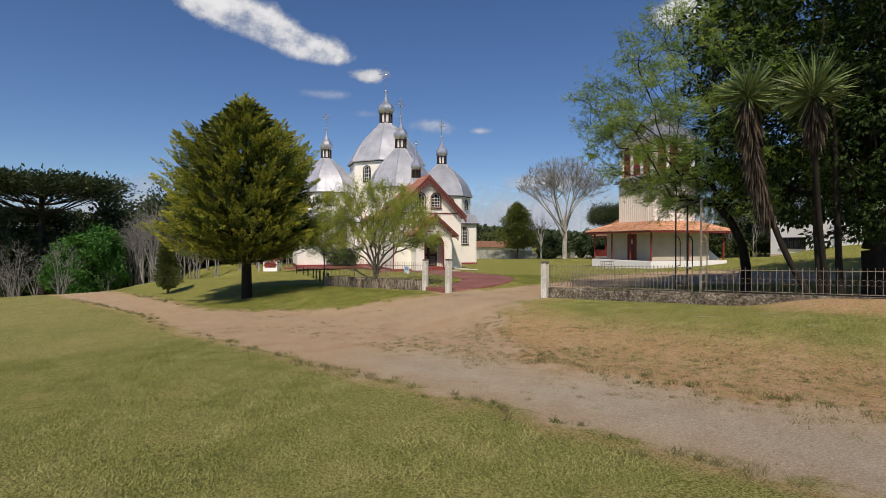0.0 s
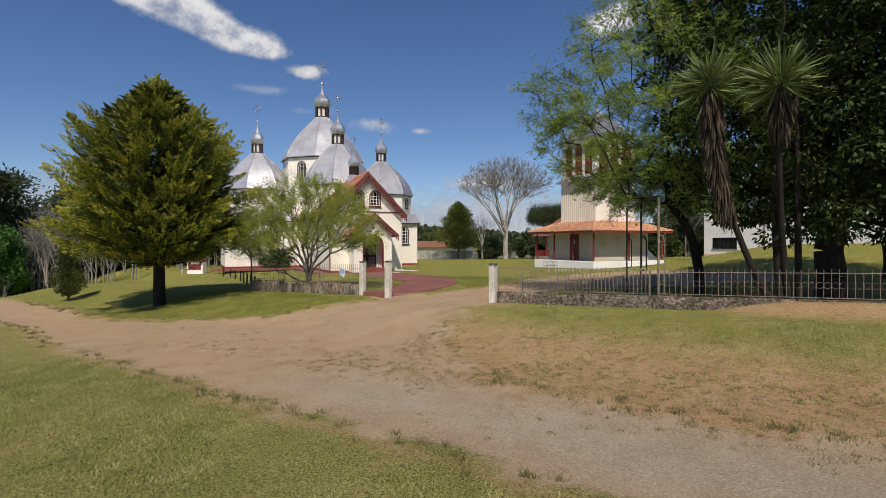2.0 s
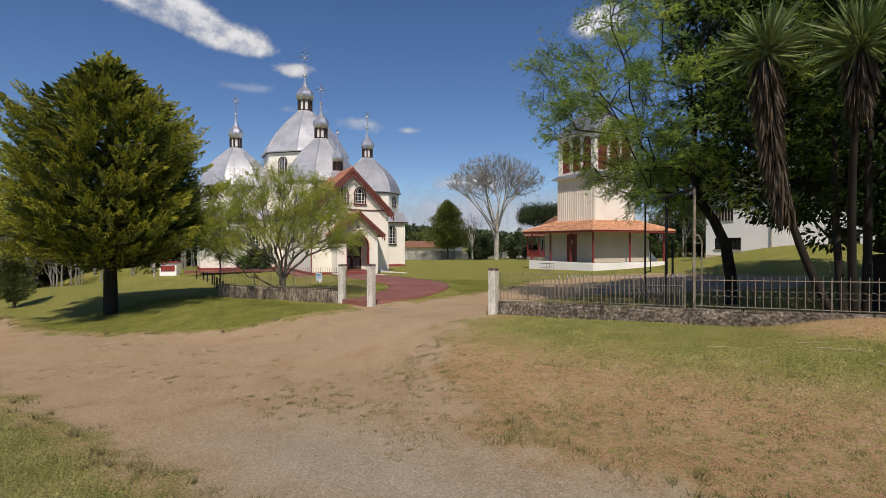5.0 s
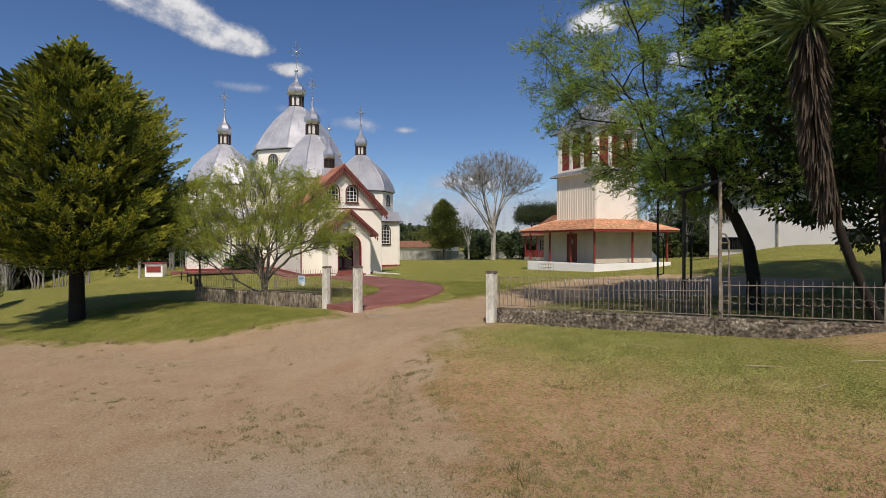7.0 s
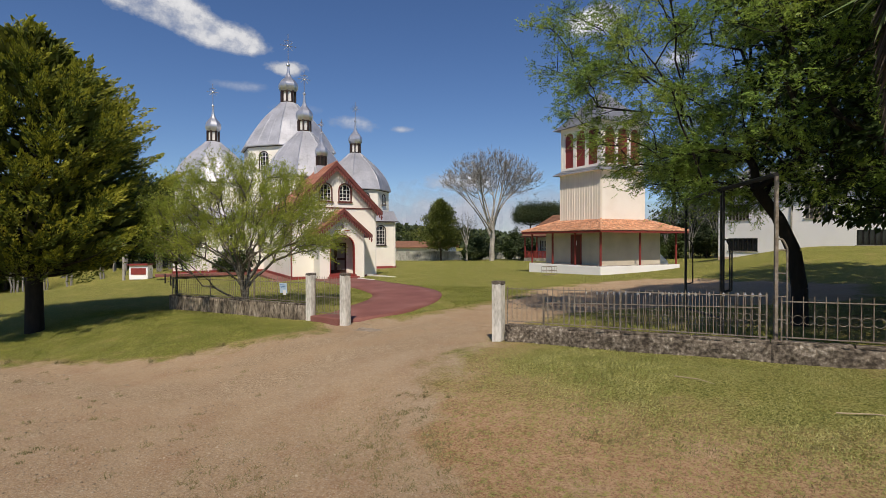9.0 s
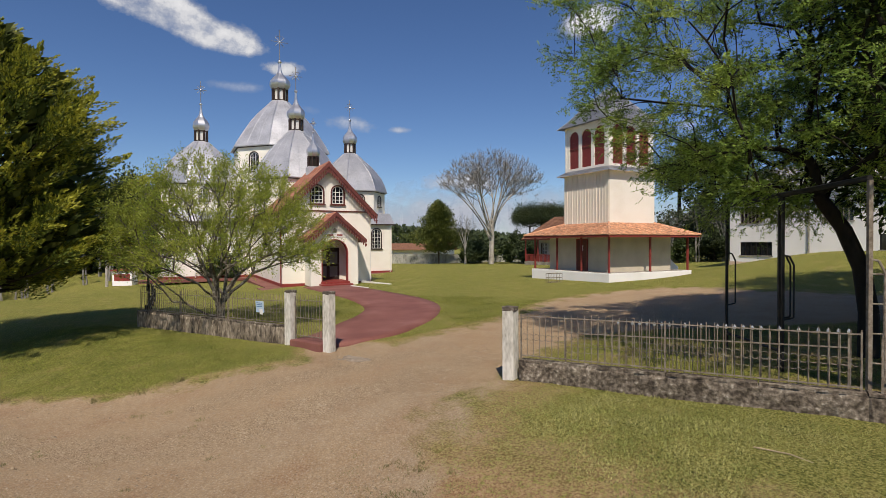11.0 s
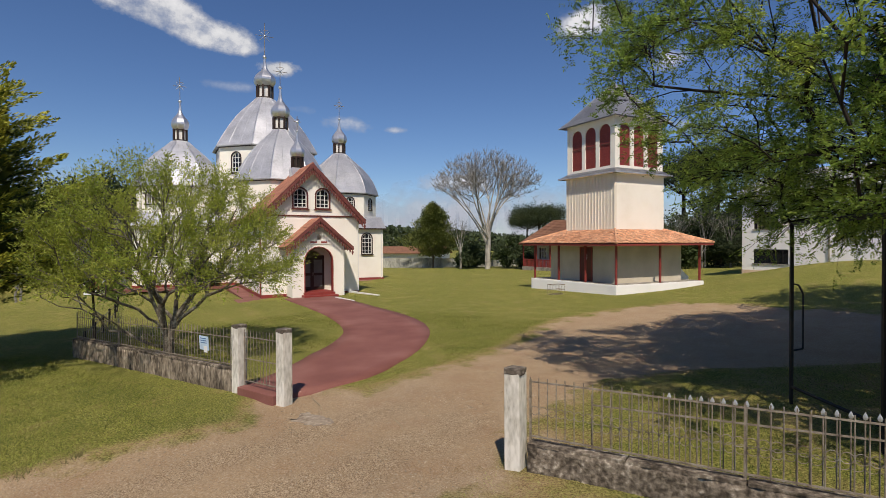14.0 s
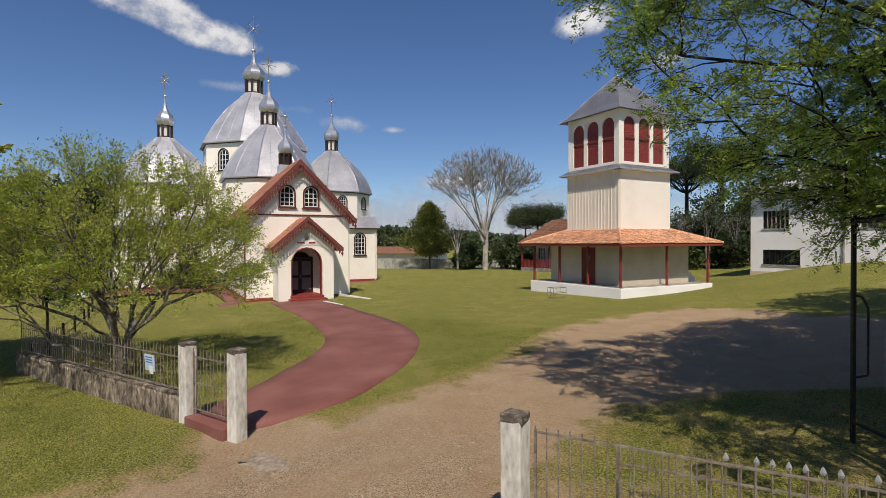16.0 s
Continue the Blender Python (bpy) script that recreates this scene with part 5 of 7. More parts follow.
def branch_out(rng, trunk, centres, tip_r, power=2.4, step=0.55, rise=0.12, jitter=0.10, direct=0.30):
    """Limbs from a trunk (list of points) to every centre: each springs from the best-placed limb that stands already. Returns pieces and the ends' directions."""
    pos, parent, depth = [np.array(trunk[0], float)], [-1], [0.0]
    for p in trunk[1:]:
        pos.append(np.array(p, float)), parent.append(len(pos) - 2), depth.append(depth[-1] + np.linalg.norm(pos[-1] - pos[-2]))
    first = len(trunk) - 1
    ends = []
    for c in sorted(centres, key=lambda q: np.linalg.norm(q - pos[first])):
        Q = np.array(pos[first:])
        gap = np.linalg.norm(Q - c, axis=1)
        cost = gap + direct * np.array(depth[first:]) + 2.0 * np.maximum(0, Q[:, 2] - c[2] - 0.2)
        i = int(np.argmin(cost)) + first
        a, n = pos[i], max(2, int(gap[i - first] / step))
        mid = (a + c) / 2 + np.array([0, 0, rise * gap[i - first]]) + rng.normal(size=3) * jitter * gap[i - first]
        last = i
        for q in bend(a, mid, c, n)[1:]:
            q = q + rng.normal(size=3) * 0.05
            pos.append(q), parent.append(last), depth.append(depth[last] + np.linalg.norm(q - pos[last]))
            last = len(pos) - 1
        ends.append((pos[last], unit(pos[last] - pos[parent[last]])))
    load = np.zeros(len(pos))
    for i in range(len(pos) - 1, 0, -1):
        load[i] = max(load[i], 1.0)
        load[parent[i]] += load[i] if i > first else 0
    for i in range(first, 0, -1):
        load[i - 1] = load[i] * 1.25
    rad = tip_r * np.maximum(load, 1.0) ** (1 / power)
    segs = [(pos[parent[i]], pos[i], min(rad[parent[i]], rad[i] * 1.35), rad[i]) for i in range(1, len(pos))]
    return segs, ends


def fill_crown(rng, centre, radii, gap, keep, tries=9000, inner=0.12, shell=0.55):
    """Clump centres no nearer than gap to one another inside an egg-shaped crown, most of them in its outer shell."""
    out = np.zeros((0, 3))
    for _ in range(tries):
        u = rng.uniform(-1, 1, 3)
        r = np.linalg.norm(u)
        if r > 1 or (r < shell and rng.random() > inner):
            continue
        p = np.array(centre) + u * np.array(radii)
        if not keep(*p) or (len(out) and np.min(np.linalg.norm(out - p, axis=1)) < gap):
            continue
        out = np.vstack([out, p])
    return out


def acacia():
    """A spreading tree with an umbrella-shaped crown of feathered fronds in separate sprays."""
    rng = np.random.default_rng(21)
    base = np.array([5.57, 5.08, 0.0])
    trunk = [np.array(p) for p in ((0, 0, -0.2), (0.0, 0.0, 0.9), (-0.12, -0.08, 1.8), (-0.42, -0.30, 2.6), (-0.85, -0.60, 3.3))]
    keep = lambda x, y, z: z > 3.1 + 0.85 * max(0.0, math.hypot(x, y) - 3.2) and x < 2.4 and -0.81 * x - 0.58 * y < 4.65 - 0.22 * max(0.0, z - 6.5)
    centres = list(fill_crown(rng, (-1.05, -0.5, 5.9), (4.0, 4.7, 4.8), 0.98, keep, 9000, 0.3))
    centres += [np.array(p) for p in ((-5.0, -1.8, 5.8), (-4.7, -1.2, 6.5), (-4.4, -2.2, 6.1), (-4.7, -0.5, 5.8), (-4.8, -2.1, 5.4))]
    centres += list(fill_crown(rng, (-4.9, -0.9, 7.5), (1.2, 1.6, 1.1), 0.85, lambda x, y, z: x < -4.1, 3000, 1.0))
    centres += list(fill_crown(rng, (-1.9, 0.7, 4.4), (1.7, 3.0, 1.3), 0.78, lambda x, y, z: z > 3.3 + 0.25 * noise.noise((x, y, 0.0)), 6000, 1.0))
    segs, ends = branch_out(rng, trunk, centres, 0.0135, 2.2)
    twigs = []
    for p, d in ends:
        out = unit(p - np.array([-0.9, -0.6, 4.6]))
        for _ in range(11):
            w = unit(d * 0.5 + out * 0.55 + rng.normal(size=3) * np.array([0.75, 0.75, 0.38]))
            a, L = p + rng.normal(size=3) * 0.08, 0.38 + 0.42 * rng.random()
            for m in range(4):
                w = unit(w + rng.normal(size=3) * 0.14 + np.array([0, 0, -0.07 * m]))
                b = a + w * L / 4
                segs.append((a, b, 0.008 - 0.0014 * m, 0.0066 - 0.0014 * m))
                twigs.append((b, w))
                a = b
    twigs = [t for t in twigs if rng.random() < 0.86]
    P, D = scatter(twigs, 2, 0.06, rng, -0.10)
    D /= np.linalg.norm(D, axis=1, keepdims=True)
    n = len(P)
    side = np.cross(D, rng.normal(size=(n, 3)) * 0.5 + np.array([0, 0, 1.0]))
    side /= np.linalg.norm(side, axis=1, keepdims=True)
    size = 0.17 + 0.12 * rng.random((n, 1))
    pos, dirs = [], []
    for k in range(6):
        for s in (-1, 1):
            pos.append(P + D * size * (0.10 + 0.165 * k))
            dirs.append(side * s + D * 0.5)
    v, f = leaves(np.concatenate(pos), np.concatenate(dirs), 0.062, 0.026, rng, flat=0.4)
    return tree("acacia_tree", (base[0], base[1], gz(base[0], base[1])), "spreading feathery-leaved tree with dark crooked limbs beside the drive", segs, BARK_DARK, [(v, f, LEAF_ACACIA, "foliage")])


def evergreen(base, label, seed, centre, radii, gap, keep, per, trunk_r, leaf=(0.17, 0.085), group=""):
    """A massive dark evergreen: big sprays of glossy leaves at the ends of crooked limbs, in places of the world."""
    rng = np.random.default_rng(seed)
    g = np.array(base)
    inside = lambda x, y, z: keep(x + g[0], y + g[1], z + g[2])
    centres = list(fill_crown(rng, np.array(centre) - g, radii, gap, inside, 14000, 0.7, 0.6))
    trunk = [np.array(p) for p in ((0, 0, -0.3), (0.03, 0.0, 0.7), (-0.05, 0.05, 1.5), (0.1, 0.1, 2.4))]
    segs, ends = branch_out(rng, trunk, centres, 0.02, 2.2)
    top = max(s[2] for s in segs)
    segs = [(p, q, a * (trunk_r / top if a > 0.12 else 1), b * (trunk_r / top if b > 0.12 else 1)) for p, q, a, b in segs]
    mid = np.array(centre) - g
    C = np.repeat(np.array([e[0] for e in ends]), per, 0)
    out = C - mid
    out /= np.linalg.norm(out, axis=1, keepdims=True)
    r = rng.normal(size=C.shape)
    r *= (0.35 + 0.65 * rng.random((len(C), 1)) ** 0.5) / np.linalg.norm(r, axis=1, keepdims=True)
    P = C + r * np.array([0.85, 0.85, 0.5]) * (gap * 0.78)
    D = r + out * 0.6 + rng.normal(size=C.shape) * 0.5 + np.array([0, 0, -0.15])
    v, f = leaves(P, D, leaf[0], leaf[1], rng, flat=0.5)
    return tree("broadleaf_tree", base, label, segs, BARK_DARK, [(v, f, LEAF_DARK, "foliage")], group)


def broad_tree(name, base, label, rng_seed, height, radius, trunk_r, leaf_mat, bark, leaf=(0.13, 0.075), per=10, bottom=0.25, limbs=10, spread=0.26, lean=(0, 0), group="", twig=0.5, centre=(0, 0), squash=1.0, kids=2, flatten=0.0, keep=None, share=1.0):
    """A broad crowned tree: limbs that reach to the crown's outline, with clumps of leaves at their ends."""
    rng = np.random.default_rng(rng_seed)
    segs, anchors = [], []
    fork_z = height * max(0.16, bottom)
    top = np.array([lean[0], lean[1], fork_z])
    prev = np.array([0, 0, -0.2])
    for i in range(4):
        q = top * ((i + 1) / 4) + np.array([rng.normal() * trunk_r * 0.3, rng.normal() * trunk_r * 0.3, 0])
        segs.append((prev, q, trunk_r * (1 - 0.1 * i) * (1.25 if i == 0 else 1), trunk_r * (1 - 0.1 * (i + 1))))
        prev = q
    fork = prev
    spec = [dict(n=6, wander=0.13, lift=0.02, taper=0.6, bare=0.25, kids=kids, chance=0.95, angle=42, ratio=0.5, thin=0.55),
            dict(n=5, wander=0.16, lift=0.02, taper=0.7, bare=0.2, kids=kids, chance=0.9, angle=45, ratio=0.55, thin=0.55, leafy=True),
            dict(n=4, wander=0.18, lift=-0.02, taper=0.7, bare=1, kids=0, angle=0, ratio=0)]
    for k in range(limbs):
        a = 2.4 * k + rng.normal() * 0.3
        el = math.asin(min(0.98, max(-0.25, -0.2 + 1.15 * (k + 0.5) / limbs)))
        rr = radius * (0.75 + 0.3 * rng.random()) * math.cos(el * 0.85)
        zz = fork_z + (height - fork_z) * (0.12 + 0.80 * max(0.0, math.sin(max(el, 0)))) * squash
        t = np.array([centre[0] + math.cos(a) * rr, centre[1] + math.sin(a) * rr, zz])
        d = t - fork
        L = np.linalg.norm(d)
        grow(rng, fork, unit(d + np.array([0, 0, 0.15 * L])), L * 0.95, trunk_r * 0.5, 0, spec, segs, anchors)
    anchors = [a for a in anchors if rng.random() < share]
    if keep:
        anchors = [a for a in anchors if keep(*a[0])]
        segs = segs[:4] + [s for s in segs[4:] if keep(*s[1]) or math.hypot(s[1][0], s[1][1]) < 1.6]
    P, D = scatter(anchors, per, spread, rng, -0.1)
    v, f = leaves(P, D, leaf[0], leaf[1], rng, flat=flatten)
    return tree(name, base, label, segs, bark, [(v, f, leaf_mat, "foliage")], group)


def cypress():
    """The golden conifer: a broad dome of upswept, pointed plumes with dark hollows between them."""
    rng = np.random.default_rng(5)
    H0 = 10.9
    wide = lambda h: np.interp(h, (2.2, 2.7, 3.7, 6.3, 8.2, 8.9, 9.6, 10.3, 10.9), (2.3, 3.8, 4.8, 4.45, 3.65, 2.95, 1.75, 0.8, 0.1))
    segs = [(np.array([0, 0, -0.3]), np.array([0, 0, 2.5]), 0.31, 0.25), (np.array([0, 0, 2.5]), np.array([0, 0, H0 * 0.95]), 0.25, 0.02)]
    axes = []
    M = 470
    for k in range(M):
        h = 2.3 + (H0 - 2.3) * (1 - (1 - (k + 0.5) / M) ** 0.72)
        a = 2.399963 * k + rng.normal() * 0.2
        lump = 1.0 + 0.30 * noise.noise((math.cos(a) * 2.2, math.sin(a) * 2.2, h * 0.8))
        R = float(wide(h)) * lump * (0.64 + 0.42 * rng.random())
        up = 0.30 + 0.75 * max(0.0, (h - 3.5) / H0)
        d = unit(np.array([math.cos(a), math.sin(a), up]) + rng.normal(size=3) * 0.10)
        L = 1.3 + 0.9 * rng.random()
        tip = np.array([math.cos(a) * R, math.sin(a) * R, h + 0.15])
        axes.append((tip - d * L, d, L, 0.21 + 0.05 * rng.random()))
        if k % 3 == 0:
            root = np.array([0, 0, max(1.9, h - 0.55 * R * up)])
            q = bend(root, (root + tip) / 2 - np.array([0, 0, 0.12 * R]), tip - d * L * 0.8, 5)
            segs += [(q[i], q[i + 1], 0.06 - 0.009 * i, 0.051 - 0.009 * i) for i in range(5)]
        side = unit(np.cross(d, [0, 0, 1.0]))
        for s in (-1, 1):
            w = unit(d + side * s * (0.55 + 0.3 * rng.random()) + np.array([0, 0, 0.20 * rng.normal()]))
            axes.append((tip - d * L * (0.30 + 0.45 * rng.random()), w, L * (0.36 + 0.2 * rng.random()), 0.13))
    P, D, fresh = [], [], []
    for p, d, L, r in axes:
        m = int(110 * L * r / 0.21) + 8
        s = rng.random((m, 1)) ** 0.85
        ring = rng.normal(size=(m, 3))
        ring -= (ring @ d)[:, None] * d
        ring /= np.linalg.norm(ring, axis=1, keepdims=True)
        fat = r * np.sin(np.clip(0.25 + s * 0.75, 0, 1) * np.pi) ** 0.8
        P.append(p + d * L * s * 0.93 + ring * fat * (0.45 + 0.55 * rng.random((m, 1))) + np.array([0, 0, 0.10]) * L * s * s)
        D.append(d * 1.15 + ring * 0.75 * (1.1 - s) + np.array([0, 0, 0.2]) + rng.normal(size=(m, 3)) * 0.18)
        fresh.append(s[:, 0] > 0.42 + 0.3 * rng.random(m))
    P, D, fresh = np.concatenate(P), np.concatenate(D), np.concatenate(fresh)
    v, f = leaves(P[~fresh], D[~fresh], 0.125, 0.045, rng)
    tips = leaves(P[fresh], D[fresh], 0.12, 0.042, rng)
    # inner foliage close to the stem, darker olive to paint shade between the plumes
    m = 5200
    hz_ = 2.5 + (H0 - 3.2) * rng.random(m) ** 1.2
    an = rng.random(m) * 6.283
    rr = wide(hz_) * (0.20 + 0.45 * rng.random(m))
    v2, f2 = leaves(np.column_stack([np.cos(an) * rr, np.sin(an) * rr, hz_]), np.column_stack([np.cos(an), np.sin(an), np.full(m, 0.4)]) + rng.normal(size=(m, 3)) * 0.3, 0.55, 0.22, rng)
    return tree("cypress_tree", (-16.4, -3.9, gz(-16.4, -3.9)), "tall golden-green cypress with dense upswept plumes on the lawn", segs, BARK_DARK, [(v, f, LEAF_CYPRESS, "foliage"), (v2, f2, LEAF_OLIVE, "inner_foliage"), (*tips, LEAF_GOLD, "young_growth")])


def cone_conifer(base, h, r, mat, seed, label, name="conifer_tree", bark=None, bare=0.06):
    rng = np.random.default_rng(seed)
    segs = [(np.array([0, 0, -0.2]), np.array([0, 0, h]), 0.05 + h * 0.012, 0.01)]
    pos, dirs = [], []
    m = int(90 + h * 22)
    for k in range(m):
        f = (k + 0.5) / m
        z = h * (bare + (1 - bare) * f)
        a = 2.399963 * k
        R = r * ((1 - f) ** 0.75) * min(1, 0.45 + 3.2 * f) * (0.62 + 0.5 * rng.random() + 0.75 * noise.noise((math.cos(a) * 2, math.sin(a) * 2, z * 0.9))) + 0.08
        d = unit(np.array([math.cos(a), math.sin(a), 0.35]))
        segs.append((np.array([0, 0, z]), np.array([0, 0, z]) + d * R * 0.8, 0.012, 0.004))
        for _ in range(60):
            s = 0.25 + 0.8 * rng.random() ** 0.7
            pos.append(np.array([0, 0, z - 0.12 * R * s * s]) + d * R * s + rng.normal(size=3) * r * 0.05)
            dirs.append(d + rng.normal(size=3) * 0.5 + np.array([0, 0, 0.3]))
    v, f = leaves(np.array(pos), np.array(dirs), 0.05 + r * 0.055, 0.03 + r * 0.026, rng)
    return tree(name, base, label, segs, bark or BARK, [(v, f, mat, "foliage")])


def yucca(base, stems, label):
    """Curving stems with a skirt of dead leaves and a star-shaped head of blades; stems: points of the world, head size, skirt length."""
    rng = np.random.default_rng(31)
    g = np.array(base)
    segs, gp, gd, dp, dd = [], [], [], [], []
    for foot, knee, top, head, skirt in stems:
        foot, knee, top = (np.array(p, float) - g for p in (foot, knee, top))
        q = bend(foot, knee, top, 12)
        segs += [(q[i], q[i + 1], 0.095 - 0.003 * i, 0.092 - 0.003 * i) for i in range(12)]
        crown = q[-1]
        if head:
            for k in range(300):
                u = rng.normal(size=3)
                u[2] = abs(u[2]) * 1.25 - 0.62
                u = unit(u)
                gp.append(crown + u * 0.10 + np.array([0, 0, 0.30 * rng.random()]))
                gd.append(u * head)
        if skirt:
            length = np.cumsum([0] + [np.linalg.norm(q[i] - q[i - 1]) for i in range(12, 0, -1)])
            for k in range(int(330 * skirt)):
                s = skirt * rng.random() ** 1.3
                c = np.array([np.interp(s + 0.05, length, q[::-1, j]) for j in range(3)])
                u = unit(rng.normal(size=3) * np.array([1, 1, 0.3]))
                dp.append(c + u * 0.13)
                dd.append(u * (0.46 - 0.34 * s / skirt) + np.array([0, 0, -1.15]))
    gv, gf = leaves(np.array(gp), np.array(gd), 0.80, 0.058, rng)
    dv, df = leaves(np.array(dp), np.array(dd), 0.58, 0.05, rng)
    return tree("yucca_tree", base, label, segs, BARK_DARK, [(gv, gf, LEAF_YUCCA, "head_leaves"), (dv, df, LEAF_DEAD, "dry_skirt")])


def araucaria(base, h, r, seed, label, group="", deep=0.045):
    """An umbrella pine: a bare mast, limbs that sweep down and up again, tufts at their ends in a flat crown."""
    rng = np.random.default_rng(seed)
    segs = [(np.array([0, 0, -0.5]), np.array([0, 0, h * 0.93]), 0.025 * h, 0.014 * h)]
    P, D = [], []
    for tier, (zf, n, rf) in enumerate(((0.70, 11, 0.95), (0.77, 13, 1.0), (0.84, 12, 0.80), (0.90, 10, 0.55))):
        for k in range(n):
            a = 2 * math.pi * k / n + tier * 0.4 + rng.normal() * 0.1
            p = np.array([0, 0, h * zf])
            out = np.array([math.cos(a), math.sin(a), 0])
            R = r * rf * (0.85 + 0.25 * rng.random())
            for i in range(6):
                f = (i + 1) / 6
                q = np.array([0, 0, h * zf]) + out * R * f + np.array([0, 0, h * (0.97 - 0.05 * rf - zf) * f ** 1.4])
                segs.append((p, q, 0.006 * h * (1 - 0.7 * f) + 0.02, 0.006 * h * (1 - 0.7 * (f + .16)) + 0.02))
                p = q
                if f > 0.6:
                    m = 190 if f > 0.8 else 50
                    c = rng.normal(size=(m, 3)) * np.array([0.10, 0.10, deep]) * r + p
                    P.append(c), D.append(c - p + np.array([0, 0, 0.35 * r * 0.2]) + out * 0.2)
    v, f = leaves(np.concatenate(P), np.concatenate(D), 0.05 * r, 0.022 * r, rng)
    root = tree("araucaria_pine", base, label, segs, BARK_DARK, [(v, f, LEAF_FOREST, "foliage")], group)
    return root


def bend(p0, p1, p2, n):
    """Points along a smooth curve from p0 to p2, drawn towards p1."""
    t = np.linspace(0, 1, n + 1)[:, None]
    return (1 - t) ** 2 * p0 + 2 * t * (1 - t) * p1 + t * t * p2


def bare_tree(base, h, r, seed, label, mat=None, n_limbs=9, name="bare_tree", thick=0.34, fork=0.3, group="", ends=230, sprays=18):
    """A leafless tree: forked trunk, limbs that arch out to an umbrella, and fine twigs all over its top."""
    rng = np.random.default_rng(seed)
    segs, limbs = [], []
    for k, (dx, dy) in enumerate(((-0.25, 0.1), (0.28, -0.1))):
        foot, top = np.array([dx * 0.3, dy, -0.2]), np.array([dx * 0.085 * h, dy * 2, h * fork])
        prev = foot
        for i in range(5):
            q = foot + (top - foot) * (i + 1) / 5 + np.array([rng.normal(), rng.normal(), 0]) * 0.06
            segs.append((prev, q, thick * (1 - 0.10 * i), thick * (1 - 0.10 * (i + 1))))
            prev = q
        for j in range(n_limbs):
            a = 2 * math.pi * (j + 0.5 * k) / n_limbs + rng.normal() * 0.2
            rr = r * (0.26 + 0.70 * ((j * 5) % 7) / 6)
            t = np.array([math.cos(a) * rr, math.sin(a) * rr, h * (0.88 - 0.20 * (rr / r) ** 2)])
            start = foot + (prev - foot) * (0.62 + 0.38 * rng.random())
            mid = start + (t - start) * np.array([0.36, 0.36, 0.58]) + rng.normal(size=3) * 0.09 * r
            pts = bend(start, mid, t, 9)
            w = thick * (0.30 + 0.2 * rng.random())
            for i in range(9):
                segs.append((pts[i], pts[i + 1], w * (1 - 0.085 * i), w * (1 - 0.085 * (i + 1))))
            limbs.append((pts, w))
    for e in range(ends):
        a, rr = 2.399963 * e, r * math.sqrt((e + 0.5) / ends) * (0.95 + 0.1 * rng.random())
        z = h * (0.97 - 0.24 * (rr / r) ** 2.6) - abs(rng.normal()) * 0.035 * h
        if rng.random() < 0.06:
            z -= 0.15 * h
        t = np.array([math.cos(a) * rr, math.sin(a) * rr, z])
        pts, w = min(limbs, key=lambda lw: np.hypot(*(lw[0][-1] - t)[:2]) + rng.random() * 0.15 * r)
        i = int(rng.integers(5, 9))
        p0 = pts[i]
        q = bend(p0, p0 + (t - p0) * np.array([0.5, 0.5, 0.35]) + rng.normal(size=3) * 0.03 * r, t, 5)
        w = w * (1 - 0.085 * i) * 0.45
        for m in range(5):
            segs.append((q[m], q[m + 1], w * (1 - 0.13 * m), w * (1 - 0.13 * (m + 1))))
        for m in range(sprays):
            u = rng.integers(2, 6)
            d = unit((t - p0) * 0.5 / np.linalg.norm(t - p0) + rng.normal(size=3) * np.array([0.6, 0.6, 0.35]) + np.array([0, 0, 0.35]))
            L = r * (0.06 + 0.09 * rng.random())
            c = q[u] + (d + rng.normal(size=3) * 0.2) * L * 0.5
            segs.append((q[u], c, 0.0042 * r, 0.0033 * r)), segs.append((c, c + (d + np.array([0, 0, 0.25])) * L * 0.5, 0.0033 * r, 0.0018 * r))
    return tree(name, base, label, segs, mat or BARK_PALE, [], group, twig=TWIG_GREY)


willow()
acacia()
cypress()
under = lambda x, y, z: z > 2.35 + 0.6 * noise.noise((x * 0.6, y * 0.6, 2.0)) and y > (0.9 if x < 9.4 else 0.3) and (z < 10.5 or x > 3.4) and x > 4.6 - 0.12 * max(0, z - 7)
evergreen((9.35, 4.8, gz(9.35, 4.8)), "massive dark evergreen tree with dense glossy foliage beside the fence", 41, (10.4, 6.0, 8.6), (6.8, 6.4, 7.9), 0.95, under, 165, 0.46)
evergreen((11.2, 15.5, gz(11.2, 15.5)), "second dark evergreen tree shading the drive", 42, (10.4, 14.6, 8.4), (5.0, 5.2, 5.4), 1.2, lambda x, y, z: z > 4.2 and x > 5.8, 110, 0.40, (0.26, 0.14))
yucca((7.85, 2.0, gz(7.85, 2.0)), [((8.30, 1.9, 0.1), (6.95, 0.6, 2.9), (7.0, -0.1, 6.05), 0.78, 3.2), ((8.55, 2.1, 0.1), (8.35, 0.9, 3.0), (8.56, -0.3, 5.75), 0.80, 0.8),
      ((8.38, 2.25, 0.1), (8.1, 2.2, 2.4), (8.15, 2.3, 4.8), 0.0, 0.0), ((8.75, 2.4, 0.1), (8.75, 1.7, 3.5), (8.75, 0.9, 6.4), 0.0, 0.0)],
      "tall leaning yucca with spiky heads and a skirt of dead leaves")
broad_tree("shrub", (-17.4, 1.6, gz(-17.4, 1.6)), "light green leafy shrub at the end of the iron fence", 171, 4.1, 1.6, 0.06, LEAF_ACACIA, BARK, (0.085, 0.042), 6, 0.42, 12, 0.20, kids=1)
cone_conifer((-26.6, -4.7, gz(-26.6, -4.7)), 3.5, 1.0, LEAF_OLIVE, 3, "small dark pointed conifer on the grassy bank", "conifer_bush", bare=0.08)
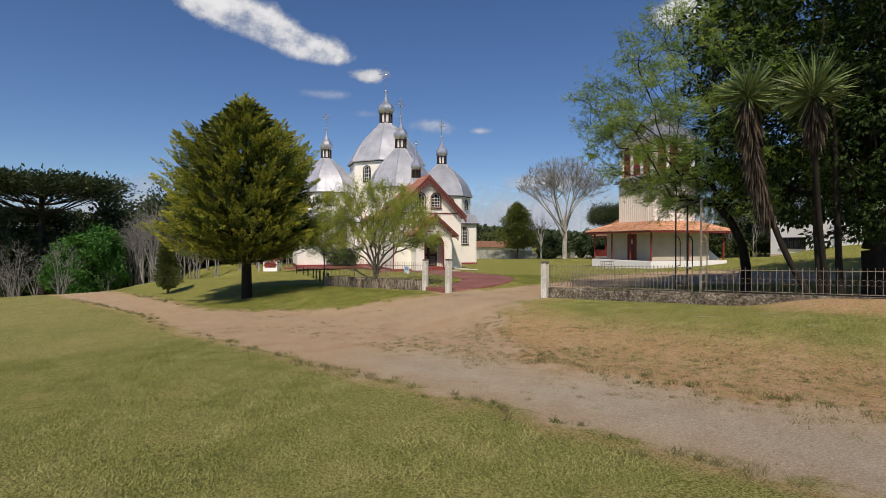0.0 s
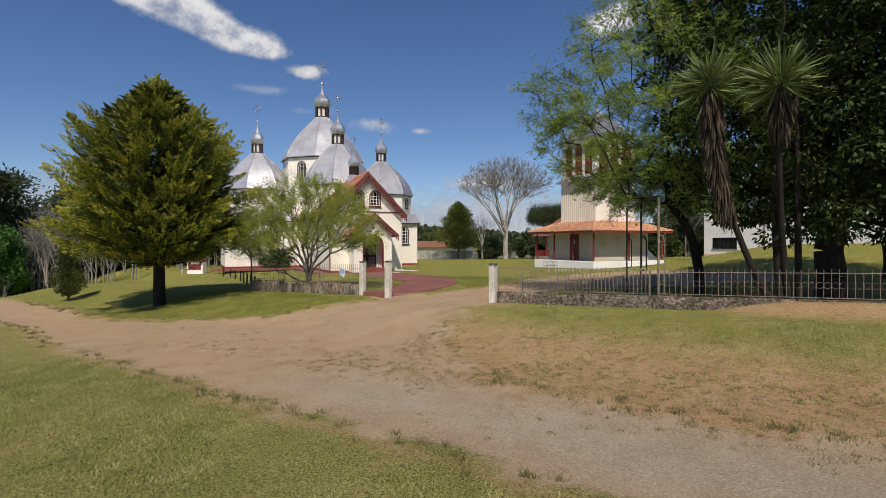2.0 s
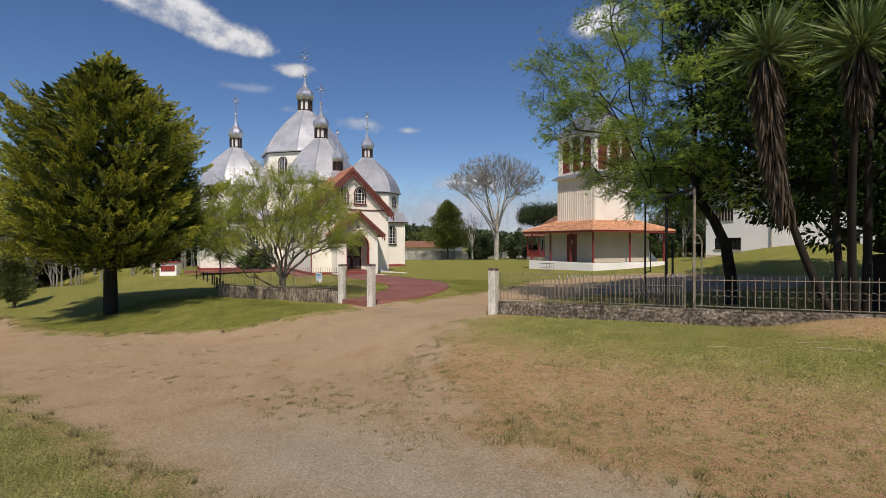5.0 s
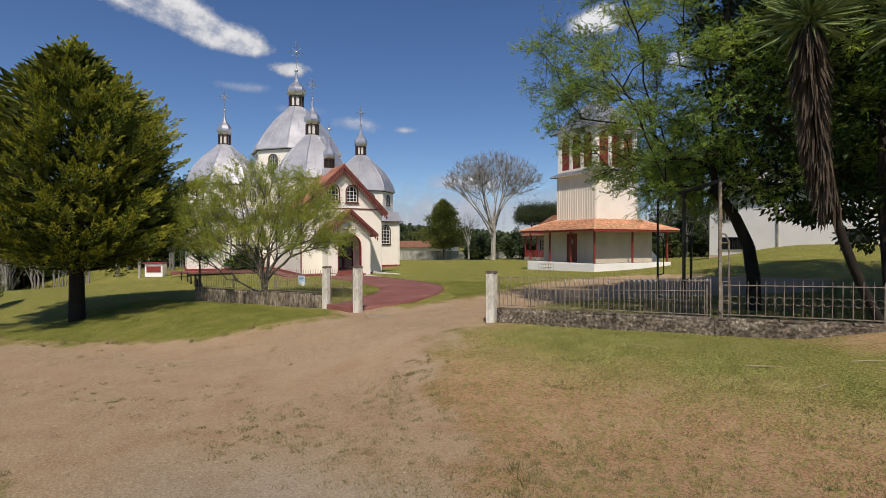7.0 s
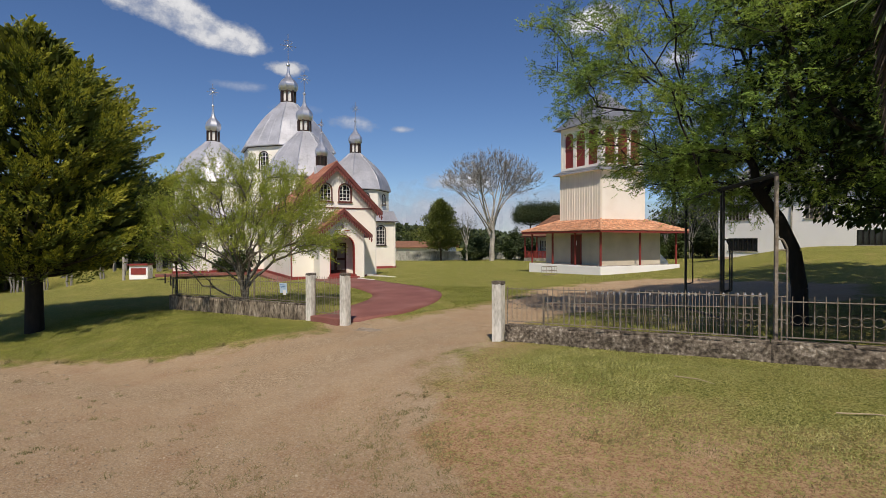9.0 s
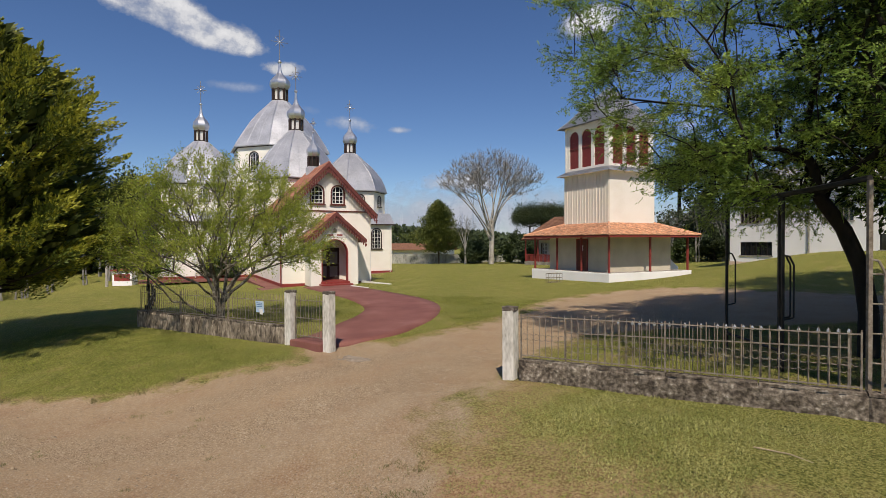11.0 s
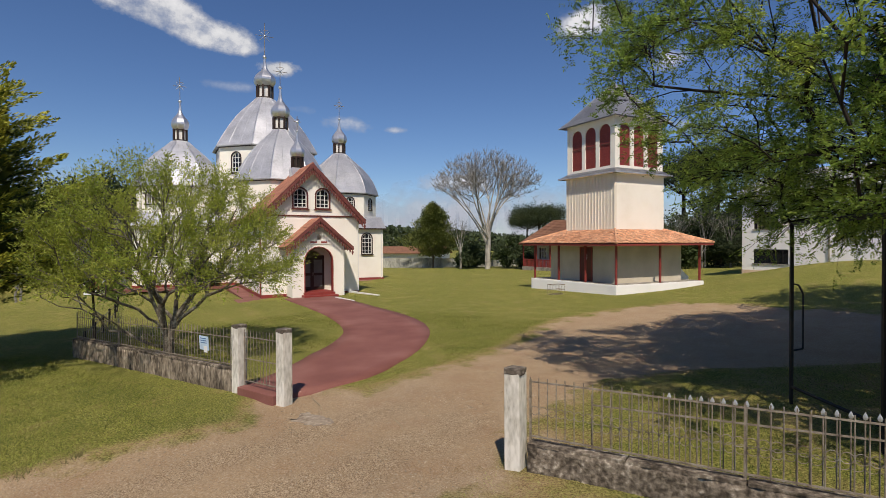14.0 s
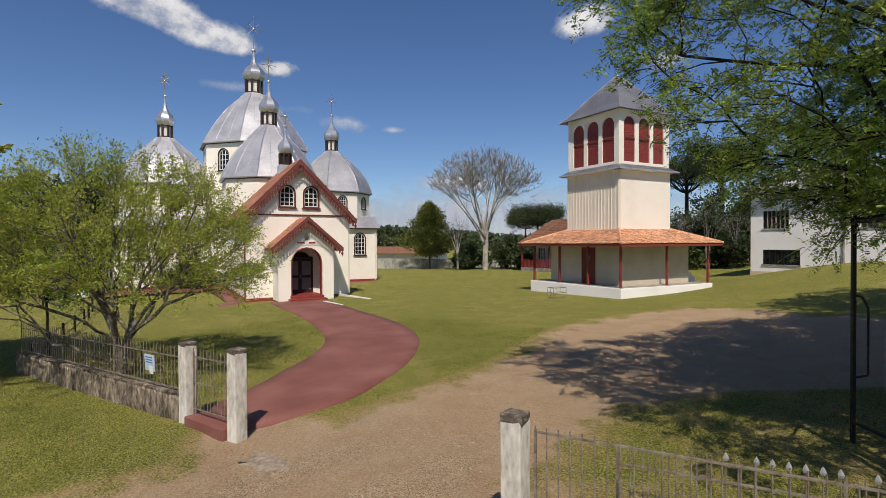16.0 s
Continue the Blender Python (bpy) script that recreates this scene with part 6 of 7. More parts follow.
cone_conifer((-42.5, 55.0, gz(-42.5, 55)), 9.0, 4.6, LEAF_OLIVE, 9, "broad green conifer in front of the back wall", bare=0.18)
bare_tree((-31.5, 52.0, gz(-31.5, 52)), 15.2, 7.2, 13, "tall leafless tree with a pale grey forked trunk", n_limbs=6, fork=0.34, ends=230, sprays=11)
bare_tree((-36.0, 52.5, gz(-36, 52.5)), 7.0, 2.4, 17, "small leafless tree beside the tall pale one", n_limbs=4, thick=0.16, fork=0.42, ends=60, sprays=8)

# ---- white building ----
WBM = pose(-1.35, 38.15, 0.0, 0, 0, 64.2 - 90)      # x along the long wall, y into the building
wb = empty("white_building", WBM, "long two-storey white building with barred windows", "building")
wins = [(0.85, 3.25, 1.50, 2.50), (0.85, 2.55, 3.95, 5.15), (6.6, 8.4, 3.9, 5.1), (9.8, 11.8, 2.0, 3.0)]
sq = lambda x0, x1, z0, z1: [(x0, z0), (x1, z0), (x1, z1), (x0, z1)]
wall_with_holes("wall", (0, 17), 0.0, 6.5, [sq(*w) for w in wins], 0.25, Matrix(), WHITE_WALL, wb, "white wall with red earth splashes at the foot")
ALONG = pose(0, 0, 0, 0, 0, 90) @ Matrix.Diagonal((1, -1, 1, 1))
for x0 in (0, 16.75):
    part("wall", slab(bmesh.new(), [(0.25, 0.0), (8.75, 0.0), (8.75, 6.5), (4.5, 8.15), (0.25, 6.5)], x0, x0 + 0.25, ALONG), WHITE_WALL, wb)
part("wall", boxed(0.25, 16.75, 8.75, 9, 0.0, 6.5), WHITE_WALL, wb)
SHEETING = material("grey_roof_sheet", [(0.20, 0.20, 0.20), (0.34, 0.34, 0.33), (0.44, 0.44, 0.43)], 1.2, 0.8, bump=0.1, fine=9)
for sgn, ya in ((1, -0.55), (-1, 9.55)):
    part("roof", slab(bmesh.new(), [(ya, 6.42), (4.5, 8.42), (4.5, 8.32), (ya, 6.32)], -0.4, 17.4, ALONG), SHEETING, wb, "pitched roof of grey corrugated sheets")
    for k in range(58):
        x = -0.35 + 0.306 * k
        part("corrugation", tube(bmesh.new(), (x, ya, 6.43), (x, 4.5, 8.43), 0.045, n=5), SHEETING, wb)
part("splash", boxed(-0.02, 17, -0.012, -0.003, 0.3, 1.0), material("earth_splash", [(0.70, 0.66, 0.60), (0.66, 0.52, 0.40), (0.55, 0.34, 0.22)], 1.2, 0.9, bump=0.05), wb)
for x0, x1, z0, z1 in wins:
    w = part("window", boxed(x0, x1, 0.10, 0.14, z0, z1), GLASS, wb, "dark window with upright bars")
    for f in range(7):
        x = x0 + (x1 - x0) * f / 6
        part("window_bar", boxed(x - 0.03, x + 0.03, 0.03, 0.08, z0, z1), IRON_DARK if z0 < 3 else CONCRETE, w)
    part("sill", boxed(x0 - 0.06, x1 + 0.06, -0.06, 0.1, z0 - 0.08, z0), CONCRETE, w)
db = bmesh.new()
tube(db, (5.75, -0.06, 0.9), (5.75, -0.06, 6.4), 0.06)
part("downpipe", db, CONCRETE, wb)

# ---- wooden house behind the tower ----
hs = empty("wooden_house", pose(-24.2, 51.2, gz(-24, 48), 0, 0, 64.2 - 90), "small pale wooden house with an old tiled roof and red veranda", "house")
hw = [(0.9, 1.75, 1.3, 2.6), (2.6, 3.45, 1.3, 2.6)]
wall_with_holes("wall", (0, 10), 0.4, 3.5, [sq(*w) for w in hw], 0.15, Matrix(), material("pale_boards", [(0.40, 0.40, 0.40), (0.55, 0.55, 0.56)], 2, 0.8, bump=0.1, stretch=(4, 4, 0.4)), hs)
part("wall", boxed(0, 0.15, 0.15, 6, 0.4, 3.5), CREAM_BOARD, hs)
for x0, x1, z0, z1 in hw:
    w = part("window", boxed(x0, x1, 0.06, 0.09, z0, z1), GLASS, hs, "dark window with white bars")
    for f in (0, 0.33, 0.67, 1):
        part("window_bar", boxed(x0 + (x1 - x0) * f - 0.03, x0 + (x1 - x0) * f + 0.03, -0.03, 0.05, z0, z1), WHITE, w)
        part("window_bar", boxed(x0, x1, -0.025, 0.045, z0 + (z1 - z0) * f - 0.03, z0 + (z1 - z0) * f + 0.03), WHITE, w)
    part("shutter", boxed(x0 - 0.32, x0 - 0.05, -0.05, -0.003, z0, z1), DARK_FRAME, w)
part("veranda_floor", boxed(-0.3, 10, -1.9, -0.003, -0.3, 0.42), CONCRETE, hs)
for x in (-0.2, 2.2, 4.6, 7.0, 9.6):
    part("veranda_post", boxed(x - 0.06, x + 0.06, -1.85, -1.73, 0.42, 3.05), RED, hs)
part("veranda_rail", boxed(-0.2, 9.6, -1.83, -1.75, 1.2, 1.3), RED, hs)
for i in range(40):
    x = -0.1 + i * 0.245
    part("baluster", boxed(x, x + 0.12, -1.81, -1.77, 0.45, 1.2), RED, hs)
for s, (ya, za, yb, zb) in enumerate(((-2.2, 3.1, 3.0, 5.9), (8.2, 3.1, 3.0, 5.9))):
    part("roof", slab(bmesh.new(), [(ya, za), (yb, zb), (yb, zb - 0.12), (ya, za - 0.12)], -0.6, 10.6, pose(0, 0, 0, 0, 0, 90) @ Matrix.Diagonal((1, -1, 1, 1))), RED_DARK, hs)
    tiled_slope(hs, (-0.6, ya, za), (10.6, ya, za), (10.6, yb, zb), (-0.6, yb, zb), 14, 40, TILE_OLD, "tile_course")
part("gable", slab(bmesh.new(), [(-2.0, 3.05), (8.0, 3.05), (3.0, 5.76)], -0.02, -0.12, pose(0, 0, 0, 0, 0, 90) @ Matrix.Diagonal((1, -1, 1, 1))), DARK_FRAME, hs)

# ---- back wall, sheds and posts ----
tagged(link("back_wall", boxed(-14, 17, -0.1, 0.1, -0.5, 1.25, pose(-38.5, 57.5, gz(-38, 57), 0, 0, 20)), material("stained_white_wall", [(0.10, 0.10, 0.09), (0.36, 0.36, 0.32), (0.55, 0.55, 0.50)], 1.2, 0.9, bump=0.2, fine=8, stretch=(1, 1, 0.4))), "low whitewashed boundary wall with dark stains", "wall", "", "structure")
sh = empty("shed", pose(-52, 62, gz(-45, 60), 0, 0, 20), "low shed with a faded red roof behind the boundary wall", "shed")
part("wall", boxed(-7, 5, 0, 5, 0, 2.0), WHITE_WALL, sh)
part("roof", slab(bmesh.new(), [(-0.6, 2.0), (2.5, 3.1), (5.6, 2.0), (5.6, 1.9), (2.5, 3.0), (-0.6, 1.9)], -7.4, 5.4, pose(0, 0, 0, 0, 0, 90) @ Matrix.Diagonal((1, -1, 1, 1))), TILE_OLD, sh)
bn = empty("wire_crate", pose(-9.3, 22.9, gz(-9.3, 22.9), 0, 0, 64), "small weathered wire crate on the grass", "crate")
for z in (0.02, 0.3, 0.58):
    fb = bmesh.new()
    for a, b in (((-0.45, -0.25), (0.45, -0.25)), ((0.45, -0.25), (0.45, 0.25)), ((0.45, 0.25), (-0.45, 0.25)), ((-0.45, 0.25), (-0.45, -0.25))):
        tube(fb, (*a, z), (*b, z), 0.016, n=5)
    part("hoop", fb, IRON, bn)
for x, y in ((-0.45, -0.25), (0.45, -0.25), (0.45, 0.25), (-0.45, 0.25), (0, -0.25), (-0.22, -0.25), (0.22, -0.25), (-0.45, 0)):
    part("bar", tube(bmesh.new(), (x, y, 0), (x, y, 0.6), 0.012, n=5), IRON, bn)

for (x, y, h) in ((-47.0, 11.5, 6.0), (-50, 18, 5.5)):
    up = empty("utility_pole", pose(x, y, gz(x, y)), "weathered grey wooden utility pole beyond the lawn", "pole", "utility poles")
    part("mast", tube(bmesh.new(), (0, 0, -0.3), (0, 0, h), 0.13, 0.09, 8), BARK_PALE, up)
    part("crossarm", boxed(-0.7, 0.7, -0.05, 0.05, h - 0.5, h - 0.38), BARK_PALE, up)
kk = empty("kiosk", pose(-46, 12.6, gz(-46, 12.6), 0, 0, 45), "tiny white and red kiosk beyond the rail fence", "kiosk")
part("body", boxed(-0.8, 0.8, -0.6, 0.6, 0, 1.3), WHITE_WALL, kk)
part("panel", boxed(-0.65, 0.65, -0.63, -0.605, 0.45, 1.05), RED, kk)
part("roof", boxed(-0.95, 0.95, -0.75, 0.75, 1.3, 1.42), RED, kk)

# ---- woods ----
broad_tree("broadleaf_tree", (-62.3, -2.6, gz(-62.3, -2.6)), "round fresh-green tree at the edge of the wood", 51, 9.8, 4.1, 0.2, LEAF_FRESH, BARK, (0.34, 0.20), 22, 0.22, 18, 0.42, kids=1)
araucaria((-72.7, -5.3, gz(-72.7, -5.3)), 17.6, 8.8, 61, "tall umbrella pine with a flat dark crown", "umbrella pines")
araucaria((-40.5, 86.0, gz(-31, 60)), 9.4, 4.8, 62, "distant umbrella pine rising behind the old house", "umbrella pines", 0.15)
araucaria((-44.0, 88.0, gz(-31, 60)), 8.4, 3.6, 64, "distant umbrella pine rising behind the old house", "umbrella pines", 0.17)
araucaria((-88.0, -6.5, gz(-88, -6.5)), 14.0, 8.0, 63, "tall umbrella pine with a flat dark crown", "umbrella pines")
for i, (x, y, h, r) in enumerate(((-9.3, 58.0, 11.5, 3.2), (-6.2, 60.5, 13.0, 3.8))):
    araucaria((x, y, gz(x, y)), h, r, 160 + i, "dark umbrella pine standing behind the bell tower", "umbrella pines", 0.16)
rngf = np.random.default_rng(99)
protos = [broad_tree("forest_tree", (-78.0, 2.0, gz(-60, 2)), "dark leafy tree in the wood beyond the road", 70 + i, 9.0 + i, 4.2, 0.2, LEAF_FOREST, BARK, (0.42, 0.26), 11, 0.10, 11, 0.6, group="trees of the wood", kids=1) for i in range(3)]
protos += [bare_tree((-66.0, 3.0, gz(-60, 3)), 9.0, 2.6, 81, "slender grey leafless tree in the wood", TWIG_GREY, n_limbs=4, name="leafless_tree", thick=0.12, fork=0.4, group="trees of the wood", ends=50, sprays=7)]
for ob in protos[:3]:
    ob.location.x -= 4 * protos.index(ob)
line = []
for i in range(46):                                   # the wood to the west, beyond the road
    a = radians(93 - 34 * i / 45)
    dist = 84 + 18 * rngf.random()
    line.append((11 - dist * math.sin(a), -17 + dist * math.cos(a), 0.85 + 0.4 * rngf.random(), i % 3))
for i in range(40):                                   # slender leafless trees along its edge
    a = radians(92 - 32 * i / 39 + rngf.normal())
    dist = 68 + 16 * rngf.random()
    line.append((11 - dist * math.sin(a), -17 + dist * math.cos(a), 0.55 + 0.45 * rngf.random(), 3))
for i in range(7):                                    # a stand of tall pale ones
    line.append((-58 - 1.3 * i + rngf.normal(), 4.0 + 0.9 * rngf.normal(), 1.15 + 0.25 * rngf.random(), 3))
for i in range(9):                                    # behind the tower and the white building
    line.append((-14 + 2.6 * i + rngf.normal(), 66 + 5 * rngf.random(), 0.45 + 0.2 * rngf.random(), i % 3))
for i in range(26):                                   # hedge line behind the back wall
    line.append((-74 + 2.3 * i, 76 + 7 * rngf.random() + 0.1 * i, 0.22 + 0.16 * rngf.random(), (0, 3, 1, 3, 2)[i % 5]))
line += [(-10.2, 54.0, 0.45, 0), (-7.6, 56.0, 0.62, 1), (-5.2, 57.0, 0.70, 2), (-2.6, 57.5, 0.72, 0), (0.5, 60.0, 0.8, 1), (4.5, 62, 0.8, 2), (-8.8, 52.0, 0.62, 3), (-6.4, 53.0, 0.7, 3), (-4.0, 53.5, 0.65, 3)]
for x, y, s, k in line:
    c = copy_thing(protos[k], pose(x, y, gz(x, min(y, 60)) - 0.1, 0, 0, 360 * rngf.random()))
    c.scale = (s, s, s * (0.9 + 0.2 * rngf.random()))
# shrubs round the bare tree and the house
for i, (x, y, h, r) in enumerate(((-34.5, 54.2, 3.2, 2.0), (-28.6, 54.4, 3.6, 2.4), (-26.4, 52.8, 2.8, 1.7), (-37.2, 56.0, 2.6, 1.6), (-12.5, 51.5, 3.2, 2.6), (-9.0, 53.0, 3.8, 2.6), (-5.0, 54.0, 3.4, 2.4), (-15.5, 50.5, 2.6, 2.0), (-40.0, 18.5, 2.2, 1.7))):
    broad_tree("shrub", (x, y, gz(x, y)), "loose dark green shrub in front of the boundary", 120 + i, h, r, 0.07, LEAF_BUSH if i % 2 else LEAF_FOREST, BARK, (0.30, 0.17), 6, 0.10, 8, 0.25, group="shrubs", kids=1)
# far wooded ridge all round
P, D = [], []
for i in range(44000):
    a = radians(85 + 125 * rngf.random())
    dist = 190 + 130 * rngf.random()
    top = 6.5 + 4.5 * noise.noise((math.cos(a) * 6, math.sin(a) * 6, 0.3)) + 0.028 * (dist - 190)
    P.append((-20 + dist * math.cos(a), 20 + dist * math.sin(a), -2 + (top + 2) * rngf.random() ** 0.6))
    D.append(rngf.normal(size=3))
v, f = leaves(np.array(P), np.array(D), 2.0, 1.5, rngf)
tagged(raw("far_woods", v, f, LEAF_FOREST, None, "hazy dark wooded ridge along the horizon"), "", "woods", "", "stuff")


# ---- clouds ----
def cloud_material(seed, soft, tones=((0.42, 0.44, 0.50), (0.80, 0.79, 0.80))):
    m = bpy.data.materials.new("cloud")
    m.use_nodes = True
    nt = m.node_tree
    N, L = (lambda k: nt.nodes.new(k)), nt.links.new
    tc, mp, ns = N("ShaderNodeTexCoord"), N("ShaderNodeMapping"), N("ShaderNodeTexNoise")
    L(tc.outputs["UV"], mp.inputs[0])
    mp.inputs["Location"].default_value = (seed, seed * 0.7, 0)
    mp.inputs["Scale"].default_value = (4.6, 2.1, 1)
    ns.inputs["Scale"].default_value, ns.inputs["Detail"].default_value, ns.inputs["Roughness"].default_value = 1.0, 10, 0.64
    L(mp.outputs[0], ns.inputs["Vector"])
    at_ = N("ShaderNodeAttribute")
    at_.attribute_name = "body"
    add, mr = N("ShaderNodeMath"), N("ShaderNodeMapRange")
    add.operation = "MULTIPLY_ADD"
    add.inputs[1].default_value = 2.7
    L(ns.outputs[0], add.inputs[0]), L(at_.outputs["Fac"], add.inputs[2])
    mr.inputs[1].default_value, mr.inputs[2].default_value = 1.82, 1.82 + soft
    L(add.outputs[0], mr.inputs[0])
    em, tr, ms = N("ShaderNodeEmission"), N("ShaderNodeBsdfTransparent"), N("ShaderNodeMixShader")
    rp = N("ShaderNodeValToRGB")
    rp.color_ramp.elements[0].color, rp.color_ramp.elements[1].color = (*tones[0], 1), (*tones[1], 1)
    rp.color_ramp.elements[0].position, rp.color_ramp.elements[1].position = 0.68, 0.90
    sc = N("ShaderNodeMath")
    sc.operation = "MULTIPLY"
    sc.inputs[1].default_value = 0.335
    L(add.outputs[0], sc.inputs[0]), L(sc.outputs[0], rp.inputs[0]), L(rp.outputs[0], em.inputs[0])
    L(mr.outputs[0], ms.inputs[0]), L(tr.outputs[0], ms.inputs[1]), L(em.outputs[0], ms.inputs[2])
    L(ms.outputs[0], nt.nodes["Material Output"].inputs[0])
    return m


def cloud(lobes, seed, soft, dense, label, **more):
    """A far cloud bank: a curved sheet that thickens at its lobes (azimuth, elevation, half width, half height, in degrees from the drive)."""
    D0 = 2400
    a0, a1 = min(l[0] - 1.8 * l[2] for l in lobes), max(l[0] + 1.8 * l[2] for l in lobes)
    e0, e1 = min(l[1] - 1.8 * l[3] for l in lobes), max(l[1] + 1.8 * l[3] for l in lobes)
    nx_, ny_ = 72, 36
    verts, body, uv = [], [], []
    for j in range(ny_ + 1):
        for i in range(nx_ + 1):
            az, el = a0 + (a1 - a0) * i / nx_, e0 + (e1 - e0) * j / ny_
            a, e = radians(az), radians(el)
            verts.append((-D0 * math.sin(a) * math.cos(e), D0 * math.cos(a) * math.cos(e), D0 * math.sin(e)))
            mass = sum(math.exp(-1.1 * (((az - l[0]) / l[2]) ** 2 + ((el - l[1]) / l[3]) ** 2)) for l in lobes)
            body.append(dense * (1.35 * min(1.0, mass) - 0.25))
            uv.append((az * 0.036, el * 0.10))
    k = (np.arange(ny_)[:, None] * (nx_ + 1) + np.arange(nx_)[None]).ravel()
    faces = np.stack([k, k + 1, k + nx_ + 2, k + nx_ + 1], 1)
    ob = raw("cloud", verts, faces, cloud_material(seed, soft, **more), None, label, True)
    ob.data.attributes.new("body", "FLOAT", "POINT").data.foreach_set("value", np.array(body, np.float32))
    layer = ob.data.uv_layers.new(name="UVMap")
    idx = np.empty(len(ob.data.loops), np.int32)
    ob.data.loops.foreach_get("vertex_index", idx)
    layer.data.foreach_set("uv", np.array(uv, np.float32)[idx].ravel())
    return tagged(ob, "", "cloud", "", "structure")


BRIGHT = "bright white fair-weather cloud"
cloud([(70.0, 22.8, 4.6, 1.6), (65.0, 22.0, 5.0, 1.9), (61.0, 20.3, 4.8, 1.7), (57.0, 19.2, 3.4, 1.1)], 3.3, 0.62, 1.0, BRIGHT)
cloud([(53.0, 17.6, 2.9, 0.95)], 5.0, 0.40, 0.85, "small white wisp of cloud")
cloud([(21.3, 21.6, 3.3, 1.5), (19.0, 22.6, 2.6, 1.4)], 8.0, 0.7, 0.78, BRIGHT)
cloud([(46.0, 12.7, 6.0, 1.3)], 11.0, 0.9, 0.85, "thin hazy veil of cloud")
cloud([(41.0, 12.1, 1.9, 0.6)], 12.0, 0.8, 0.85, "small white wisp of cloud")
cloud([(58.0, 15.6, 4.5, 0.7), (52.5, 13.8, 4.5, 0.7)], 13.0, 1.6, 0.75, "thin hazy veil of cloud")
HAZE = ((0.32, 0.36, 0.47), (0.45, 0.47, 0.54))
LOW_BANK = "low lavender cloud bank along the horizon"
cloud([(29.0, 2.5, 26, 4.6)], 14.0, 1.0, 1.30, LOW_BANK, tones=HAZE)
cloud([(76.0, 2.5, 26, 4.4)], 17.0, 1.0, 1.30, LOW_BANK, tones=HAZE)
cloud([(46.0, 2.2, 22, 3.4)], 21.0, 1.0, 1.25, LOW_BANK, tones=HAZE)
cloud([(35.0, 6.6, 9, 1.5)], 24.0, 0.7, 0.92, "low hazy heap of cloud", tones=((0.38, 0.42, 0.52), (0.56, 0.58, 0.64)))
cloud([(12.6, 17.8, 3.0, 1.4), (11.0, 11.4, 2.2, 1.5)], 27.0, 0.9, 0.8, BRIGHT)

# ---- grass, weeds, pebbles and sticks ----
rngg = np.random.default_rng(404)


def blades(name, xy, height, width, mat, label, lean=0.5, category="grass"):
    """Single-triangle grass blades standing at the points xy."""
    n = len(xy)
    z = ground_z(xy[:, 0], xy[:, 1]) - 0.05 * smoothstep(0.3, 0.8, track_mask(xy[:, 0], xy[:, 1]))
    base = np.column_stack([xy, z - 0.005])
    a = rngg.random(n) * 2 * np.pi
    h = (height * (0.5 + rngg.random(n)))[:, None]
    s = np.column_stack([np.cos(a), np.sin(a), np.zeros(n)]) * (width * (0.6 + 0.8 * rngg.random(n)))[:, None]
    tip = base + np.column_stack([rngg.normal(size=n) * lean, rngg.normal(size=n) * lean, np.ones(n)]) * h
    v = np.stack([base - s, base + s, tip], 1).reshape(-1, 3)
    return tagged(raw(name, v, np.arange(3 * n).reshape(-1, 3), mat, None, label), "", category, "", "stuff")


def spread(n, x0, x1, y0, y1, keep, fade=1.6):
    xy = np.column_stack([x0 + (x1 - x0) * rngg.random(n), y0 + (y1 - y0) * rngg.random(n)])
    rim = np.minimum.reduce([xy[:, 0] - x0, x1 - xy[:, 0], xy[:, 1] - y0, y1 - xy[:, 1]])
    return xy[rngg.random(n) < keep(xy[:, 0], xy[:, 1]) * smoothstep(0, fade, rim)]


lawn_keep = lambda x, y: np.clip(1 - 1.7 * track_mask(x, y), 0, 1) * np.clip(1.1 - 1.15 * bare_mask(x, y), 0.05, 1) * ~((np.abs(y - 0.5) < 0.25) & (x > -15.3) & (x < 13.5))
path_keep = lambda x, y: lawn_keep(x, y) * (np.hypot(x + 7.0, y - 4.5) > 2.3) * (np.hypot(x + 6.3, y - 2.0) > 1.6) * (np.hypot(x + 9.6, y - 8.3) > 2.0)
blades("lawn_grass", spread(300000, -6, 14, -16.5, -9.6, lawn_keep), 0.032, 0.0068, GRASS_BLADE, "short mown grass with yellowing blades", 0.7)
blades("lawn_grass", spread(230000, -1.5, 14, -6.5, 0.6, lawn_keep), 0.030, 0.0068, GRASS_BLADE, "short mown grass on the bank outside the fence", 0.7)
blades("lawn_grass", spread(120000, -18, -5, -7.5, 0.4, lawn_keep), 0.030, 0.0075, GRASS_LUSH, "short mown grass outside the low wall", 0.7)
blades("lawn_grass", spread(170000, -18, 9, 0.8, 14, path_keep), 0.034, 0.0085, GRASS_LUSH, "short mown grass inside the fence", 0.7)


def weeds(n, keep, x0, x1, y0, y1, size, mat, label):
    c = spread(n, x0, x1, y0, y1, keep)
    per = 26
    xy = np.repeat(c, per, 0) + rngg.normal(size=(len(c) * per, 2)) * 0.055 * np.repeat(0.5 + rngg.random(len(c)), per)[:, None]
    return blades("weed_tuft_cover", xy, size, 0.006, mat, label, 0.6, "weeds")


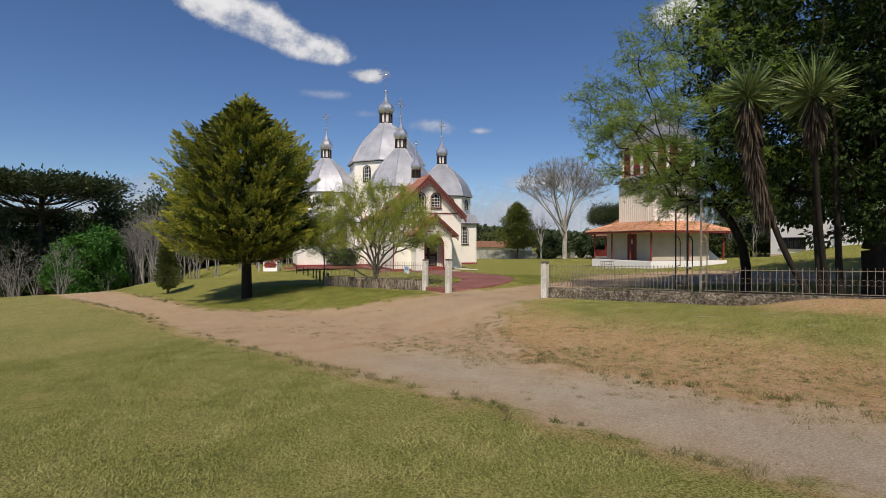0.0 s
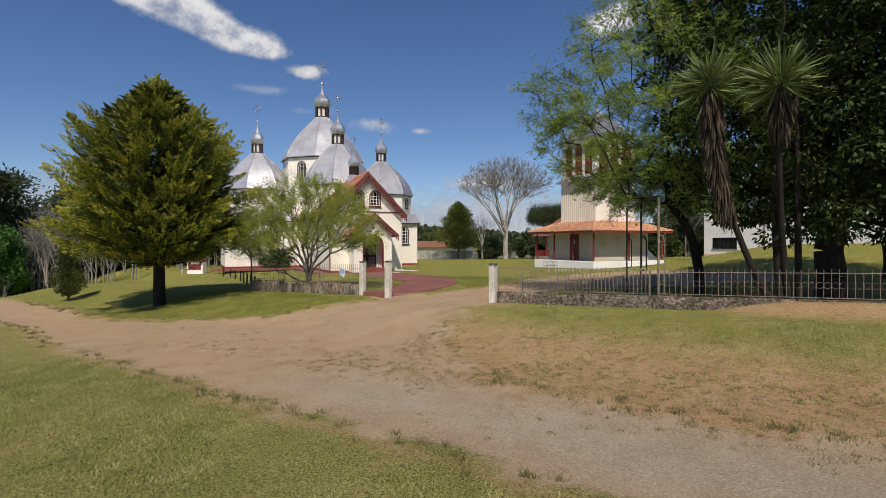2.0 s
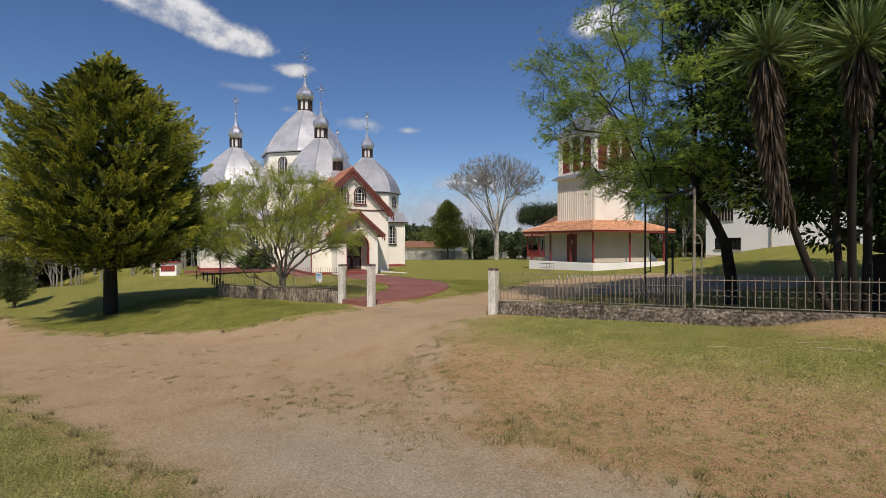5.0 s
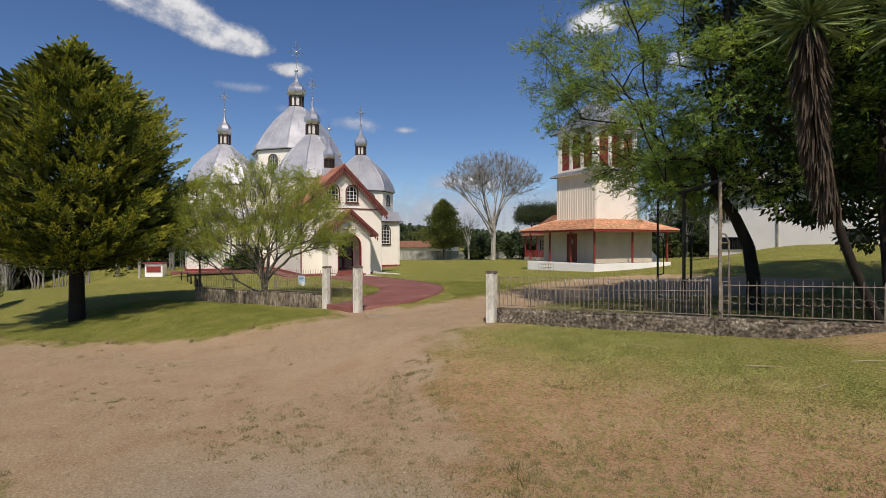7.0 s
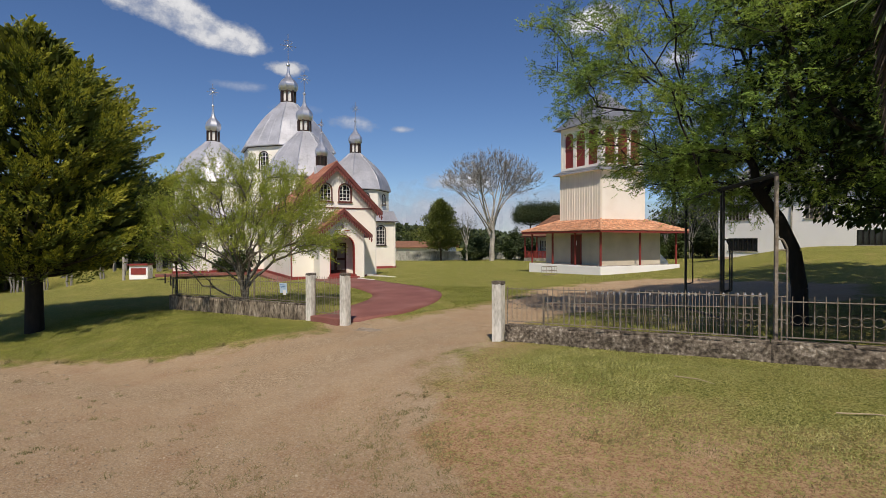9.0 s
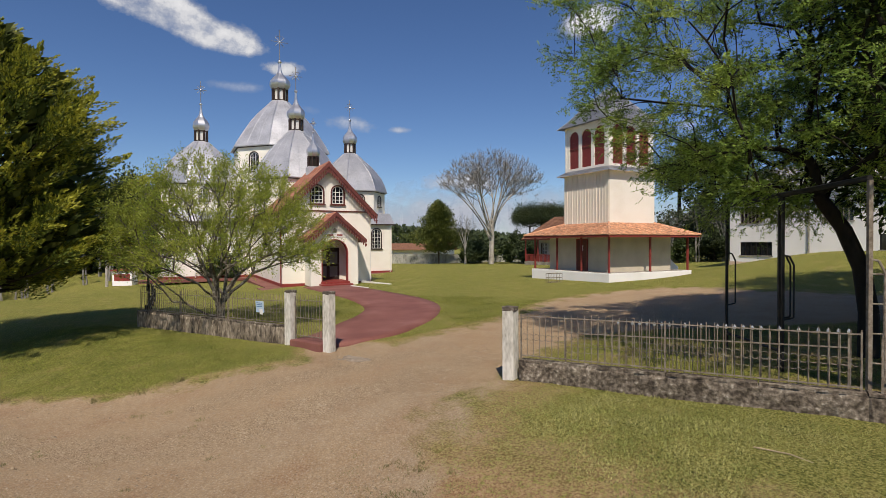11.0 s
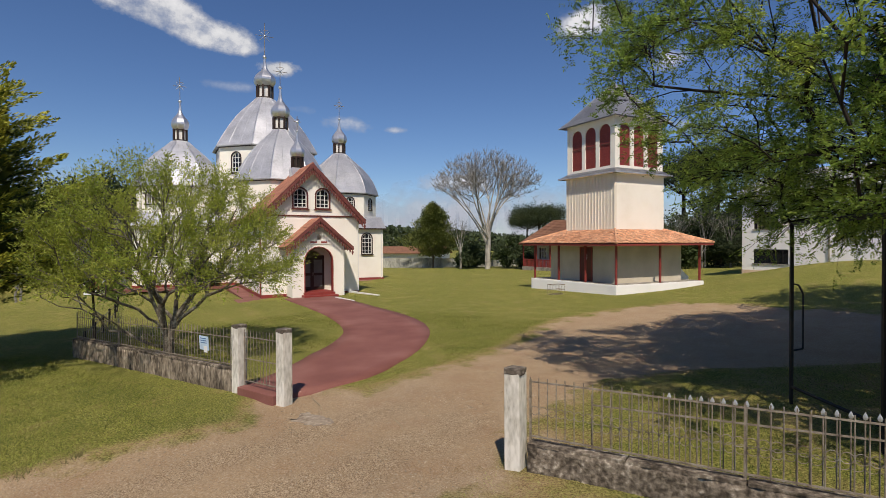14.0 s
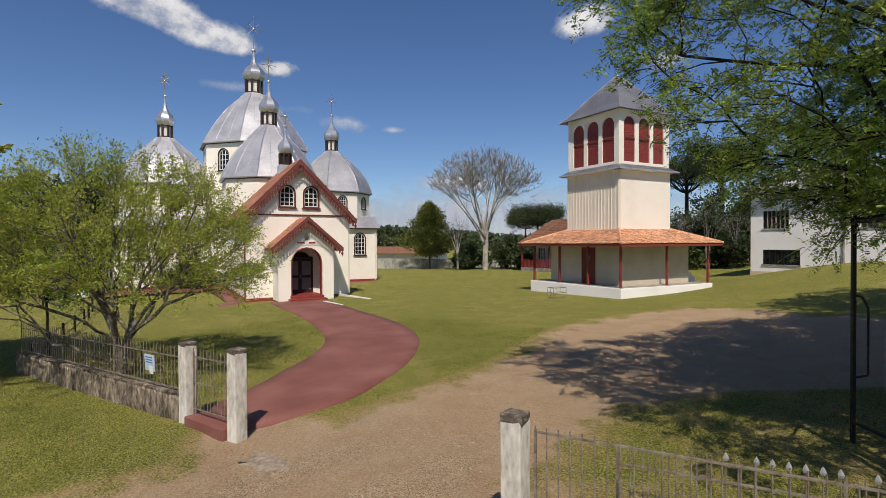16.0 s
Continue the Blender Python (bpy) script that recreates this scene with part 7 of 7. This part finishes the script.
edge_keep = lambda x, y: np.clip(1 - np.abs(track_mask(x, y) - 0.42) * 3.2, 0, 1) * ((y < -6.3) | (x < -5))
weeds(2400, edge_keep, -30, 13, -12.5, -2, 0.10, GRASS_DRY, "dry weed tufts along the edge of the track")
weeds(900, edge_keep, -30, 13, -12.5, -2, 0.08, GRASS_BLADE, "green weed tufts along the edge of the track")
weeds(520, lambda x, y: track_mask(x, y) * 0.5, -10, 9, -10, -3, 0.035, GRASS_DRY, "scattered dry weeds on the track")
weeds(2600, lambda x, y: bare_mask(x, y) * (y < -2), -1, 14, -8.5, -1.5, 0.030, GRASS_DRY, "sparse dry tufts on the bare bank")


def stones(name, xy, size, label):
    n = len(xy)
    z = ground_z(xy[:, 0], xy[:, 1]) - 0.05
    r = (size * (0.4 + 1.2 * rngg.random(n) ** 2))[:, None]
    c = np.column_stack([xy, z + r[:, 0] * 0.25])
    a = rngg.random(n) * 6.28
    ux = np.column_stack([np.cos(a), np.sin(a), np.zeros(n)]) * r
    uy = np.column_stack([-np.sin(a), np.cos(a), np.zeros(n)]) * r * (0.5 + 0.5 * rngg.random(n))[:, None]
    uz = np.column_stack([np.zeros(n), np.zeros(n), np.ones(n)]) * r * 0.55
    v = np.stack([c - ux, c - uy, c + ux, c + uy, c + uz + ux * 0.2, c - uz], 1).reshape(-1, 3)
    f = np.array([(0, 1, 4), (1, 2, 4), (2, 3, 4), (3, 0, 4), (1, 0, 5), (2, 1, 5), (3, 2, 5), (0, 3, 5)])
    return tagged(raw(name, v, (np.arange(n)[:, None, None] * 6 + f[None]).reshape(-1, 3), PEBBLE, None, label), "", "stones", "", "stuff")


stones("gravel", spread(56000, -10, 11, -10.5, 6, lambda x, y: smoothstep(0.45, 0.9, track_mask(x, y)) * np.clip(0.35 + 1.3 * np.sin(x * 1.3 + y * 0.7) * np.sin(y * 1.9 - x * 0.4), 0.2, 1)), 0.015, "loose pale gravel on the track")
stones("gravel", spread(130, -9, 11, -10.5, 4, lambda x, y: smoothstep(0.45, 0.9, track_mask(x, y))), 0.034, "scattered larger pebbles on the track")
stones("gravel", spread(52000, -14, 10, -10.5, 5, lambda x, y: smoothstep(0.45, 0.9, track_mask(x, y)) * (0.06 + 0.9 * gravel_mask(x, y) ** 1.5)), 0.014, "coarse pale gravel strewn over the drive")
for x, y, L, a in ((6.6, -1.95, 0.75, 20), (7.3, -2.5, 0.4, 60), (4.5, -1.4, 0.6, -10), (8.4, -1.5, 0.9, 5), (7.9, -1.1, 0.7, 35), (-2.4, 0.65, 0.75, -35), (-4.6, 0.75, 1.0, -28), (9.0, -2.2, 0.5, -20)):
    bm = tube(bmesh.new(), (-L / 2, 0, 0.02), (L * 0.1, 0.03, 0.03), 0.009, 0.008, 6)
    tube(bm, (L * 0.1, 0.03, 0.03), (L / 2, -0.02, 0.015), 0.008, 0.004, 6)
    ob = tagged(link("stick", bm, STICK), "pale dry stick lying on the ground", "stick", "sticks")
    ob.matrix_basis = pose(x, y, gz(x, y) - (0.05 if y > -0.9 and x < 0 else 0), 0, 0, a)
